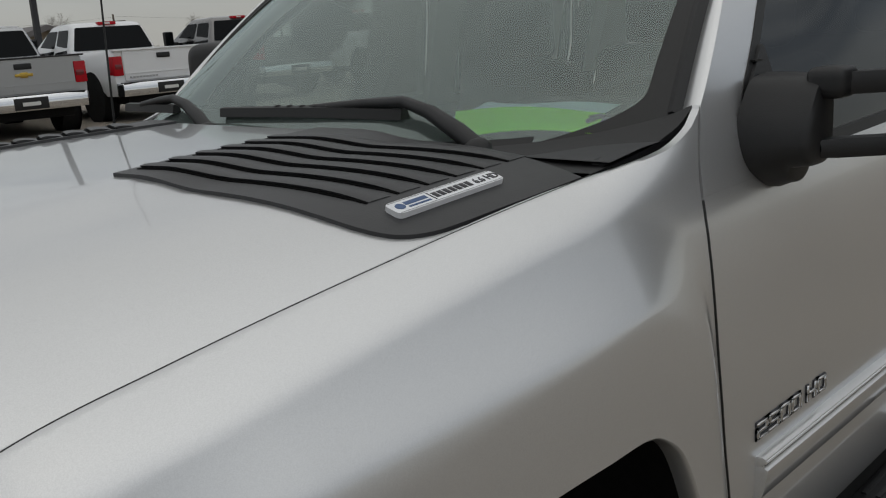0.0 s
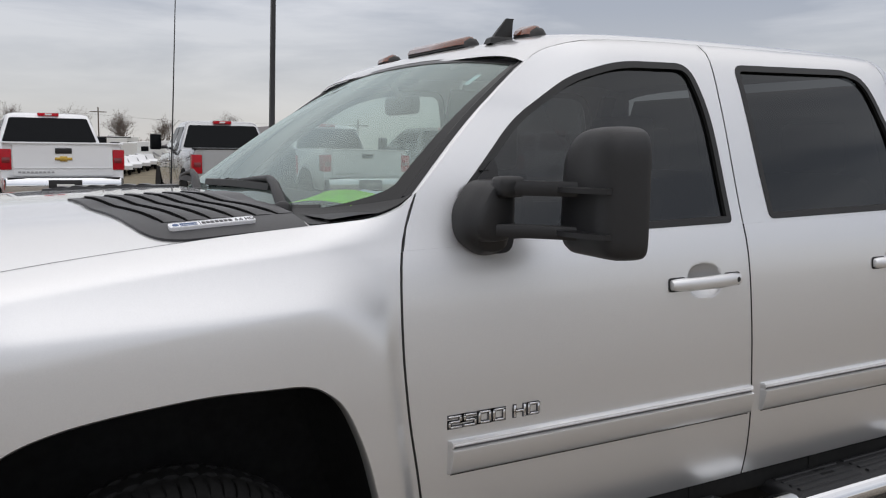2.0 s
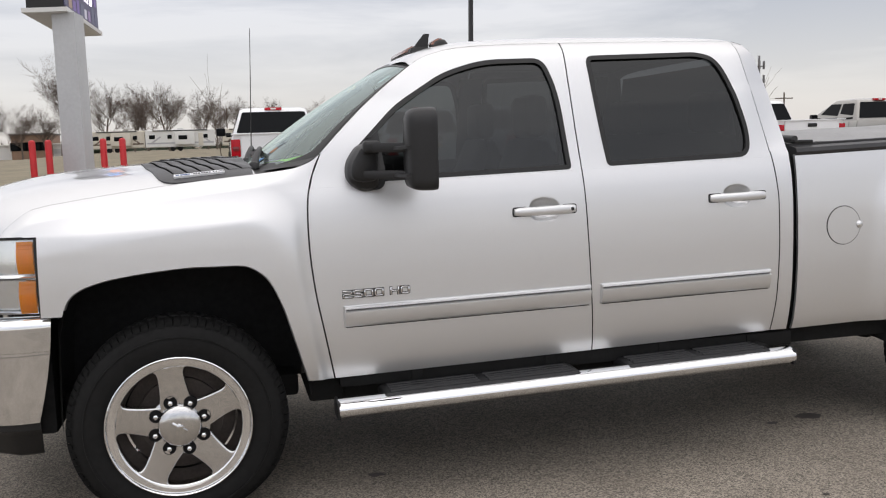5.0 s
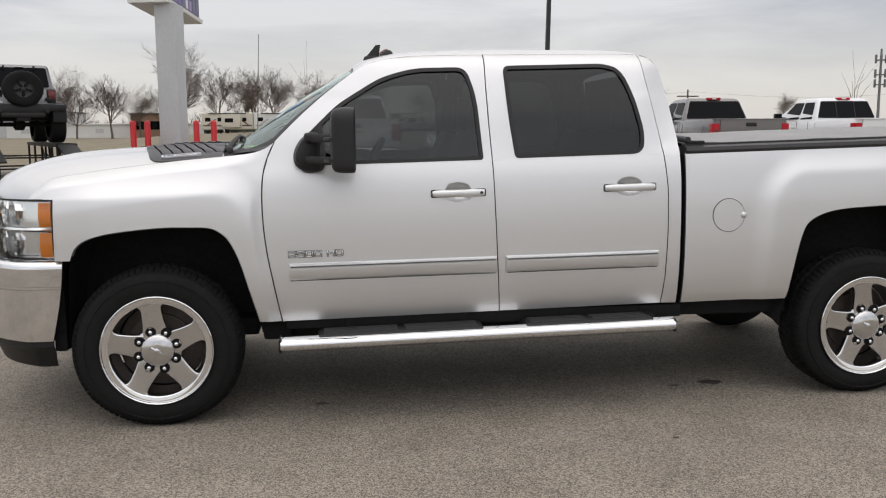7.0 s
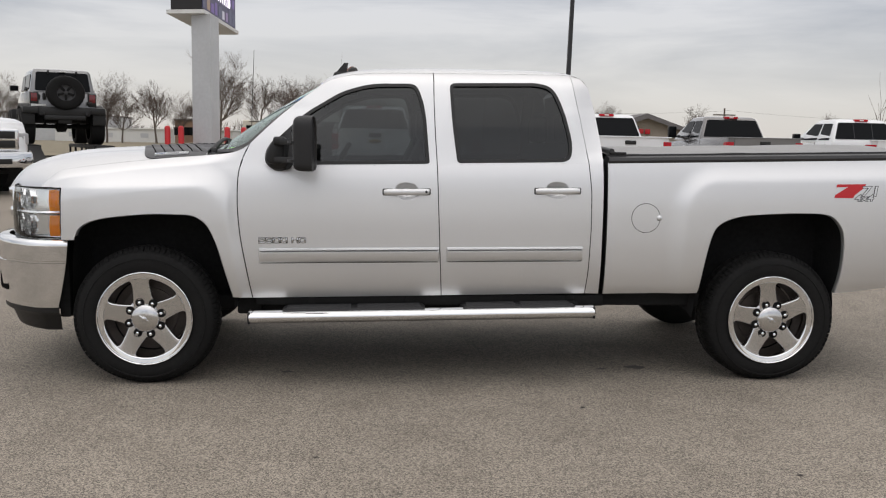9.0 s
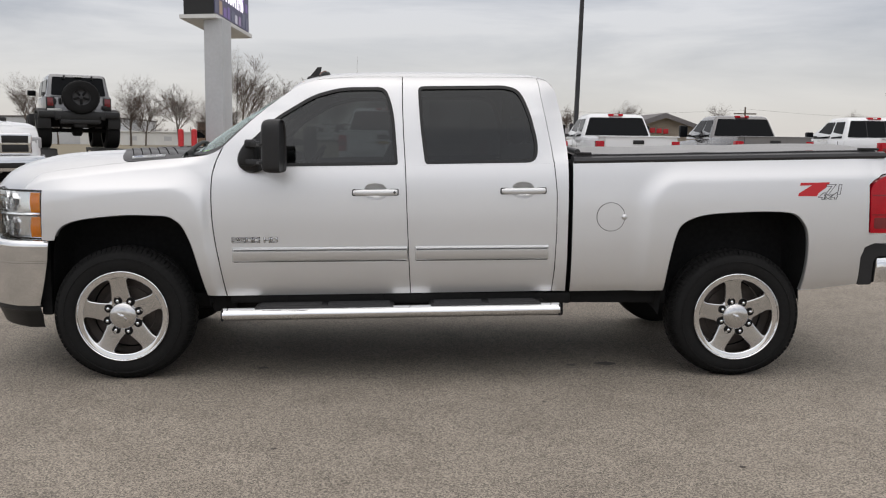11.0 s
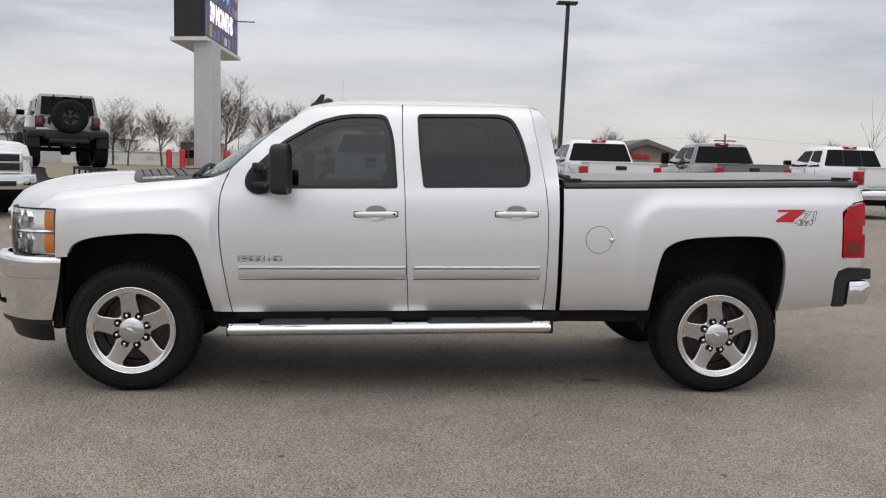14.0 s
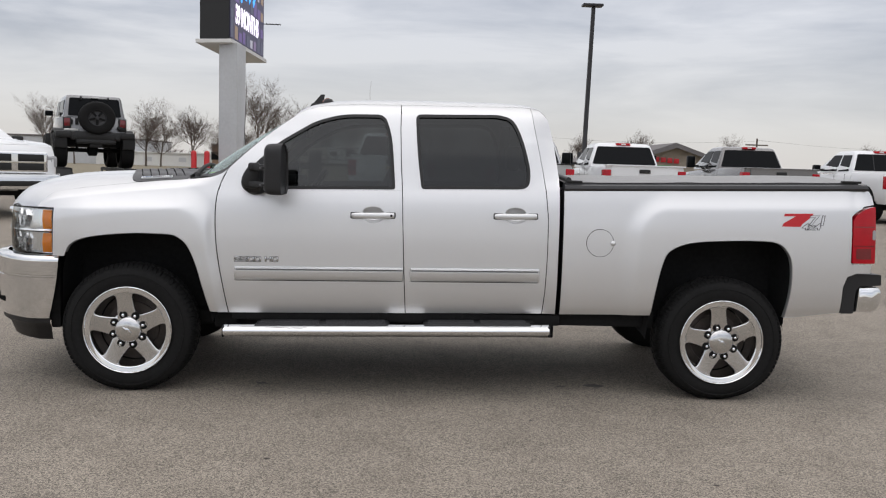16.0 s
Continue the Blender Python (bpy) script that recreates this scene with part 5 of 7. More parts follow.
grille = T("grille", box((-0.900, 0.44, 0.86), (-0.82, 2 * YC - 0.44, 0.905), 0.015), M_CHROME, "chrome grille with a black mesh")
T("grille_bar", box((-0.912, 0.43, 0.985), (-0.82, 2 * YC - 0.43, 1.045), 0.015), M_CHROME, "", grille)
T("grille_top", box((-0.915, 0.43, 1.125), (-0.82, 2 * YC - 0.43, 1.165), 0.012), M_CHROME, "", grille)
T("grille_mesh", box((-0.855, 0.44, 0.87), (-0.81, 2 * YC - 0.44, 1.15), 0.004), M_SEAL, "", grille)


def bumper_path(y_in, n=26):
    """The bumper's outline in plan, from the near wheel arch round to the far one."""
    pts = []
    for k in range(n + 1):
        a = k / n
        s = 2 * a - 1
        y = YC + (YC - y_in) * s
        x = -0.985 + 0.30 * abs(s) ** 5.0 + 0.05 * abs(s) ** 2
        pts.append((x, y))
    return pts


def bumper(z_prof, y_in, x_end, rake=0.0):
    secs = []
    core = bumper_path(y_in)
    path = [(x_end, y_in - 0.004)] + [(x_end + (core[0][0] - x_end) * k / 4, y_in - 0.004 * (1 - k / 4) - 0.008 * math.sin(math.pi * k / 4)) for k in (1, 2, 3)] + core
    path += [(p[0], 2 * YC - p[1]) for p in path[3::-1]]
    for i, (x, y) in enumerate(path):
        a, b = Vector(path[max(i - 1, 0)]), Vector(path[min(i + 1, len(path) - 1)])
        d = (b - a).normalized()
        nx, ny = -d.y, d.x
        end = max(1 - min(i, len(path) - 1 - i) / 4, 0)
        secs.append([(x + nx * o - rake * max(0.88 - z, 0) ** 1.6 * end, y + ny * o, z) for o, z in z_prof])
    return loft(secs, closed=False)


fb = T("front_bumper", bumper([(-0.03, 0.884), (0.012, 0.882), (0.022, 0.880), (0.030, 0.875), (0.037, 0.866), (0.041, 0.853), (0.0415, 0.840), (0.040, 0.80), (0.038, 0.764), (0.0375, 0.757), (0.031, 0.753), (0.031, 0.744), (0.0365, 0.740), (0.036, 0.733), (0.031, 0.66), (0.023, 0.57), (0.013, 0.50), (0.008, 0.474), (-0.03, 0.468)], 0.042, -0.432, 0.30), M_CHROME, "chrome front bumper with a black air dam")
T("air_dam", bumper([(0.0, 0.476), (0.012, 0.470), (0.010, 0.44), (-0.03, 0.41), (-0.06, 0.33), (-0.075, 0.318), (-0.11, 0.318)], 0.068, -0.505), M_BLACK, "black plastic air dam", fb)
FOG = pose(-0.876, 0.229, 0.612, 0, 0, 37.2)
fog = lambda w, h, x0, x1: turned(loft([[(x, y, z) for y, z in rounded([(-w, -h), (w, -h), (w, h), (-w, h)], 0.03, 4)] for x in (x0, x1)]), FOG)
T("fog_trim", fog(0.080, 0.060, -0.003, 0.02), M_POLISHED, "", fb, both=True)
# black plate over the trim; its colour paints the recess's shade
T("fog_recess_shade", fog(0.076, 0.056, -0.006, 0.015), M_OPENING_SHADE, "", fb, both=True)

# tail lamp, rear bumper, tonneau
TL = rounded([(4.712, 0.962), (4.704, 1.26), (4.79, 1.322), (4.868, 1.336), (4.880, 0.962)], [0.008, 0.05, 0.05, 0.006, 0.006], 5)
tl_y = lambda x, z: bed_y(min(x, 4.72), z) - 0.006 + 2.2 * max(x - 4.76, 0) ** 2
tl = T("tail_light", panel(TL, tl_y, 0.02, 0.05), M_RED, "red tail light with a clear reversing lens", both=True)
T("reversing_lens", panel(rounded([(4.846, 1.12), (4.845, 1.18), (4.870, 1.185), (4.872, 1.115)], 0.010), lambda x, z: tl_y(x, z) - 0.003, 0.02, 0.004), M_DECALGREY, "", tl)
for z in (1.075, 1.20):
    T("lens_rib", panel([(4.718, z), (4.715, z + 0.006), (4.862, z + 0.006), (4.864, z)], lambda x, zz: tl_y(x, zz) - 0.002, 0.03, 0.003), M_REDDARK, "", tl)
T("inner_lens", panel(rounded([(4.735, 0.99), (4.733, 1.06), (4.84, 1.06), (4.845, 0.99)], 0.01), lambda x, z: tl_y(x, z) - 0.0015, 0.03, 0.002), M_REDDARK, "", tl)
T("lens_surround", panel(grow(TL, 0.006), lambda x, z: tl_y(x, z) + 0.004, 0.04, 0.05), M_SEAL, "", tl)
def rear_bar():
    prof = ((4.79, 0.806), (4.90, 0.806), (4.945, 0.797), (4.962, 0.775), (4.966, 0.74), (4.955, 0.68), (4.935, 0.645), (4.90, 0.630), (4.775, 0.628))
    return loft([[(4.86 + (x - 4.86) * s, y, 0.715 + (z - 0.715) * (0.4 + 0.6 * s)) for x, z in prof] for y, s in ((0.036, 0.72), (0.044, 0.88), (0.060, 0.97), (0.09, 1.0), (0.2, 1.0), (0.6, 1.01), (YC, 1.02))])


rb = T("rear_bumper", rear_bar(), M_CHROME, "chrome rear bumper with a black step pad")
part("rear_bumper_far", mirrored(rear_bar(), YC), M_CHROME, rb)
pad_poly = rounded([(4.668, 0.622), (4.664, 0.80), (4.688, 0.866), (4.75, 0.892), (4.950, 0.884), (4.957, 0.812), (4.79, 0.808), (4.765, 0.78), (4.757, 0.624)], [0.01, 0.03, 0.04, 0.03, 0.012, 0.008, 0.01, 0.02, 0.01], 4)
bp = panel(pad_poly, lambda x, z: 0.016 + 0.5 * max(x - 4.88, 0), 0.1, 0.16)
T("bumper_pad", bp, M_BLACK, "black bumper end pad", rb)
T("step_pad", box((4.80, 0.1, 0.85), (4.96, 2 * YC - 0.1, 0.878), 0.01), M_BLACK, "", rb)
# bed rail cap and cover
rail = [[(x, y, bed_top(x) + dz) for y, dz in ((0.050, -0.006), (0.040, 0.010), (0.046, 0.028), (0.075, 0.037), (0.16, 0.036), (0.16, -0.02))] for x in list(np.linspace(2.80, 4.80, 10)) + [4.815]]
T("rail_cap", loft(rail), M_GREYBLACK, "black plastic bed rail cap", both=True)
cover = thing("tonneau_cover", "dark grey vinyl tonneau cover stretched over the truck bed", "bed cover", place=STAND)
cv = [[(x, y, bed_top(x) + 0.047 + 0.038 * math.sin(math.pi * (y - 0.11) / (2 * YC - 0.22)) + 0.004 * math.sin(x * 9 + y * 5)) for y in np.linspace(0.11, 2 * YC - 0.11, 20)] for x in np.linspace(2.80, 4.76, 24)]
part("cover_sheet", loft(cv, closed=False), mat("grey_vinyl", (0.25, 0.245, 0.24), 0.42, 0, 0.15, 4, bump=0.12, bump_scale=500), cover)
for yy in (0.095, 2 * YC - 0.125):
    part("side_rail", loft([[(x, yy + a, bed_top(x) + b) for a, b in ((0, 0.036), (0, 0.047), (0.03, 0.049), (0.03, 0.036))] for x in np.linspace(2.80, 4.77, 8)]), M_GREYBLACK, cover)
part("front_roll", tube([(2.83, y, bed_top(2.83) + 0.062 + 0.032 * math.sin(math.pi * y / 1.95)) for y in np.linspace(0.10, 2 * YC - 0.10, 10)], 0.018, 8), M_GREYBLACK, cover)
part("corner_clip", box((2.82, 0.085, bed_top(2.83) + 0.048), (2.92, 0.12, bed_top(2.83) + 0.064), 0.006), M_SEAL, cover)
part("corner_clip", box((4.66, 0.085, bed_top(4.7) + 0.045), (4.79, 0.12, bed_top(4.7) + 0.061), 0.006), M_SEAL, cover)

# off-road decal drawn as shapes
dec = lambda x, z: bed_y(x, z) - 0.0015
zpoly = [(4.246, 1.277), (4.436, 1.282), (4.428, 1.262), (4.362, 1.212), (4.352, 1.193), (4.229, 1.193), (4.236, 1.212), (4.318, 1.262), (4.242, 1.259)]
decal = T("decal", panel(zpoly, dec, 0.03, 0), M_DECALRED, "red and silver side decal")
for words, size, dx, dz, wide in (("71", 0.088, 4.400, 1.206, 1.42), ("4x4", 0.056, 4.362, 1.175, 1.45)):
    for material, fat, out in ((M_INK, 0.0034, 0.0004), (M_SILVER, 0.0002, 0.0012)):
        lettering("decal_figure", words, size, 0.0002, material, pose(dx, dec(4.44, dz) - out, dz, 84, -1.4, 0) @ Matrix.Diagonal((wide, 1, 1, 1)), decal, "", 1.0, 0.15, fat)

# tow mirror
def tow_mirror(mir):
    mm = (lambda b: mirrored(b, YC)) if mir else (lambda b: b)
    sail = rounded([(0.712, 1.372), (0.722, 1.428), (0.862, 1.554), (0.880, 1.36), (0.86, 1.310), (0.775, 1.310)], [0.04, 0.04, 0.02, 0.02, 0.03, 0.05], 4)
    base = part("tow_mirror", mm(panel(sail, lambda x, z: cab_y(x, z) - 0.008 - 0.022 * smooth01(1.45, 1.36, z), 0.03, 0.04)), M_BLACK, truck, "black extending tow mirror on two arms")
    foot = [[(x, y, z) for x, z in rounded([(0.712 + k, 1.348 + c), (0.713 + k, 1.420 - q), (0.764 + 0.4 * k, 1.494 - q), (0.850 - k, 1.500 - q), (0.848 - k, lo), (0.775 + 0.3 * k, lo - 0.008)], [0.03, 0.04, 0.03, 0.02, 0.03, 0.03], 4)] for y, k, c, lo, q in ((0.07, 0.0, 0.0, 1.306, 0), (0.025, 0.002, 0.0, 1.310, 0), (-0.004, 0.006, 0.004, 1.322, 0.002), (-0.012, 0.010, 0.006, 1.348, 0.003), (-0.036, 0.014, 0.008, 1.352, 0.004), (-0.046, 0.018, 0.010, 1.356, 0.006), (-0.050, 0.028, 0.016, 1.366, 0.014))]
    part("foot", mm(loft(foot)), M_BLACK, base)
    def arm(z0, z1, h):
        secs = []
        for k in range(9):
            t = k / 8
            c = Vector((0.785 + 0.165 * t, -0.035 - 0.165 * t, z0 + (z1 - z0) * t))
            hh = h * (1.0 if k else 0.9)
            secs.append([c + Vector((0.55 * a, 0.75 * a, b)) for a, b in ((-0.018, -hh), (-0.024, 0), (-0.018, hh), (0.018, hh), (0.022, 0), (0.018, -hh))])
        return loft(secs)
    part("arm", mm(arm(1.480, 1.478, 0.018)), M_BLACK, base)
    part("arm", mm(arm(1.375, 1.372, 0.016)), M_BLACK, base)
    part("knuckle", mm(box((0.772, -0.084, 1.456), (0.842, -0.02, 1.508), 0.018, 3)), M_BLACK, base)
    secs = []
    # the head, swelling to the front, flat glass behind
    for k, (x, s) in enumerate(((0.893, 0.45), (0.897, 0.68), (0.906, 0.85), (0.922, 0.94), (0.944, 0.985), (0.975, 1.0), (1.000, 1.0), (1.014, 0.985), (1.018, 0.965), (1.015, 0.945), (1.004, 0.935))):
        pts = rounded([(-0.334, 1.332), (-0.338, 1.600), (-0.298, 1.628), (-0.165, 1.626), (-0.096, 1.570), (-0.082, 1.352), (-0.120, 1.318), (-0.310, 1.315)], [0.03, 0.05, 0.04, 0.06, 0.06, 0.03, 0.03, 0.03], 4)
        cy, cz = -0.232, 1.47
        x = 1.018 - 0.88 * (1.018 - x)
        secs.append([(x + 0.06 * (y - cy), cy + (y - cy) * s, cz + (z - cz) * (0.5 + 0.5 * s)) for y, z in pts])
    head = part("housing", mm(loft(secs)), M_BLACK, base, "black mirror housing")
    part("mirror_glass", mm(turned(box((0.986, -0.312, 1.345), (0.9945, -0.135, 1.600), 0.003, 1), pose(0, 0, 0))), M_CHROME, head)
    for z in (1.478, 1.374):
        part("rib", mm(loft([[(x, y, z - 0.006), (x, y, z + 0.006), (0.93, y, z + 0.008), (0.93, y, z - 0.008)] for x, y in ((0.905, -0.112), (0.880, -0.150), (0.870, -0.19), (0.869, -0.24), (0.877, -0.285), (0.895, -0.318))])), M_BLACK, head)
    for z in (1.505, 1.53):
        part("vent_mark", mm(box((0.812, cab_y(0.82, z) - 0.013, z - 0.012), (0.838, cab_y(0.82, z) - 0.006, z - 0.009))), M_SEAL, base)
    return base


tow_mirror(False)
tow_mirror(True)

# roof: cab lights, fin
def roof_lamp(y0, y1, x0):
    secs = []
    for y, s in ((y0, 0.4), (y0 + 0.008, 0.8), (y0 + 0.02, 1), (y1 - 0.02, 1), (y1 - 0.008, 0.8), (y1, 0.4)):
        z = roof_z(x0, y)
        secs.append([(x0 - 0.036 * s, y, z - 0.006), (x0 - 0.028 * s, y, z + 0.014 * s), (x0 - 0.005, y, z + 0.028 * s), (x0 + 0.022 * s, y, z + 0.024 * s), (x0 + 0.045 * s, y, z - 0.004)])
    lamp = part("cab_light", loft(secs), M_SEAL, roof, "black cab light with smoked amber lens")
    secs = []
    for y, s in ((y0 + 0.012, 0.7), (y0 + 0.022, 1), (y1 - 0.022, 1), (y1 - 0.012, 0.7)):
        z = roof_z(x0, y)
        secs.append([(x0 - 0.038 * s, y, z + 0.002), (x0 - 0.031 * s, y, z + 0.017 * s), (x0 - 0.007, y, z + 0.031 * s), (x0 + 0.008, y, z + 0.030 * s), (x0 + 0.008, y, z + 0.002)])
    part("lens", loft(secs), M_AMBERDARK, lamp, "smoked amber lens")


roof_lamp(0.405, 0.520, 1.220)
roof_lamp(0.70, 1.13, 1.160)
roof_lamp(1.40, 1.52, 1.220)
FB = roof_z(1.15, 0.52)
T("roof_antenna", loft([
    [(x, 0.515 + w * sg_, FB + z) for sg_ in (-1, 1)] + [(x2, 0.515 + w * sg_, FB + z) for sg_ in (1, -1)]
    for z, x, x2, w in ((-0.012, 1.095, 1.190, 0.020), (0.006, 1.103, 1.187, 0.015), (0.013, 1.118, 1.184, 0.0075), (0.052, 1.150, 1.188, 0.005), (0.071, 1.166, 1.192, 0.0035))]), M_SEAL, "black shark-fin roof antenna", smooth=False)
T("mount_strip", box((1.705, 0.80, roof_z(1.7, 0.9) - 0.002), (1.735, 1.1, roof_z(1.7, 0.9) + 0.012), 0.004), M_SEAL, "", roof)
# whip aerial on the far fender
T("whip_aerial", tube([(0.40, 1.80, 1.36), (0.405, 1.80, 1.42), (0.42, 1.79, 1.80), (0.435, 1.785, 2.17)], 0.0026, 6, [2.5, 1.3, 1.0, 0.7]), M_SEAL, "thin black whip aerial")

# inside the cab
dash = [[(x, y, z) for y in np.linspace(0.10, 2 * YC - 0.10, 12)] for x, z in ((0.40, 1.402), (0.48, 1.412), (0.62, 1.420), (0.78, 1.424), (0.90, 1.410), (0.95, 1.36), (0.97, 1.25), (0.93, 1.05), (0.80, 0.80))]
T("dashboard", loft(dash, closed=False), M_TRIMGREY, "dark grey dashboard")
T("instrument_hood", box((0.94, 0.36, 1.37), (1.05, 0.78, 1.435), 0.03, 3), M_TRIMGREY)
swc = Vector((1.10, 0.57, 1.30))
ring = [swc + Vector((0.10 * math.sin(a) * 1.0, 0.19 * math.cos(a), 0.165 * math.sin(a))) for a in np.linspace(0, 2 * math.pi, 33)]
sw = T("steering_wheel", tube(ring, 0.016, 8), M_SEAT, "black steering wheel")
T("steering_hub", turned(box((-0.03, -0.07, -0.06), (0.03, 0.07, 0.06), 0.02), Matrix.Translation(swc) @ pose(0, 0, 0, 0, -30, 0)), M_SEAT, "", sw)
T("steering_spoke", turned(box((-0.01, -0.18, -0.02), (0.01, 0.18, 0.02), 0.006), Matrix.Translation(swc) @ pose(0, 0, 0, 0, -30, 0)), M_SEAT, "", sw)


def seat(x, y0, y1, headrests):
    st = T("seat", loft([[(x - 0.48, y, 0.86 + c), (x - 0.46, y, 0.97 + c), (x - 0.05, y, 0.94 + c), (x + 0.0, y, 0.86)] for y, c in ((y0, -0.04), (y0 + 0.04, 0.0), (y0 + 0.12, 0.0), (y1 - 0.12, 0.0), (y1 - 0.04, 0.0), (y1, -0.04))]), M_SEAT, "dark leather seat with headrest")
    T("seat_back", loft([[(x - 0.06 + c, y, 0.90), (x - 0.05 + c, y, 1.15), (x + 0.06 + c, y, 1.42 - 2 * c), (x + 0.10, y, 1.50 - 2 * c), (x + 0.16, y, 1.49 - 2 * c), (x + 0.17, y, 1.40), (x + 0.08, y, 0.90)] for y, c in ((y0, 0.03), (y0 + 0.05, 0.005), (y0 + 0.15, 0.0), ((y0 + y1) / 2, 0.0), (y1 - 0.15, 0.0), (y1 - 0.05, 0.005), (y1, 0.03))]), M_SEAT, "", st)
    for hy in headrests:
        T("headrest", box((x + 0.085, hy - 0.13, 1.50), (x + 0.19, hy + 0.13, 1.70), 0.045, 3), M_SEAT, "", st)


seat(1.55, 0.30, 0.82, (0.56,))
seat(1.55, 2 * YC - 0.82, 2 * YC - 0.30, (2 * YC - 0.56,))
seat(2.48, 0.22, 2 * YC - 0.22, (0.5, 1.45))
T("console", box((0.95, 0.86, 0.62), (1.75, 1.10, 1.02), 0.04, 3), M_TRIMGREY)
T("headliner", loft([[(x, y, roof_z(x, y) - 0.03) for y in np.linspace(0.27, 2 * YC - 0.27, 14)] for x in np.linspace(1.10, 2.64, 12)], closed=False), M_HEADLINER)
for y in (0.52, 1.43):
    T("sun_visor", box((1.08, y - 0.20, 1.835), (1.24, y + 0.20, 1.852), 0.008), M_HEADLINER)
T("rear_view_mirror", box((1.02, 0.86, 1.70), (1.05, 1.10, 1.765), 0.02, 3), M_SEAL)
T("mirror_stem", tube([(0.985, YC, 1.82), (1.03, YC, 1.74)], 0.012), M_SEAL)
for yy in (0.075, 2 * YC - 0.075):
    T("door_card", box((0.66, yy - 0.018, 0.62), (2.66, yy + 0.018, 1.33), 0.012), M_TRIMGREY)
for x, w in ((1.70, 0.10), (2.585, 0.035)):
    for sgn in (1, -1):
        sec = []
        for z in (1.34, 1.5, 1.7, 1.86):
            yy = cab_y(x, z) + 0.03
            yy = yy if sgn > 0 else 2 * YC - yy
            sec.append([(x - 0.04, yy, z), (x + w, yy, z), (x + w, yy + 0.03 * sgn, z), (x - 0.04, yy + 0.03 * sgn, z)])
        T("pillar_trim_inner", loft(sec), M_TRIMGREY)

# papers on the dashboard
paper = thing("green_sheet", "bright fluorescent green sheet of paper lying on the dashboard", "paper", place=STAND)
Q = [Vector(q) for q in ((0.505, 0.212, 1.418), (0.408, 0.44, 1.410), (0.60, 0.62, 1.424), (0.625, 0.27, 1.424))]
pp = [[tuple((Q[0].lerp(Q[1], j / 8)).lerp(Q[3].lerp(Q[2], j / 8), i / 6) + Vector((0, 0, 0.010 + 0.012 * math.sin(j / 8 * 3.0) + 0.012 * (i / 6) ** 2))) for j in range(9)] for i in range(7)]
part("sheet", loft(pp, closed=False), M_GREEN, paper)
paper2 = thing("blue_sheet", "pale blue printed sheet lying under the green paper", "paper", place=STAND)
pp = [[(0.575 + 0.14 * i / 4 + 0.035 * j / 6, 0.30 + 0.37 * j / 6, 1.430 + 0.004 * math.sin(j) + 0.022 * (i / 4) ** 1.5) for j in range(7)] for i in range(5)]
part("sheet", loft(pp, closed=False), M_PAPER, paper2)
clip_ob = thing("paper_clip", "small dark spring clip resting on the green paper", "clip", place=STAND)
part("wire", tube([(0.56, 0.262, 1.440), (0.585, 0.245, 1.447), (0.60, 0.258, 1.446), (0.585, 0.275, 1.443)], 0.004, 6), M_INK, clip_ob)
# windscreen stickers
def sticker(u0, u1, v0, v1, m, name, label, round_=False):
    b = ws_sheet(u0, u1, v0, v1, 4, 4, -0.004)
    return T(name, b, m, label, wsg)


sticker(0.075, 0.092, 0.80, 0.885, M_PAPER, "inspection_sticker", "pale blue inspection sticker")
sticker(0.86, 0.905, 0.86, 0.93, M_YELLOW, "yellow_sticker", "yellow price sticker")
sticker(0.40, 0.60, 0.80, 0.93, M_TRIMGREY, "sensor_housing", "dark mirror housing band")


# ---- the lot behind: a row of parked pickups ----
def rect_ring(w, z0, z1, y, r=0.06, n=3):
    return [(p[0], y, p[1]) for p in rounded([(-w, z0), (w, z0), (w, z1), (-w, z1)], r, n)]


def face_panel(corners, material, name, parent, label="", r=0.05, lift=0.006, nrm=(0, -1, 0)):
    """A thin plate with rounded corners over four corners of a flat face."""
    c = [Vector(p) for p in corners]
    bm = bmesh.new()
    uv = rounded([(0, 0), (1, 0), (1, 1), (0, 1)], r, 4)
    pts = [(c[0].lerp(c[1], u)).lerp(c[3].lerp(c[2], u), v) for u, v in uv]
    n = Vector(nrm).normalized()
    f = bm.faces.new([bm.verts.new(p + n * lift) for p in pts])
    r2 = bmesh.ops.extrude_face_region(bm, geom=[f])
    for v in (q for q in r2["geom"] if isinstance(q, bmesh.types.BMVert)):
        v.co -= n * (lift + 0.01)
    bmesh.ops.recalc_face_normals(bm, faces=bm.faces[:])
    return part(name, bm, material, parent, label, smooth=False)


def far_wheel(parent, x, y, r=0.40, w=0.26, out=1, rim_coat=None):
    t = part("wheel", lathe([(x + out * a, rr) for a, rr in ((-w, r * 0.7), (-w, r * 0.93), (-w + 0.03, r), (-0.03, r), (0, r * 0.93), (0.0, r * 0.68))], "x", 28, (0, y, r), caps=False), M_RUBBER, parent)
    part("rim", lathe([(x - out * 0.03, 0.0), (x - out * 0.01, r * 0.2), (x - out * 0.03, r * 0.5), (x - out * 0.012, r * 0.69), (x - out * 0.06, r * 0.70)], "x", 20, (0, y, r), caps=False), rim_coat or M_POLISHED, t)


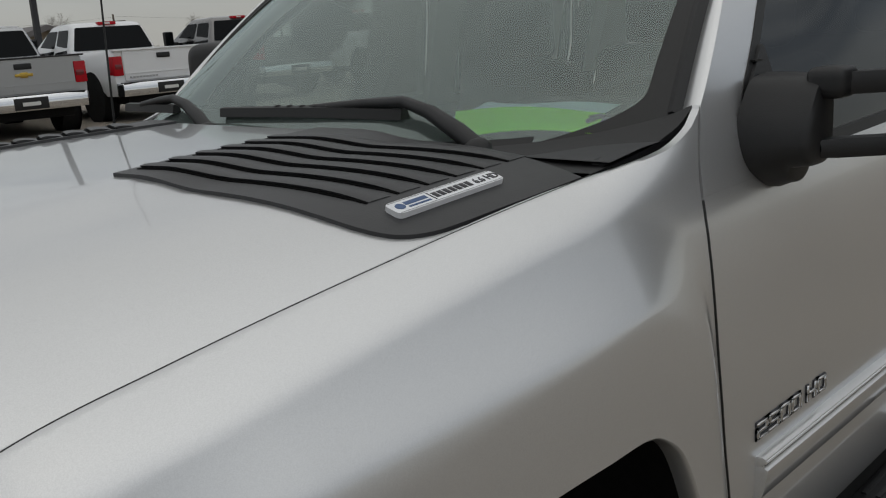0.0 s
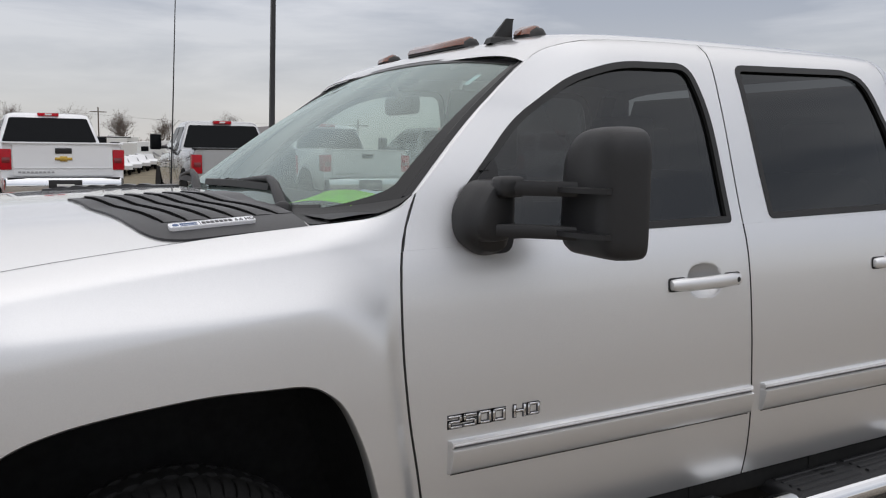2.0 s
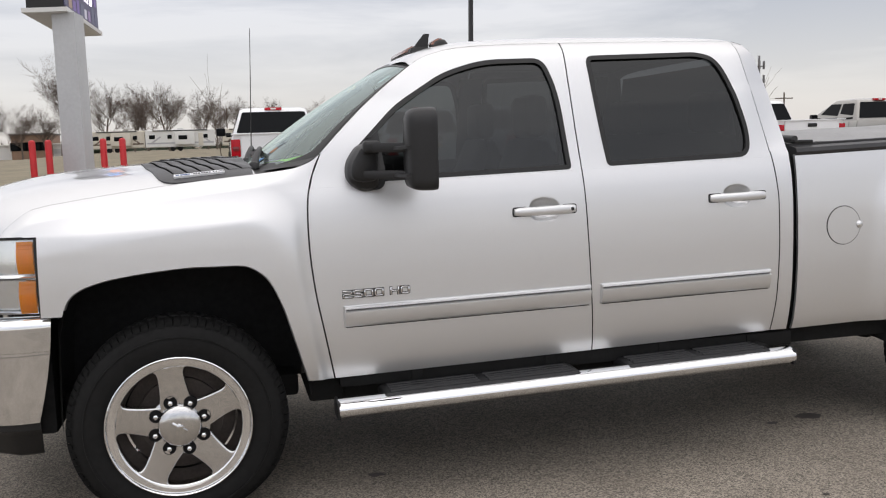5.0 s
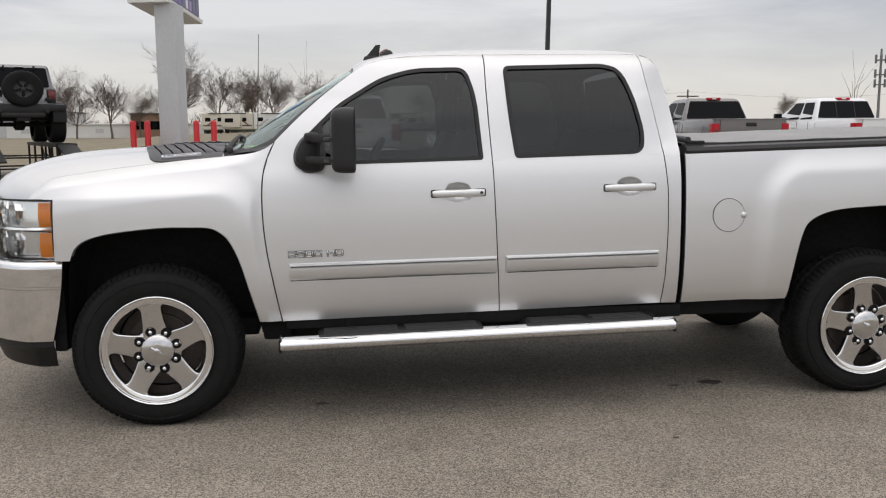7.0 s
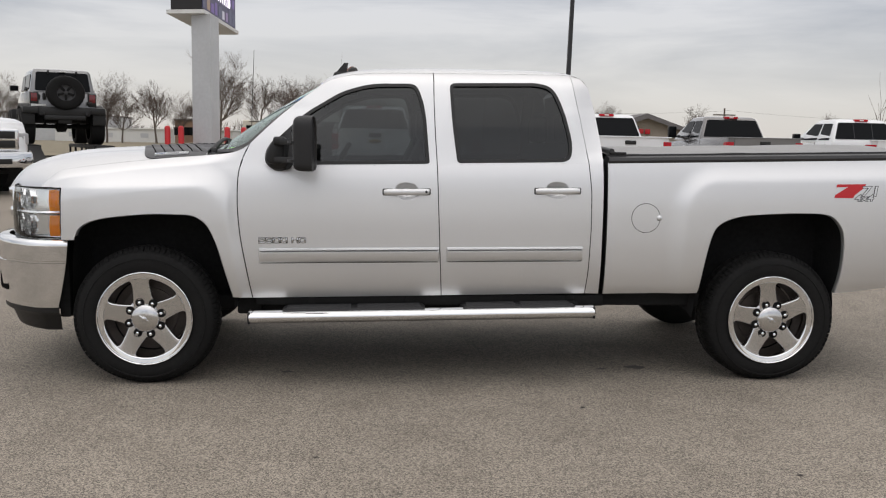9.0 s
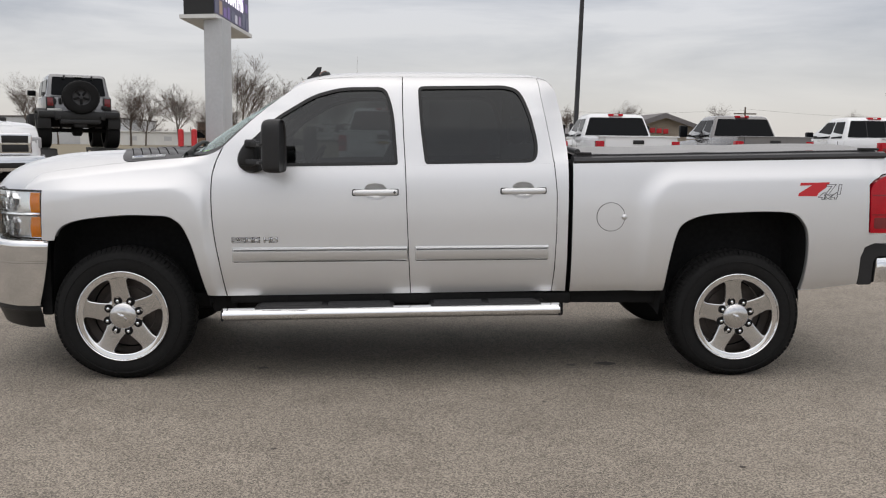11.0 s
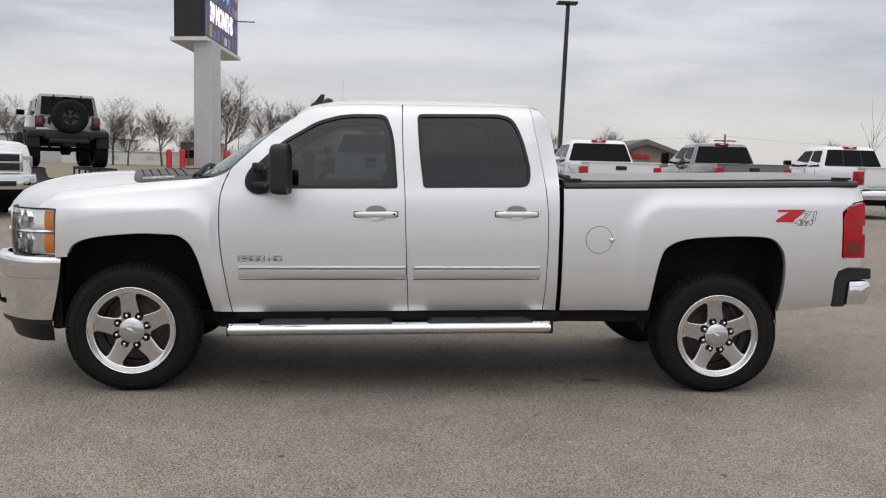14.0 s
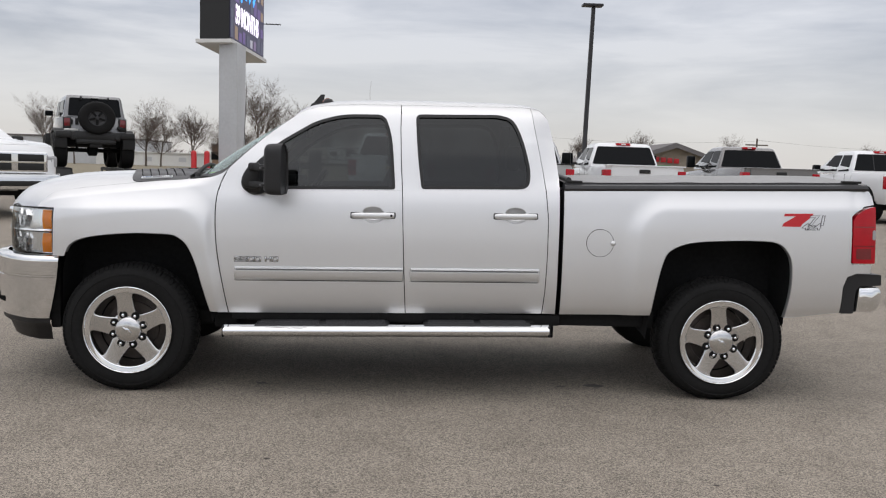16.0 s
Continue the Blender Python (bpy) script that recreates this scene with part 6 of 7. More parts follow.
def pickup(place, coat, label, turn=0, chrome=True, front=False, tall=0.0, tow=False, gate=None, emblem=False, slider=False):
    t = thing("pickup_truck", label, "pickup truck", "pickups parked in a row" if not front else "", "", (place[0], place[1], lot_rise(place[1])), turn)
    h = tall
    W = 1.0
    # bed and cab lower body with a pinched waist and shoulder
    def shell(y, top, w):
        pts = [(-w + 0.07, 0.52 + h), (w - 0.07, 0.52 + h), (w - 0.015, 0.62 + h), (w, 0.85 + h), (w - 0.005, 1.08 + h), (w - 0.035, top - 0.06), (w - 0.07, top), (-w + 0.07, top), (-w + 0.035, top - 0.06), (-w + 0.005, 1.08 + h), (-w, 0.85 + h), (-w + 0.015, 0.62 + h)]
        return [(x, y, z) for x, z in pts]
    part("bed", loft([shell(0.20, 1.36 + h, W - 0.02), shell(0.24, 1.37 + h, W), shell(2.14, 1.35 + h, W)]), coat, t)
    cabl = part("cab", loft([shell(2.17, 1.33 + h, W), shell(4.1, 1.28 + h, W), shell(4.3, 1.26 + h, W)]), coat, t)
    up_ = 0.20 if front else 0.0
    part("hood", loft([shell(4.3, 1.26 + h + up_, W), shell(4.6, 1.25 + h + up_, W), shell(5.3, 1.20 + h + up_, W - 0.01), shell(5.6, 1.14 + h + up_, W - 0.05), shell(5.72, 1.08 + h + up_ * 0.7, W - 0.10), shell(5.78, 0.95 + h, W - 0.2)]), coat, t)
    def gh(z, wx, y0, y1, r=0.12):
        return [(p[0], p[1], z) for p in rounded([(-wx, y0), (wx, y0), (wx, y1), (-wx, y1)], r, 4)]
    part("cab_top", loft([gh(1.31 + h, 0.93, 2.20, 4.42), gh(1.45 + h, 0.90, 2.24, 4.30), gh(1.84 + h, 0.765, 2.38, 3.62), gh(1.92 + h, 0.735, 2.46, 3.46), gh(1.955 + h, 0.66, 2.56, 3.3), gh(1.97 + h, 0.45, 2.75, 3.1)]), coat, cabl)
    ry = lambda z: 2.24 + (z - 1.45) / 0.39 * 0.14
    rw = lambda z: 0.90 - (z - 1.45) / 0.39 * 0.135
    z0, z1 = 1.40, 1.865
    win = face_panel([(-rw(z0) + 0.075, ry(z0), z0 + h), (rw(z0) - 0.075, ry(z0), z0 + h), (rw(z1) - 0.065, ry(z1), z1 + h), (-rw(z1) + 0.065, ry(z1), z1 + h)], M_DARKPANE, "rear_window", cabl, "dark rear window", 0.05, 0.010)
    for sx in (-0.27, 0.27) if slider else ():
        part("slider_frame", loft([[(sx + a, ry(z) + b, z + h) for a, b in ((-0.009, -0.004), (-0.007, -0.014), (0.007, -0.014), (0.009, -0.004))] for z in (z0 + 0.015, z1 - 0.015)]), M_GREYBLACK, win)
    sx = lambda z: 0.915 - (z - 1.40) / 0.38 * 0.15
    for s in (-1, 1):
        for ya, yb, yc, yd in ((2.40, 3.02, 3.00, 2.52), (3.10, 4.12, 3.52, 3.08)):
            face_panel([(s * sx(1.40), ya, 1.37 + h), (s * sx(1.40), yb, 1.36 + h), (s * sx(1.76), yc, 1.83 + h), (s * sx(1.76), yd, 1.83 + h)][::1], M_DARKPANE, "side_window", cabl, "", 0.06, 0.008, (s, 0, 0.4))
        part("handle", box((s * W - 0.012, 3.15, 1.12 + h), (s * W + 0.02, 3.37, 1.15 + h), 0.01), M_CHROME if chrome else coat, cabl)
        part("door_seam", box((s * (W + 0.002) - 0.004, 3.06, 0.6 + h), (s * (W + 0.002) + 0.002, 3.07, 1.3 + h)), M_SEAL, cabl)
        part("door_seam", box((s * (W + 0.002) - 0.004, 2.45, 0.9 + h), (s * (W + 0.002) + 0.002, 2.46, 1.3 + h)), M_SEAL, cabl)
        mw, mh_ = (0.24, 0.34) if tow else (0.22, 0.19)
        mo = part("door_mirror", box((s * 1.06 if s > 0 else -1.06 - mw, 3.78, 1.36 + h), (s * 1.06 + mw if s > 0 else -1.06, 3.90, 1.36 + h + mh_), 0.04, 3), M_BLACK, cabl)
        part("mirror_glass", box((s * (1.06 + mw / 2) - mw * 0.42, 3.772, 1.375 + h), (s * (1.06 + mw / 2) + mw * 0.42, 3.782, 1.345 + h + mh_), 0.01), M_DARKPANE, mo)
        part("mirror_arm", box((min(s * 0.93, s * 1.08), 3.82, 1.38 + h), (max(s * 0.93, s * 1.08), 3.87, 1.44 + h), 0.01), M_BLACK, mo)
        tl_ = part("tail_light", merge(box((s * 0.90 - 0.09, 0.175, 0.90 + h), (s * 0.90 + 0.085, 0.30, 1.255 + h), 0.02), box((s * 0.955 - 0.045, 0.185, 0.90 + h), (s * 0.955 + 0.055, 0.42, 1.255 + h), 0.02)), M_RED, t, "red tail light")
        part("light_bar", box((s * 0.90 - 0.07, 0.165, 1.02 + h), (s * 0.90 + 0.06, 0.19, 1.11 + h), 0.01), M_REDDARK, tl_)
        for cy in (1.25, 4.95):
            far_wheel(t, s * 0.985, cy, 0.40 + h * 0.2, 0.26, s)
            part("arch", lathe([(s * 0.70, 0.46), (s * 1.006, 0.46), (s * 1.012, 0.475), (s * 1.004, 0.50)], "x", 32, (0, cy, 0.50 + h), caps=True), M_LINER, t)
    tg = face_panel([(-0.80, 0.20, 0.80 + h), (0.80, 0.20, 0.80 + h), (0.80, 0.20, 1.36 + h), (-0.80, 0.20, 1.36 + h)], coat, "tailgate", t, "", 0.03, 0.03)
    part("tailgate_lip", box((-0.99, 0.14, 1.345 + h), (0.99, 0.28, 1.375 + h), 0.012), gate or coat, tg)
    part("tailgate_crease", box((-0.79, 0.158, 0.925 + h), (0.79, 0.172, 0.935 + h), 0.003), coat, tg)
    part("tailgate_handle", box((-0.135, 0.150, 1.18 + h), (0.135, 0.172, 1.275 + h), 0.015), M_SEAL, tg, "black tailgate handle")
    if emblem:
        part("emblem", merge(box((-0.14, 0.152, 1.065 + h), (0.14, 0.172, 1.115 + h), 0.008), box((-0.06, 0.150, 1.045 + h), (0.06, 0.172, 1.135 + h), 0.008)), M_GOLD, tg, "gold emblem")
    if not front:
        part("name_strip", merge(*[box((-0.72 + 0.065 * k, 0.160, 0.845 + h), (-0.675 + 0.065 * k, 0.172, 0.875 + h)) for k in range(9)]), M_DECALGREY, tg)
    part("third_light", box((-0.19, 2.40, 1.90 + h), (0.19, 2.54, 1.965 + h), 0.02), M_RED, cabl, "red centre stop light")
    part("cargo_light", box((-0.06, 2.39, 1.915 + h), (0.06, 2.41, 1.95 + h), 0.008), M_OFFWHITE, cabl, "clear cargo light")
    bp_ = part("rear_bumper", loft([[(x, y, z) for y, z in ((0.02 + o, 0.52 + h), (0.0 + o, 0.56 + h), (0.0 + o, 0.72 + h), (0.03 + o, 0.76 + h), (0.20, 0.76 + h), (0.20, 0.52 + h))] for x, o in ((-0.98, 0.16), (-0.92, 0.04), (-0.6, 0.0), (0.6, 0.0), (0.92, 0.04), (0.98, 0.16))]), M_CHROME if chrome else coat, t, "chrome rear bumper")
    part("plate_recess", box((-0.27, -0.008, 0.54 + h), (0.27, 0.05, 0.73 + h), 0.012), M_SEAL, bp_)
    part("plate_bar", box((-0.14, -0.016, 0.60 + h), (0.14, -0.004, 0.66 + h), 0.004), M_OFFWHITE, bp_)
    part("step_top", box((-0.9, 0.03, 0.755 + h), (0.9, 0.19, 0.772 + h), 0.006), M_BLACK, bp_)
    part("underbody", box((-0.75, 0.3, 0.36 + h), (0.75, 5.4, 0.58 + h), 0.03), M_CHASSIS, t)
    if front:
        gr = part("grille", box((-0.68, 5.70, 0.80 + h), (0.68, 5.84, 1.22 + h), 0.06, 4), M_CHROME, t, "chrome crosshair grille")
        for sx_ in (-1, 1):
            for z_ in (0.865, 1.035):
                part("grille_opening", box((sx_ * 0.325 - 0.265, 5.80, z_ - 0.01 + h), (sx_ * 0.325 + 0.265, 5.848, z_ + 0.135 + h), 0.02), M_SEAL, gr)
            part("headlight", box((sx_ * 0.80 - 0.12, 5.55, 0.92 + h), (sx_ * 0.80 + 0.12, 5.755, 1.14 + h), 0.04, 3), M_DECALGREY, t, "clear headlight")
        fbm = part("front_bumper", loft([[(x, y, z) for y, z in ((5.7, 0.46 + h), (5.92 - o, 0.50 + h), (5.95 - o, 0.66 + h), (5.90 - o, 0.78 + h), (5.7, 0.80 + h))] for x, o in ((-1.0, 0.2), (-0.9, 0.06), (-0.5, 0.0), (0.5, 0.0), (0.9, 0.06), (1.0, 0.2))]), M_CHROME, t, "chrome front bumper")
        part("bumper_slot", box((-0.45, 5.93, 0.56 + h), (0.45, 5.965, 0.66 + h), 0.02), M_SEAL, fbm)
        part("windscreen", loft([[(x, y, z) for x in np.linspace(-w, w, 8)] for w, y, z in ((0.86, 4.395, 1.36 + h), (0.80, 4.02, 1.60 + h), (0.70, 3.67, 1.77 + h))], closed=False), M_DARKPANE, t)
        part("hood_scoop", loft([[(x, y, z + h) for x, z in ((-0.5, 1.30), (-0.42, 1.30 + k), (0.42, 1.30 + k), (0.5, 1.30))] for y, k in ((4.5, 0.17), (5.1, 0.16), (5.5, 0.10), (5.6, 0.05))]), coat, t)
    return t


pickup((1.47, 14.65), M_WHITE, "white pickup truck with gold tailgate emblem seen from behind", tall=0.01, emblem=True)
pickup((4.64, 14.5), M_PEWTER, "silver-grey double-cab pickup truck seen from behind", turn=-4.5, tow=True, tall=-0.06, gate=M_BLACK, emblem=True)
pickup((7.53, 15.30), M_WHITE, "white crew-cab pickup truck with tow mirrors", tow=True, tall=-0.04)
pickup((11.39, 16.5), M_GRAPHITE, "dark grey pickup truck with tow mirrors", tow=True)
pickup((15.18, 16.5), M_WHITE, "white extended-cab pickup truck with chrome bumper", slider=True)
pickup((19.1, 16.5), M_TAN, "pale tan-grey pickup truck at the end of the row")
pickup((-10.20, 15.10), M_WHITE, "white pickup truck with a chrome crosshair grille facing the lot", turn=232, front=True, tall=0.0)

# ---- lifted off-road wagon on a steel ramp ----
def offroader(place, turn):
    gz = lot_rise(place[1])
    k = 1.0
    t = thing("off_road_wagon", "lifted silver off-road wagon with black hard trim parked on a ramp", "off-road car", place=(place[0], place[1], place[2]), turn=turn)
    body = part("body", loft([rect_ring(0.76, 0.88, 1.42, 0.0, 0.05), rect_ring(0.80, 0.86, 1.46, 0.06, 0.05), rect_ring(0.80, 0.86, 1.44, 2.3, 0.05), rect_ring(0.72, 0.90, 1.36, 3.6, 0.08)]), M_DARKSILVER, t)
    top = part("hard_top", loft([[(x, y, z) for x, y in rounded([(-w, y0), (w, y0), (w, y1), (-w, y1)], 0.09, 4)] for w, y0, y1, z in ((0.78, 0.02, 2.35, 1.44), (0.74, 0.07, 2.2, 1.70), (0.70, 0.12, 1.95, 1.98), (0.67, 0.18, 1.9, 2.05), (0.60, 0.26, 1.8, 2.07))]), M_DARKSILVER, t)
    face_panel([(-0.67, 0.025, 1.47), (0.67, 0.025, 1.47), (0.62, 0.128, 1.985), (-0.62, 0.128, 1.985)], M_DARKPANE, "rear_window", top, "dark rear window", 0.06, 0.012)
    for s in (-1, 1):
        part("window_hinge", box((s * 0.34 - 0.02, 0.02, 1.93), (s * 0.34 + 0.02, 0.12, 2.03), 0.01), M_SEAL, top)
        face_panel([(s * 0.765, 0.3, 1.50), (s * 0.765, 1.3, 1.50), (s * 0.715, 1.25, 1.92), (s * 0.715, 0.36, 1.92)], M_DARKPANE, "side_window", top, "", 0.08, 0.012, (s, 0, 0.15))
        face_panel([(s * 0.765, 1.4, 1.50), (s * 0.765, 2.2, 1.50), (s * 0.715, 1.95, 1.92), (s * 0.715, 1.4, 1.92)], M_DARKPANE, "side_window", top, "", 0.08, 0.012, (s, 0, 0.15))
        tl_ = part("tail_light", box((s * 0.70 - 0.10, -0.045, 1.06), (s * 0.70 + 0.10, 0.03, 1.42), 0.015), M_SEAL, t, "dark red tail light in a black surround")
        part("lens", box((s * 0.70 - 0.075, -0.055, 1.17), (s * 0.70 + 0.075, -0.03, 1.395), 0.012), M_REDDARK, tl_, "dark red lens")
        part("fender_flare", loft([[(s * x, y, z) for x, y, z in ((0.78, yy, zz), (1.0, yy, zz), (1.0, yy, zz - 0.07), (0.78, yy, zz - 0.05))] for yy, zz in ((0.0, 0.88), (0.16, 1.06), (0.42, 1.12), (0.74, 1.12), (1.0, 1.05), (1.2, 0.86))]), M_BLACK, t)
        mo = part("door_mirror", box((s * 0.95 - 0.11, 2.1, 1.52), (s * 0.95 + 0.11, 2.2, 1.68), 0.03), M_BLACK, t)
        part("mirror_glass", box((s * 0.95 - 0.085, 2.093, 1.54), (s * 0.95 + 0.085, 2.104, 1.66), 0.01), M_DARKPANE, mo)
        for cy in (0.55, 3.0):
            far_wheel(t, s * 1.03, cy, 0.49, 0.36, s, M_GREYBLACK)
            part("mud_flap", box((s * 0.86 - 0.16, cy - 0.62, 0.55), (s * 0.86 + 0.16, cy - 0.57, 1.0), 0.01), M_SEAL, t)
    sp = part("spare_wheel", lathe([(-0.10, 0.30), (-0.10, 0.42), (-0.13, 0.455), (-0.19, 0.47), (-0.32, 0.47), (-0.37, 0.45), (-0.39, 0.41), (-0.392, 0.30), (-0.38, 0.225)], "y", 48, (0.02, 0.02, 1.42), wave=lambda i, k: 0.975 if i % 2 and 2 <= k <= 5 else 1, caps=False), M_RUBBER, t, "spare tyre on a black alloy rim")
    part("spare_rim", lathe([(-0.382, 0.228), (-0.370, 0.215), (-0.33, 0.20), (-0.31, 0.13), (-0.345, 0.06), (-0.35, 0.0)], "y", 40, (0.02, 0.02, 1.42), caps=False), M_GREYBLACK, sp)
    for a in range(5):
        th = math.pi / 2 + a * 2 * math.pi / 5
        part("rim_spoke", turned(box((0.05, -0.362, -0.030), (0.21, -0.325, 0.030), 0.01), pose(0.02, 0.02, 1.42) @ Matrix.Rotation(th, 4, "Y")), M_CHASSIS, sp)
    part("tailgate_handle", box((-0.62, -0.03, 1.22), (-0.56, 0.01, 1.36), 0.01), M_SEAL, body)
    part("licence_bar", box((-0.78, -0.06, 1.04), (-0.42, -0.02, 1.10), 0.006), M_OFFWHITE, body)
    part("stop_light", box((-0.10, 0.04, 1.985), (0.10, 0.12, 2.02), 0.01), M_OFFWHITE, top)
    bmp = part("rear_bumper", merge(box((-0.62, -0.24, 0.78), (0.62, 0.04, 1.02), 0.04), box((-1.0, -0.20, 0.84), (1.0, 0.10, 1.03), 0.05), box((-0.5, -0.27, 0.68), (0.5, -0.06, 0.80), 0.03), box((-0.16, -0.20, 0.58), (0.16, -0.08, 0.72), 0.03)), M_SEAL, t, "black steel bumper")
    for hx_ in (-0.55, 0.49):
        part("tow_hook", box((hx_, -0.30, 0.80), (hx_ + 0.06, -0.2, 0.88), 0.01), M_SEAL, bmp)
    part("axle", merge(tube([(-0.95, 0.55, 0.50), (0.95, 0.55, 0.50)], 0.06), lathe([(-0.15, 0.05), (-0.1, 0.16), (0.1, 0.16), (0.15, 0.05)], "x", 16, (0.0, 0.55, 0.50)), box((-0.66, 0.2, 0.60), (0.66, 3.3, 0.88), 0.03)), M_CHASSIS, t)
    part("muffler", tube([(-0.45, 0.12, 0.70), (0.45, 0.12, 0.70)], 0.10, 12), M_CHASSIS, t)
    part("gate_hinge", box((-0.50, -0.05, 1.22), (-0.43, 0.01, 1.40), 0.01), M_SEAL, body)
    part("side_marker", box((0.55, -0.12, 1.12), (0.68, -0.04, 1.20), 0.01), M_SEAL, body)
    part("shock", merge(tube([(-0.42, 0.42, 0.5), (-0.36, 0.42, 0.9)], 0.035), tube([(0.42, 0.42, 0.5), (0.36, 0.42, 0.9)], 0.035)), M_CHASSIS, t)
    return t


JX, JY = -6.55, 18.70
JZ = 1.22
jp = offroader((JX, JY, JZ), 26)
jp.matrix_world = pose(JX, JY, JZ, 0, 0, 26) @ Matrix.Diagonal((1, 1, 0.93, 1))
ramp_ob = thing("display_ramp", "black welded steel display ramp on open frame legs", "ramp", place=(JX, JY, lot_rise(JY)), turn=26)
H0 = JZ - lot_rise(JY)
for s in (-1, 1):
    x0 = s * 0.88
    rp = part("track", merge(*[box((x0 - 0.22, -0.55 + 0.12 * k, H0 - 0.045), (x0 + 0.22, -0.47 + 0.12 * k, H0 - 0.01)) for k in range(36)]), M_STEEL, ramp_ob)
    for dx in (-0.22, 0.22):
        part("rail", box((x0 + dx - 0.025, -0.6, H0 - 0.10), (x0 + dx + 0.025, 3.8, H0 - 0.02)), M_STEEL, ramp_ob)
        for yy in (-0.55, 0.5, 1.6, 2.7, 3.7):
            part("leg", box((x0 + dx - 0.025, yy - 0.025, 0), (x0 + dx + 0.025, yy + 0.025, H0 - 0.05)), M_STEEL, ramp_ob)
        part("brace", merge(tube([(x0 + dx, -0.55, 0.05), (x0 + dx, 0.5, H0 - 0.1)], 0.02, 6), tube([(x0 + dx, 0.5, 0.05), (x0 + dx, 1.6, H0 - 0.1)], 0.02, 6)), M_STEEL, ramp_ob)
    part("approach", turned(box((x0 - 0.22, -1.5, -0.03), (x0 + 0.22, 0, 0.0)), pose(0, -0.55, H0 - 0.03, 14, 0, 0)), M_STEEL, ramp_ob)
for z in (0.25, H0 * 0.6):
    part("cross_bar", merge(box((-0.9, -0.56, z - 0.02), (0.9, -0.52, z + 0.02)), box((-0.9, 1.58, z - 0.02), (0.9, 1.62, z + 0.02))), M_STEEL, ramp_ob)

# ---- sign tower with an LED screen ----
sz0 = lot_rise(19)
sign = thing("sign_tower", "light grey pylon carrying an LED message screen", "sign", place=(0, 0, 0))
SL, SM, SR = Vector((-3.90, 19.22, 4.69)), Vector((-3.06, 18.98, 4.69)), Vector((-2.86, 23.5, 4.69))
SB = SL + (SR - SM)
u1, u2 = (SM - SL).normalized(), (SR - SM).normalized()
part("tray", loft([[p + o for p, o in zip((SL, SM, SR, SB), offs)] for offs in (
    [Vector((0, 0, -0.02))] * 4, [(-u1 - u2) * 0.10, (u1 - u2) * 0.10, (u1 + u2) * 0.10, (-u1 + u2) * 0.10], [(-u1 - u2) * 0.10 + Vector((0, 0, 0.10)), (u1 - u2) * 0.10 + Vector((0, 0, 0.10)), (u1 + u2) * 0.10 + Vector((0, 0, 0.10)), (-u1 + u2) * 0.10 + Vector((0, 0, 0.10))])]), M_OFFWHITE, sign, "white tray under the screen", smooth=False)
TOPZ = Vector((0, 0, 3.1))
part("cabinet", loft([[p + Vector((0, 0, 0.10)) for p in (SL, SM, SR, SB)], [p + TOPZ for p in (SL, SM, SR, SB)]]), M_SEAL, sign, "black sign cabinet", smooth=False)
nrm = u2.cross(Vector((0, 0, 1))).normalized()
if nrm.dot(Vector((1, -1, 0))) < 0:
    nrm = -nrm
SCR = Matrix.Translation(SM + nrm * 0.02 + Vector((0, 0, 0.16))) @ Matrix(((u2.x, 0, nrm.x, 0), (u2.y, 0, nrm.y, 0), (u2.z, 1, nrm.z, 0), (0, 0, 0, 1))) @ Matrix.Scale((SR - SM).length / 3.89, 4)
LW = 3.89
scr = part("screen", turned(box((0.03, 0, -0.01), (LW - 0.03, 3.1, 0.0)), SCR), glow("screen_dark", (0.05, 0.045, 0.12), 0.55), sign, "lit LED screen", smooth=False)
shades = [glow("screen_mauve", (0.30, 0.22, 0.42), 0.55), glow("screen_slate", (0.10, 0.11, 0.20), 0.5), glow("screen_tan", (0.42, 0.30, 0.22), 0.5), glow("screen_violet", (0.16, 0.10, 0.34), 0.6), glow("screen_pale", (0.55, 0.55, 0.68), 0.6)]
rs_ = random.Random(8)
for col in range(9):
    for row in range(7):
        side = abs(col - 4) > 2 or row == 0
        if not side and rs_.random() < 0.6:
            continue
        x_, y_ = 0.05 + 0.422 * col, 0.03 + 0.44 * row
        w_, h_ = rs_.uniform(0.2, 0.41), rs_.uniform(0.2, 0.43)
        part("picture_patch", turned(box((x_, y_, 0.001), (x_ + w_, y_ + h_, 0.004 + 0.0002 * col)), SCR), shades[rs_.choice((0, 1, 1, 2, 3, 3, 4) if side else (1, 1, 3))], scr, smooth=False)
lettering("screen_words", "39 MONTHS", 0.62, 0.004, glow("screen_white", (0.85, 0.82, 1.0), 1.4), SCR @ pose(0.52, 0.42, 0.008) @ Matrix.Diagonal((0.80, 1.0, 1, 1)), scr, "", 0.95, 0, 0.02)
lettering("screen_price", "$199", 1.05, 0.004, glow("screen_blue", (0.03, 0.32, 1.0), 1.5), SCR @ pose(0.85, 1.15, 0.008) @ Matrix.Diagonal((0.95, 1.1, 1, 1)), scr, "", 0.95, 0, 0.03)
part("screen_line", turned(box((0.9, 2.2, 0.004), (LW - 0.7, 2.62, 0.010)), SCR), glow("screen_orange", (0.9, 0.25, 0.05), 0.9), scr, smooth=False)
pc = (SL + SM + SR + SB) / 4
pil = [Vector((-3.37, 19.2, 0)), Vector((-2.83, 18.93, 0)), Vector((-2.735, 19.68, 0)), Vector((-3.275, 19.95, 0))]
part("pylon", loft([[(p.x, p.y, sz0) for p in pil], [(p.x, p.y, 4.68) for p in pil]]), M_PILLAR, sign, "light grey clad pylon", smooth=False)
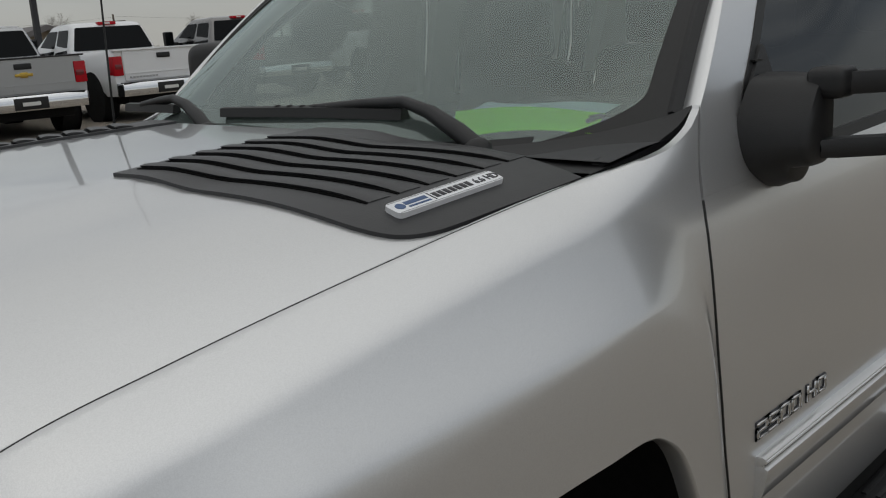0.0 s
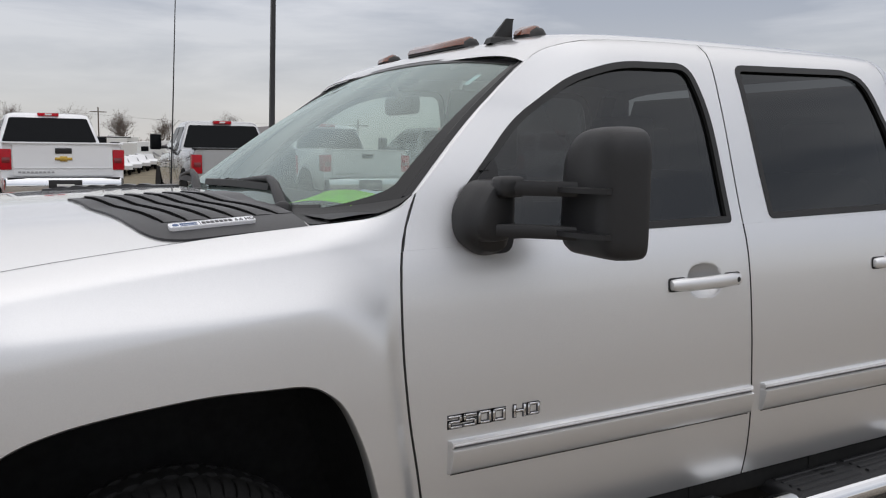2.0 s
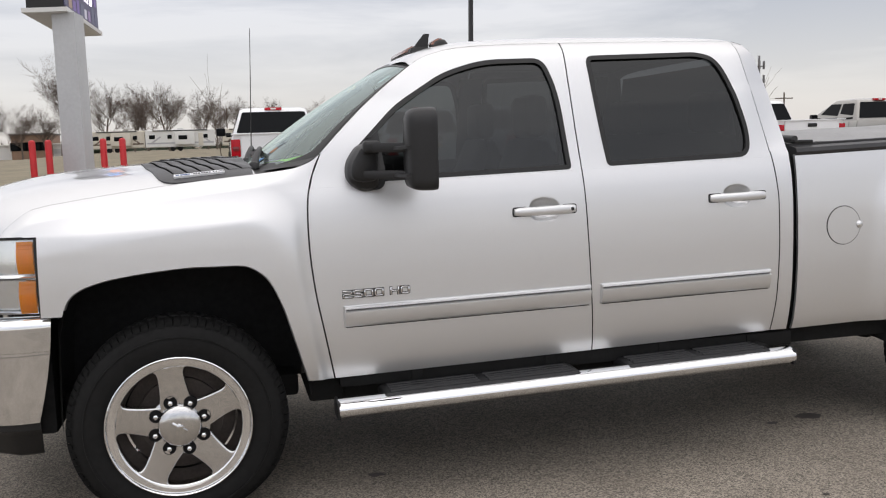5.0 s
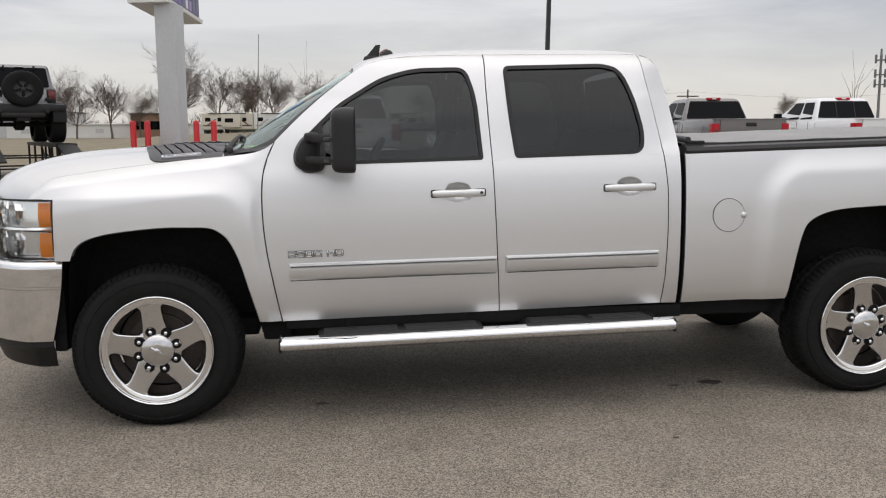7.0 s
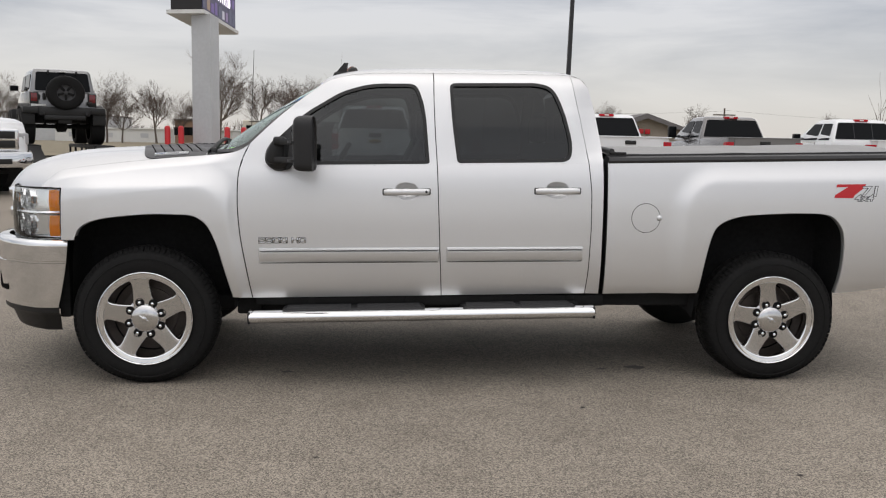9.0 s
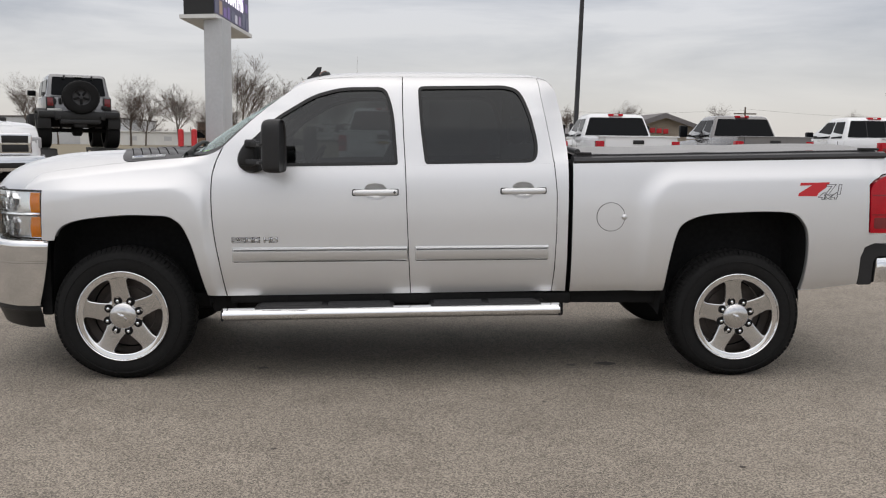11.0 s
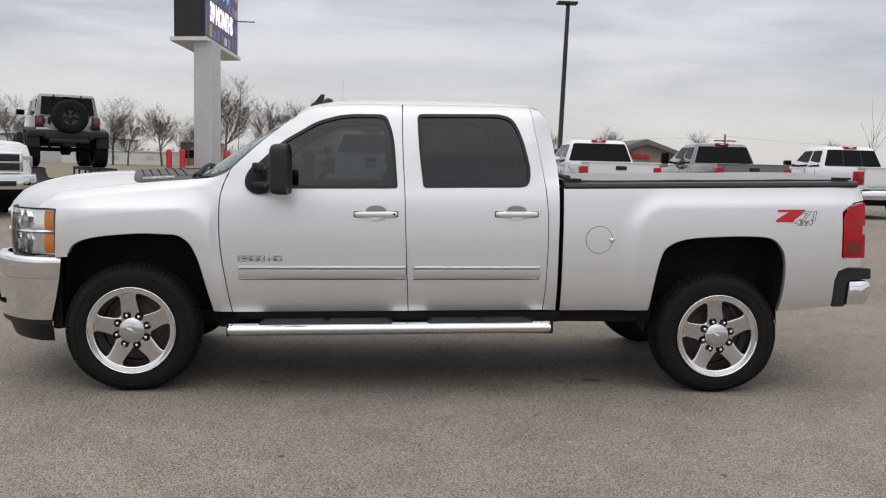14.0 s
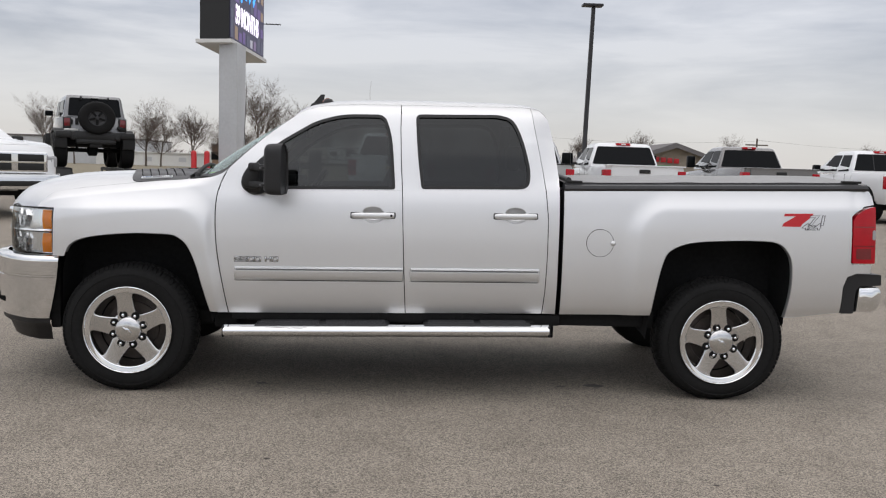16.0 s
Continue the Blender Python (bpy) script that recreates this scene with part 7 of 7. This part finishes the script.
part("sign_aerial", merge(tube([(SR.x, SR.y, 5.9), (SR.x + 0.55, SR.y, 5.9)], 0.015, 6), *[tube([(SR.x + 0.12 + 0.1 * k, SR.y - 0.15, 5.9), (SR.x + 0.12 + 0.1 * k, SR.y + 0.15, 5.9)], 0.01, 5) for k in range(5)]), M_STEEL, sign)


def bollard(x, y, h):
    z = lot_rise(y)
    b = thing("bollard", "red painted steel bollard beside the sign pylon", "bollard", "red bollards by the sign", place=(x, y, z))
    part("post", lathe([(0.0, 0.075), (h - 0.05, 0.075), (h - 0.02, 0.065), (h, 0.03), (h + 0.004, 0)], "z", 20), M_REDPAINT, b)
    return b


for x in (-3.95, -3.60, -2.40, -1.97):
    bollard(x, 18.8, 1.40)

# ---- lamp posts ----
def lamp_post(x, y, top, heads):
    z = lot_rise(y)
    p = thing("street_lamp", "dark bronze parking-lot lamp post with a flat head", "lamp post", "lamp posts in the lot", place=(x, y, z))
    part("base", lathe([(0, 0.28), (0.6, 0.28), (0.62, 0.2), (0.62, 0)], "z", 20), M_CONCRETE, p)
    part("pole", turned(loft([[(-r, -r, zz), (r, -r, zz), (r, r, zz), (-r, r, zz)] for r, zz in ((0.062, 0.6), (0.05, top - z))]), pose(0, 0, 0, 0, 1.3, 0)), M_POLE, p, smooth=False)
    part("head", turned(box((-0.30, -0.17, 0), (0.28, 0.17, 0.07), 0.02), pose((top - z) * 0.0227 - 0.02, 0, top - z)), M_POLE, p)
    part("camera_box", box((-0.14, -0.06, 1.38), (-0.04, 0.06, 1.70), 0.01), M_POLE, p)
    return p


lamp_post(6.91, 20.0, 6.20, 1)
lamp_post(29.6, 17.9, 6.2, 1)

# ---- trees ----
def bare_tree(name, seed, height, spread, depth, label, group, girth=0.022):
    rng = random.Random(seed)
    trunk, twigs = bmesh.new(), bmesh.new()

    def limb(bm, a, b, ra, rb, n):
        d = (b - a).normalized()
        u = d.orthogonal().normalized()
        w = d.cross(u)
        va = [bm.verts.new(a + (u * math.cos(2 * math.pi * k / n) + w * math.sin(2 * math.pi * k / n)) * ra) for k in range(n)]
        vb = [bm.verts.new(b + (u * math.cos(2 * math.pi * k / n) + w * math.sin(2 * math.pi * k / n)) * rb) for k in range(n)]
        for k in range(n):
            bm.faces.new((va[k], va[(k + 1) % n], vb[(k + 1) % n], vb[k]))

    def branch(p, d, length, r, level):
        n = 6 if level == 0 else (4 if level < 2 else 3)
        bm = trunk if level < 2 else twigs
        steps = 4 if level < 2 else 2
        q = p
        for k in range(steps):
            d = (d + Vector((rng.gauss(0, 1), rng.gauss(0, 1), rng.gauss(0, 0.6) + 0.45)) * (0.07 if level == 0 else 0.15)).normalized()
            q2 = q + d * length / steps
            limb(bm, q, q2, r * (1 - 0.55 * k / steps), r * (1 - 0.55 * (k + 1) / steps), n)
            if level < depth and (level > 0 or k >= 1):
                for _ in range(3):
                    side = Vector((rng.gauss(0, 1), rng.gauss(0, 1), rng.gauss(0.30, 0.30))).normalized()
                    nd = (d * (0.85 if level else 0.55) + side * spread).normalized()
                    branch(q2, nd, length * rng.uniform(0.46, 0.70), max(r * (1 - 0.55 * (k + 1) / steps) * 0.58, 0.009), level + 1)
            q = q2
    branch(Vector((0, 0, 0)), Vector((0, 0, 1)), height * 0.55, height * girth, 0)
    t = thing(name, label, "tree", group)
    part("trunk", trunk, M_BARK, t)
    part("crown", twigs, M_TWIG, t)
    return t


protos = [bare_tree("tree", 3 + k, 9.6, 0.72, 4, "leafless winter tree with a wide twiggy crown", "bare trees along the far field") for k in range(3)]
spots = [(-45.5, 160, 1.05), (-42.3, 158, 0.85), (-36.8, 160, 1.08), (-24.0, 150, 1.35), (-18.5, 160, 1.1), (-30.5, 175, 0.9), (-66, 165, 1.1), (-62, 170, 0.9), (-7, 140, 1.0), (-13, 150, 0.85), (0, 150, 0.75), (9, 150, 0.8),
         (-1.5, 160, 0.9), (18, 150, 0.75), (27, 160, 0.8), (-28, 140, 0.7), (35, 165, 0.7), (45, 160, 0.8), (75, 190, 0.8), (110, 200, 0.8), (5, 165, 0.9), (-12, 165, 1.0)]
rt = random.Random(5)
for k, (x, y, s) in enumerate(spots):
    m = pose(x, y, lot_rise(y, x), 0, 0, rt.uniform(0, 360)) @ Matrix.Scale(s, 4)
    if k < 3:
        protos[k].matrix_world = m
    else:
        ob = copy_thing(protos[k % 3], m)
        ob.matrix_world = m
sap = bare_tree("sapling", 21, 7.3, 0.34, 1, "thin leafless sapling at the lot edge", "saplings", 0.0055)
sap.matrix_world = pose(0.55, 40.0, lot_rise(40), 0, -7, 20) @ Matrix.Diagonal((0.75, 0.75, 1.0, 1))
s2 = copy_thing(sap, pose(20.9, 28, lot_rise(28)))
s2.matrix_world = pose(20.7, 27.1, lot_rise(27.1), 0, 0, 120) @ Matrix.Diagonal((0.72, 0.72, 0.62, 1))

# far woods: a belt of twiggy clumps
bm = bmesh.new()
rw_ = random.Random(11)
for k in range(13000):
    x = rw_.uniform(-260, 330)
    y = rw_.uniform(215, 250)
    top = 5.2 + 2.2 * noise.noise(Vector((x * 0.045, 3.1, 0))) + 1.3 * noise.noise(Vector((x * 0.2, 8.2, 0)))
    top *= (1 - 0.5 * smooth01(40, 90, x)) * rw_.uniform(0.72, 1.0)
    z0_ = rw_.uniform(0, max(top - 1.2, 0.4))
    d = Vector((rw_.gauss(0, 0.5), rw_.gauss(0, 0.5), 1)).normalized() * rw_.uniform(0.9, 2.4)
    w_ = rw_.uniform(0.03, 0.09)
    p = Vector((x, y, z0_ + lot_rise(y, x)))
    q = p + d
    q.z = min(q.z, max(top, 1.2) + lot_rise(y, x))
    a, b, c, e = (bm.verts.new(v) for v in (p + Vector((-w_, 0, 0)), p + Vector((w_, 0, 0)), q + Vector((w_ * 0.4, 0.1, 0)), q + Vector((-w_ * 0.4, 0.1, 0))))
    bm.faces.new((a, b, c, e))
tagged(part("far_woods", bm, M_TWIG, None, "brown leafless woods along the horizon", False), "brown leafless woods along the horizon", "woods", kind="stuff")
bm = bmesh.new()
for k in range(420):
    x = rw_.uniform(-90, 200)
    hgt = 2.2 + 1.6 * noise.noise(Vector((x * 0.08, 0.5, 0)))
    c = Vector((x, rw_.uniform(206, 214), max(hgt, 0.8) * rw_.uniform(0.2, 0.6)))
    r_ = rw_.uniform(0.8, 1.8)
    vs2 = []
    for i in range(6):
        for j in range(3):
            th, ph = 2 * math.pi * i / 6, (j - 1) * 0.8
            rr_ = r_ * rw_.uniform(0.6, 1.15)
            vs2.append(bm.verts.new(c + Vector((rr_ * math.cos(th) * math.cos(ph), rr_ * math.sin(th) * math.cos(ph), rr_ * 0.8 * math.sin(ph)))))
    for i in range(6):
        for j in range(2):
            bm.faces.new((vs2[i * 3 + j], vs2[((i + 1) % 6) * 3 + j], vs2[((i + 1) % 6) * 3 + j + 1], vs2[i * 3 + j + 1]))
tagged(part("hedge", bm, M_EVERGREEN, None, "", False), "dark scrub hedge at the field edge", "hedge", kind="stuff")


# ---- far field: travel trailers, buildings, poles ----
def trailer(x, y, length, wall, stripe, turn, label):
    z = lot_rise(y)
    t = thing("travel_trailer", label, "travel trailer", "travel trailers across the field", place=(x, y, lot_rise(y, x)), turn=turn)
    part("body", loft([[(xx, yy, zz) for yy, zz in rounded([(-1.2, 0.55), (1.2, 0.55), (1.2, 3.0), (-1.2, 3.0)], 0.18, 4)] for xx in (-length / 2, -length / 2 + 0.05, length / 2 - 0.5, length / 2)]), wall, t, smooth=False)
    for k, xx in enumerate(np.linspace(-length / 2 + 0.9, length / 2 - 1.2, 4)):
        part("window", box((xx - 0.4, -1.225, 1.75), (xx + 0.4 - 0.2 * (k % 2), -1.19, 2.3), 0.02), M_DARKPANE, t)
    part("slide_out", box((-0.8, -1.75, 0.9), (1.9, -1.2, 2.75), 0.05), wall, t)
    part("slide_window", box((-0.3, -1.775, 1.6), (0.9, -1.74, 2.2), 0.02), M_DARKPANE, t)
    part("stripe", merge(box((-length / 2 + 0.2, -1.222, 1.05), (length / 2 - 0.2, -1.195, 1.25)), turned(box((-0.8, -1.222, -0.1), (0.8, -1.195, 0.1)), pose(-length / 2 + 1.4, 0, 1.6, 0, -35, 0)), turned(box((-0.8, -1.222, -0.09), (0.8, -1.195, 0.09)), pose(length / 2 - 1.4, 0, 1.7, 0, 35, 0))), stripe, t)
    part("door", box((length / 2 - 2.3, -1.226, 0.7), (length / 2 - 1.65, -1.19, 2.5), 0.02), M_CREAM, t)
    part("awning", tube([(-length / 2 + 1, -1.28, 2.9), (length / 2 - 1, -1.28, 2.9)], 0.07, 8), M_SEAL, t)
    part("air_unit", box((-0.4, -0.4, 3.0), (0.5, 0.4, 3.28), 0.06), M_OFFWHITE, t)
    for xx in (-0.5, 0.5):
        part("wheel", lathe([(-1.15, 0.0), (-1.15, 0.36), (-0.95, 0.38), (-0.9, 0)], "y", 18, (xx - 0.6, 0, 0.38)), M_RUBBER, t)
    return t


M_BROWNSTRIPE = mat("brown_swirl_decal", (0.12, 0.085, 0.06), 0.5)
for k, (x, y, ln, wall) in enumerate(((-13.5, 131, 7.5, M_CREAM), (-5.0, 130, 9.5, M_OFFWHITE), (5.3, 131, 9.0, M_CREAM), (20.6, 130, 7.0, M_OFFWHITE), (13.5, 136, 6.5, M_CREAM))):
    trailer(x, y, ln, wall, M_BROWNSTRIPE if k % 2 == 0 else M_DECALGREY, (-4, 3, 2, -3, 5, 0)[k], "cream travel trailer with brown swirl stripes" if wall is M_CREAM else "white travel trailer with slide-out room")
# white utility trailers in a row
for k in range(8):
    x, y = 16.6 + 1.05 * k, 88 + 2.0 * k
    t = thing("white_trailer", "white enclosed trailer parked in a row", "trailer", "white trailers in a row", place=(x, y, lot_rise(y, x) + 0.05), turn=6)
    part("body", loft([[(xx, yy, zz) for xx, zz in rounded([(-1.15, 0.6), (1.15, 0.6), (1.15, 2.35), (-1.15, 2.35)], 0.15, 3)] for yy in (-2.8, 2.4, 2.9)]), M_OFFWHITE, t, smooth=False)
    part("window", box((-0.8, -2.83, 1.5), (-0.1, -2.79, 1.95), 0.02), M_DARKPANE, t)
    part("swoosh", turned(box((-0.5, -2.83, -0.08), (0.5, -2.79, 0.08)), pose(0.7, 0, 1.15, 0, 30, 0)), M_DECALGREY, t)
    for s in (-1, 1):
        part("wheel", lathe([(s * 1.0, 0.0), (s * 1.0, 0.33), (s * 0.8, 0.34), (s * 0.78, 0)], "x", 14, (0, -0.4, 0.34)), M_RUBBER, t)


def gable_house(name, place, w, d, hw, hr, wall, roofm, label, turn=0, category="building"):
    b = thing(name, label, category, place=place, turn=turn)
    part("wall", loft([[(x, y, z) for x, z in ((-w / 2, 0), (w / 2, 0), (w / 2, hw), (0, hr), (-w / 2, hw))] for y in (0, d)]), wall, b, smooth=False)
    for s in (-1, 1):
        part("roof", loft([[(s * (w / 2 + 0.5), y, hw - (hr - hw) / (w / 2) * 0.5 + 0.05), (0, y, hr + 0.05), (0, y, hr + 0.25), (s * (w / 2 + 0.5), y, hw - (hr - hw) / (w / 2) * 0.5 + 0.2)] for y in (-0.6, d + 0.6)]), roofm, b, smooth=False)
    return b


shop = gable_house("shop_building", (20.25, 55, lot_rise(55) + 0.12), 6.7, 22, 2.85, 3.95, M_SIDING, M_ROOFGREY, "low tan shop building with a shallow grey gable roof")
part("fascia", loft([[(x, y, z) for x, z in ((-3.85, 2.62), (0, 3.86), (3.85, 2.62), (3.85, 2.84), (0, 4.12), (-3.85, 2.84))] for y in (-0.66, -0.58)]), M_ROOFGREY, shop, smooth=False)
sg = part("sign_board", box((-2.6, -0.10, 2.35), (0.1, -0.02, 2.7), 0.02), M_SIDING, shop)
part("sign_bar", merge(*[box((-2.3 + 0.46 * k, -0.16, 2.95 - 0.03 * k), (-1.95 + 0.46 * k, -0.08, 3.28 - 0.03 * k), 0.02) for k in range(6)]), M_DECALRED, shop, "red sign letters")
part("sign_strip", box((-2.3, -0.14, 2.52), (-0.2, -0.08, 2.66), 0.02), mat("green_sign", (0.1, 0.3, 0.12), 0.6), shop)
part("canopy", box((-3.6, -1.8, 1.95), (3.6, 0.0, 2.2), 0.03), M_ROOFGREY, shop)
for x in (-2.4, 0.2, 2.4):
    part("window", box((x - 0.7, -0.03, 0.8), (x + 0.7, 0.02, 1.85), 0.02), M_DARKPANE, shop)
for nm, x, y, w, d, h, wl_, lab in (("warehouse", -72, 190, 26, 40, 5.6, M_PILLAR, "long grey-green metal warehouse on the horizon"), ("white_shed", -45, 185, 36, 20, 2.6, M_OFFWHITE, "long low white shed across the field"), ("brick_building", -34.5, 180, 6.5, 14, 4.6, M_BRICKFAR, "brown brick building beyond the bare trees")):
    b = thing(nm, lab, "building", place=(x, y, 0))
    part("wall", box((-w / 2, 0, -0.2), (w / 2, d, h), 0.05, 1), wl_, b, smooth=False)
    part("roof", box((-w / 2 - 0.3, -0.3, h), (w / 2 + 0.3, d + 0.3, h + 0.3), 0.05, 1), M_ROOFGREY if nm != "white_shed" else M_OFFWHITE, b, smooth=False)
    for k in range(5):
        part("window", box((-w / 2 + w * (k + 0.5) / 5 - 0.8, -0.05, h * 0.35), (-w / 2 + w * (k + 0.5) / 5 + 0.8, 0.02, h * 0.7)), M_DARKPANE if nm == "brick_building" else M_PILLAR, b)


def utility_pole(x, y, top):
    p = thing("utility_pole", "wooden utility pole with a crossarm", "pole", "utility poles", place=(x, y, lot_rise(y, x)))
    part("post", lathe([(0, 0.12), (top, 0.08), (top, 0)], "z", 10), M_BARK, p)
    part("crossarm", box((-1.1, -0.06, top - 0.7), (1.1, 0.06, top - 0.58)), M_BARK, p)
    return p


for x, y, h in ((36, 80, 5.2), (19, 130, 7.0), (2.0, 170, 8.0), (62, 85, 5.4)):
    utility_pole(x, y, h)
wire = [(36 + 26 * k / 12, 80 + 5 * k / 12, 5.0 - 0.5 * math.sin(math.pi * k / 12)) for k in range(13)]
tagged(part("power_line", tube(wire, 0.008, 4), M_SEAL), "thin overhead power line between poles", "wire")
wire = [(10 + 26 * k / 12, 78 + 2 * k / 12, 4.9 - 0.5 * math.sin(math.pi * k / 12)) for k in range(13)]
tagged(part("power_line", tube(wire, 0.008, 4), M_SEAL), "thin overhead power line between poles", "wire")


def small_car(place, coat, label, turn=90):
    c = thing("car", label, "car", place=place, turn=turn)
    prof = [(-2.2, 0.45), (-2.25, 0.75), (-1.9, 0.95), (-1.45, 1.0), (-0.8, 1.42), (0.6, 1.45), (1.35, 0.98), (2.0, 0.85), (2.25, 0.65), (2.2, 0.4)]
    part("body", loft([[(s, y, z if z < 1.0 else 1.0 + (z - 1.0) * k) for y, z in prof] for s, k in ((-0.86, 0.0), (-0.84, 0.1), (-0.66, 1.0), (0.66, 1.0), (0.84, 0.1), (0.86, 0.0))]), coat, c)
    for s in (-1, 1):
        face_panel([(s * 0.80, -1.1, 1.05), (s * 0.80, 0.95, 1.05), (s * 0.69, 0.55, 1.36), (s * 0.69, -0.75, 1.36)], M_DARKPANE, "side_window", c, "", 0.08, 0.02, (s, 0, 0.3))
        for cy in (-1.35, 1.35):
            far_wheel(c, s * 0.86, cy, 0.32, 0.2, s)
    return c


small_car((-4.2, 33.0, lot_rise(33)), M_GRAPHITE, "dark grey car on the lower road", 88)
small_car((48, 95, lot_rise(95, 48)), M_WHITE, "white parked car far across the lot", 80)
for k in range(7):
    y = 70 + 3.0 * k
    small_car((9.8 + 1.3 * k, y, lot_rise(y, 10)), M_WHITE, "white parked car in a far row", 0)

# ---- small marks on the asphalt ----
def stain(x, y, r, seed):
    rs = random.Random(seed)
    bm = bmesh.new()
    n = 18
    bm.faces.new([bm.verts.new((x + r * 1.5 * math.cos(2 * math.pi * i / n) * rs.uniform(0.7, 1.1), y + r * math.sin(2 * math.pi * i / n) * rs.uniform(0.7, 1.1), lot_rise(y) + 0.002)) for i in range(n)])
    tagged(part("oil_stain", bm, M_OIL), "dark oil stain on the asphalt", "stain", kind="structure")


for k, (x, y, r) in enumerate(((3.12, 0.34, 0.05), (2.88, 0.30, 0.025), (0.83, 0.245, 0.028), (2.55, -0.55, 0.012), (1.1, -1.3, 0.012), (3.3, -1.6, 0.012))):
    stain(x, y, r, k)

# mobile phone mast far off
M_MAST = mat("weathered_mast_steel", (0.20, 0.20, 0.205), 0.6, 0.3, 0.15)
def phone_mast(x, y, top):
    m = thing("phone_mast", "slim grey phone mast with three rings of antennas", "mast", place=(x, y, lot_rise(y, x)))
    part("pole", tube([(0, 0, -1), (0, 0, top * 0.5), (0, 0, top)], 0.26, 10, [1.25, 1.0, 0.8]), M_MAST, m)
    for z in (top - 1.5, top - 4.5, top - 6.5):
        part("antenna_ring", tube([(1.05 * math.cos(a), 1.05 * math.sin(a), z - 0.8) for a in np.linspace(0, 2 * math.pi, 13)], 0.09, 6), M_MAST, m)
        part("antenna_arm", merge(box((-1.05, -0.08, z - 0.9), (1.05, 0.08, z - 0.72)), box((-0.08, -1.3, z - 0.9), (0.08, 1.3, z - 0.72))), M_MAST, m)
        for k in range(6):
            a = k * math.pi / 3
            part("antenna", box((1.1 * math.cos(a) - 0.16, 1.1 * math.sin(a) - 0.16, z - 1.4), (1.1 * math.cos(a) + 0.16, 1.1 * math.sin(a) + 0.16, z + 0.3), 0.04), M_MAST, m)


phone_mast(115.0, 170.0, 17.4 - lot_rise(170.0, 115.0))
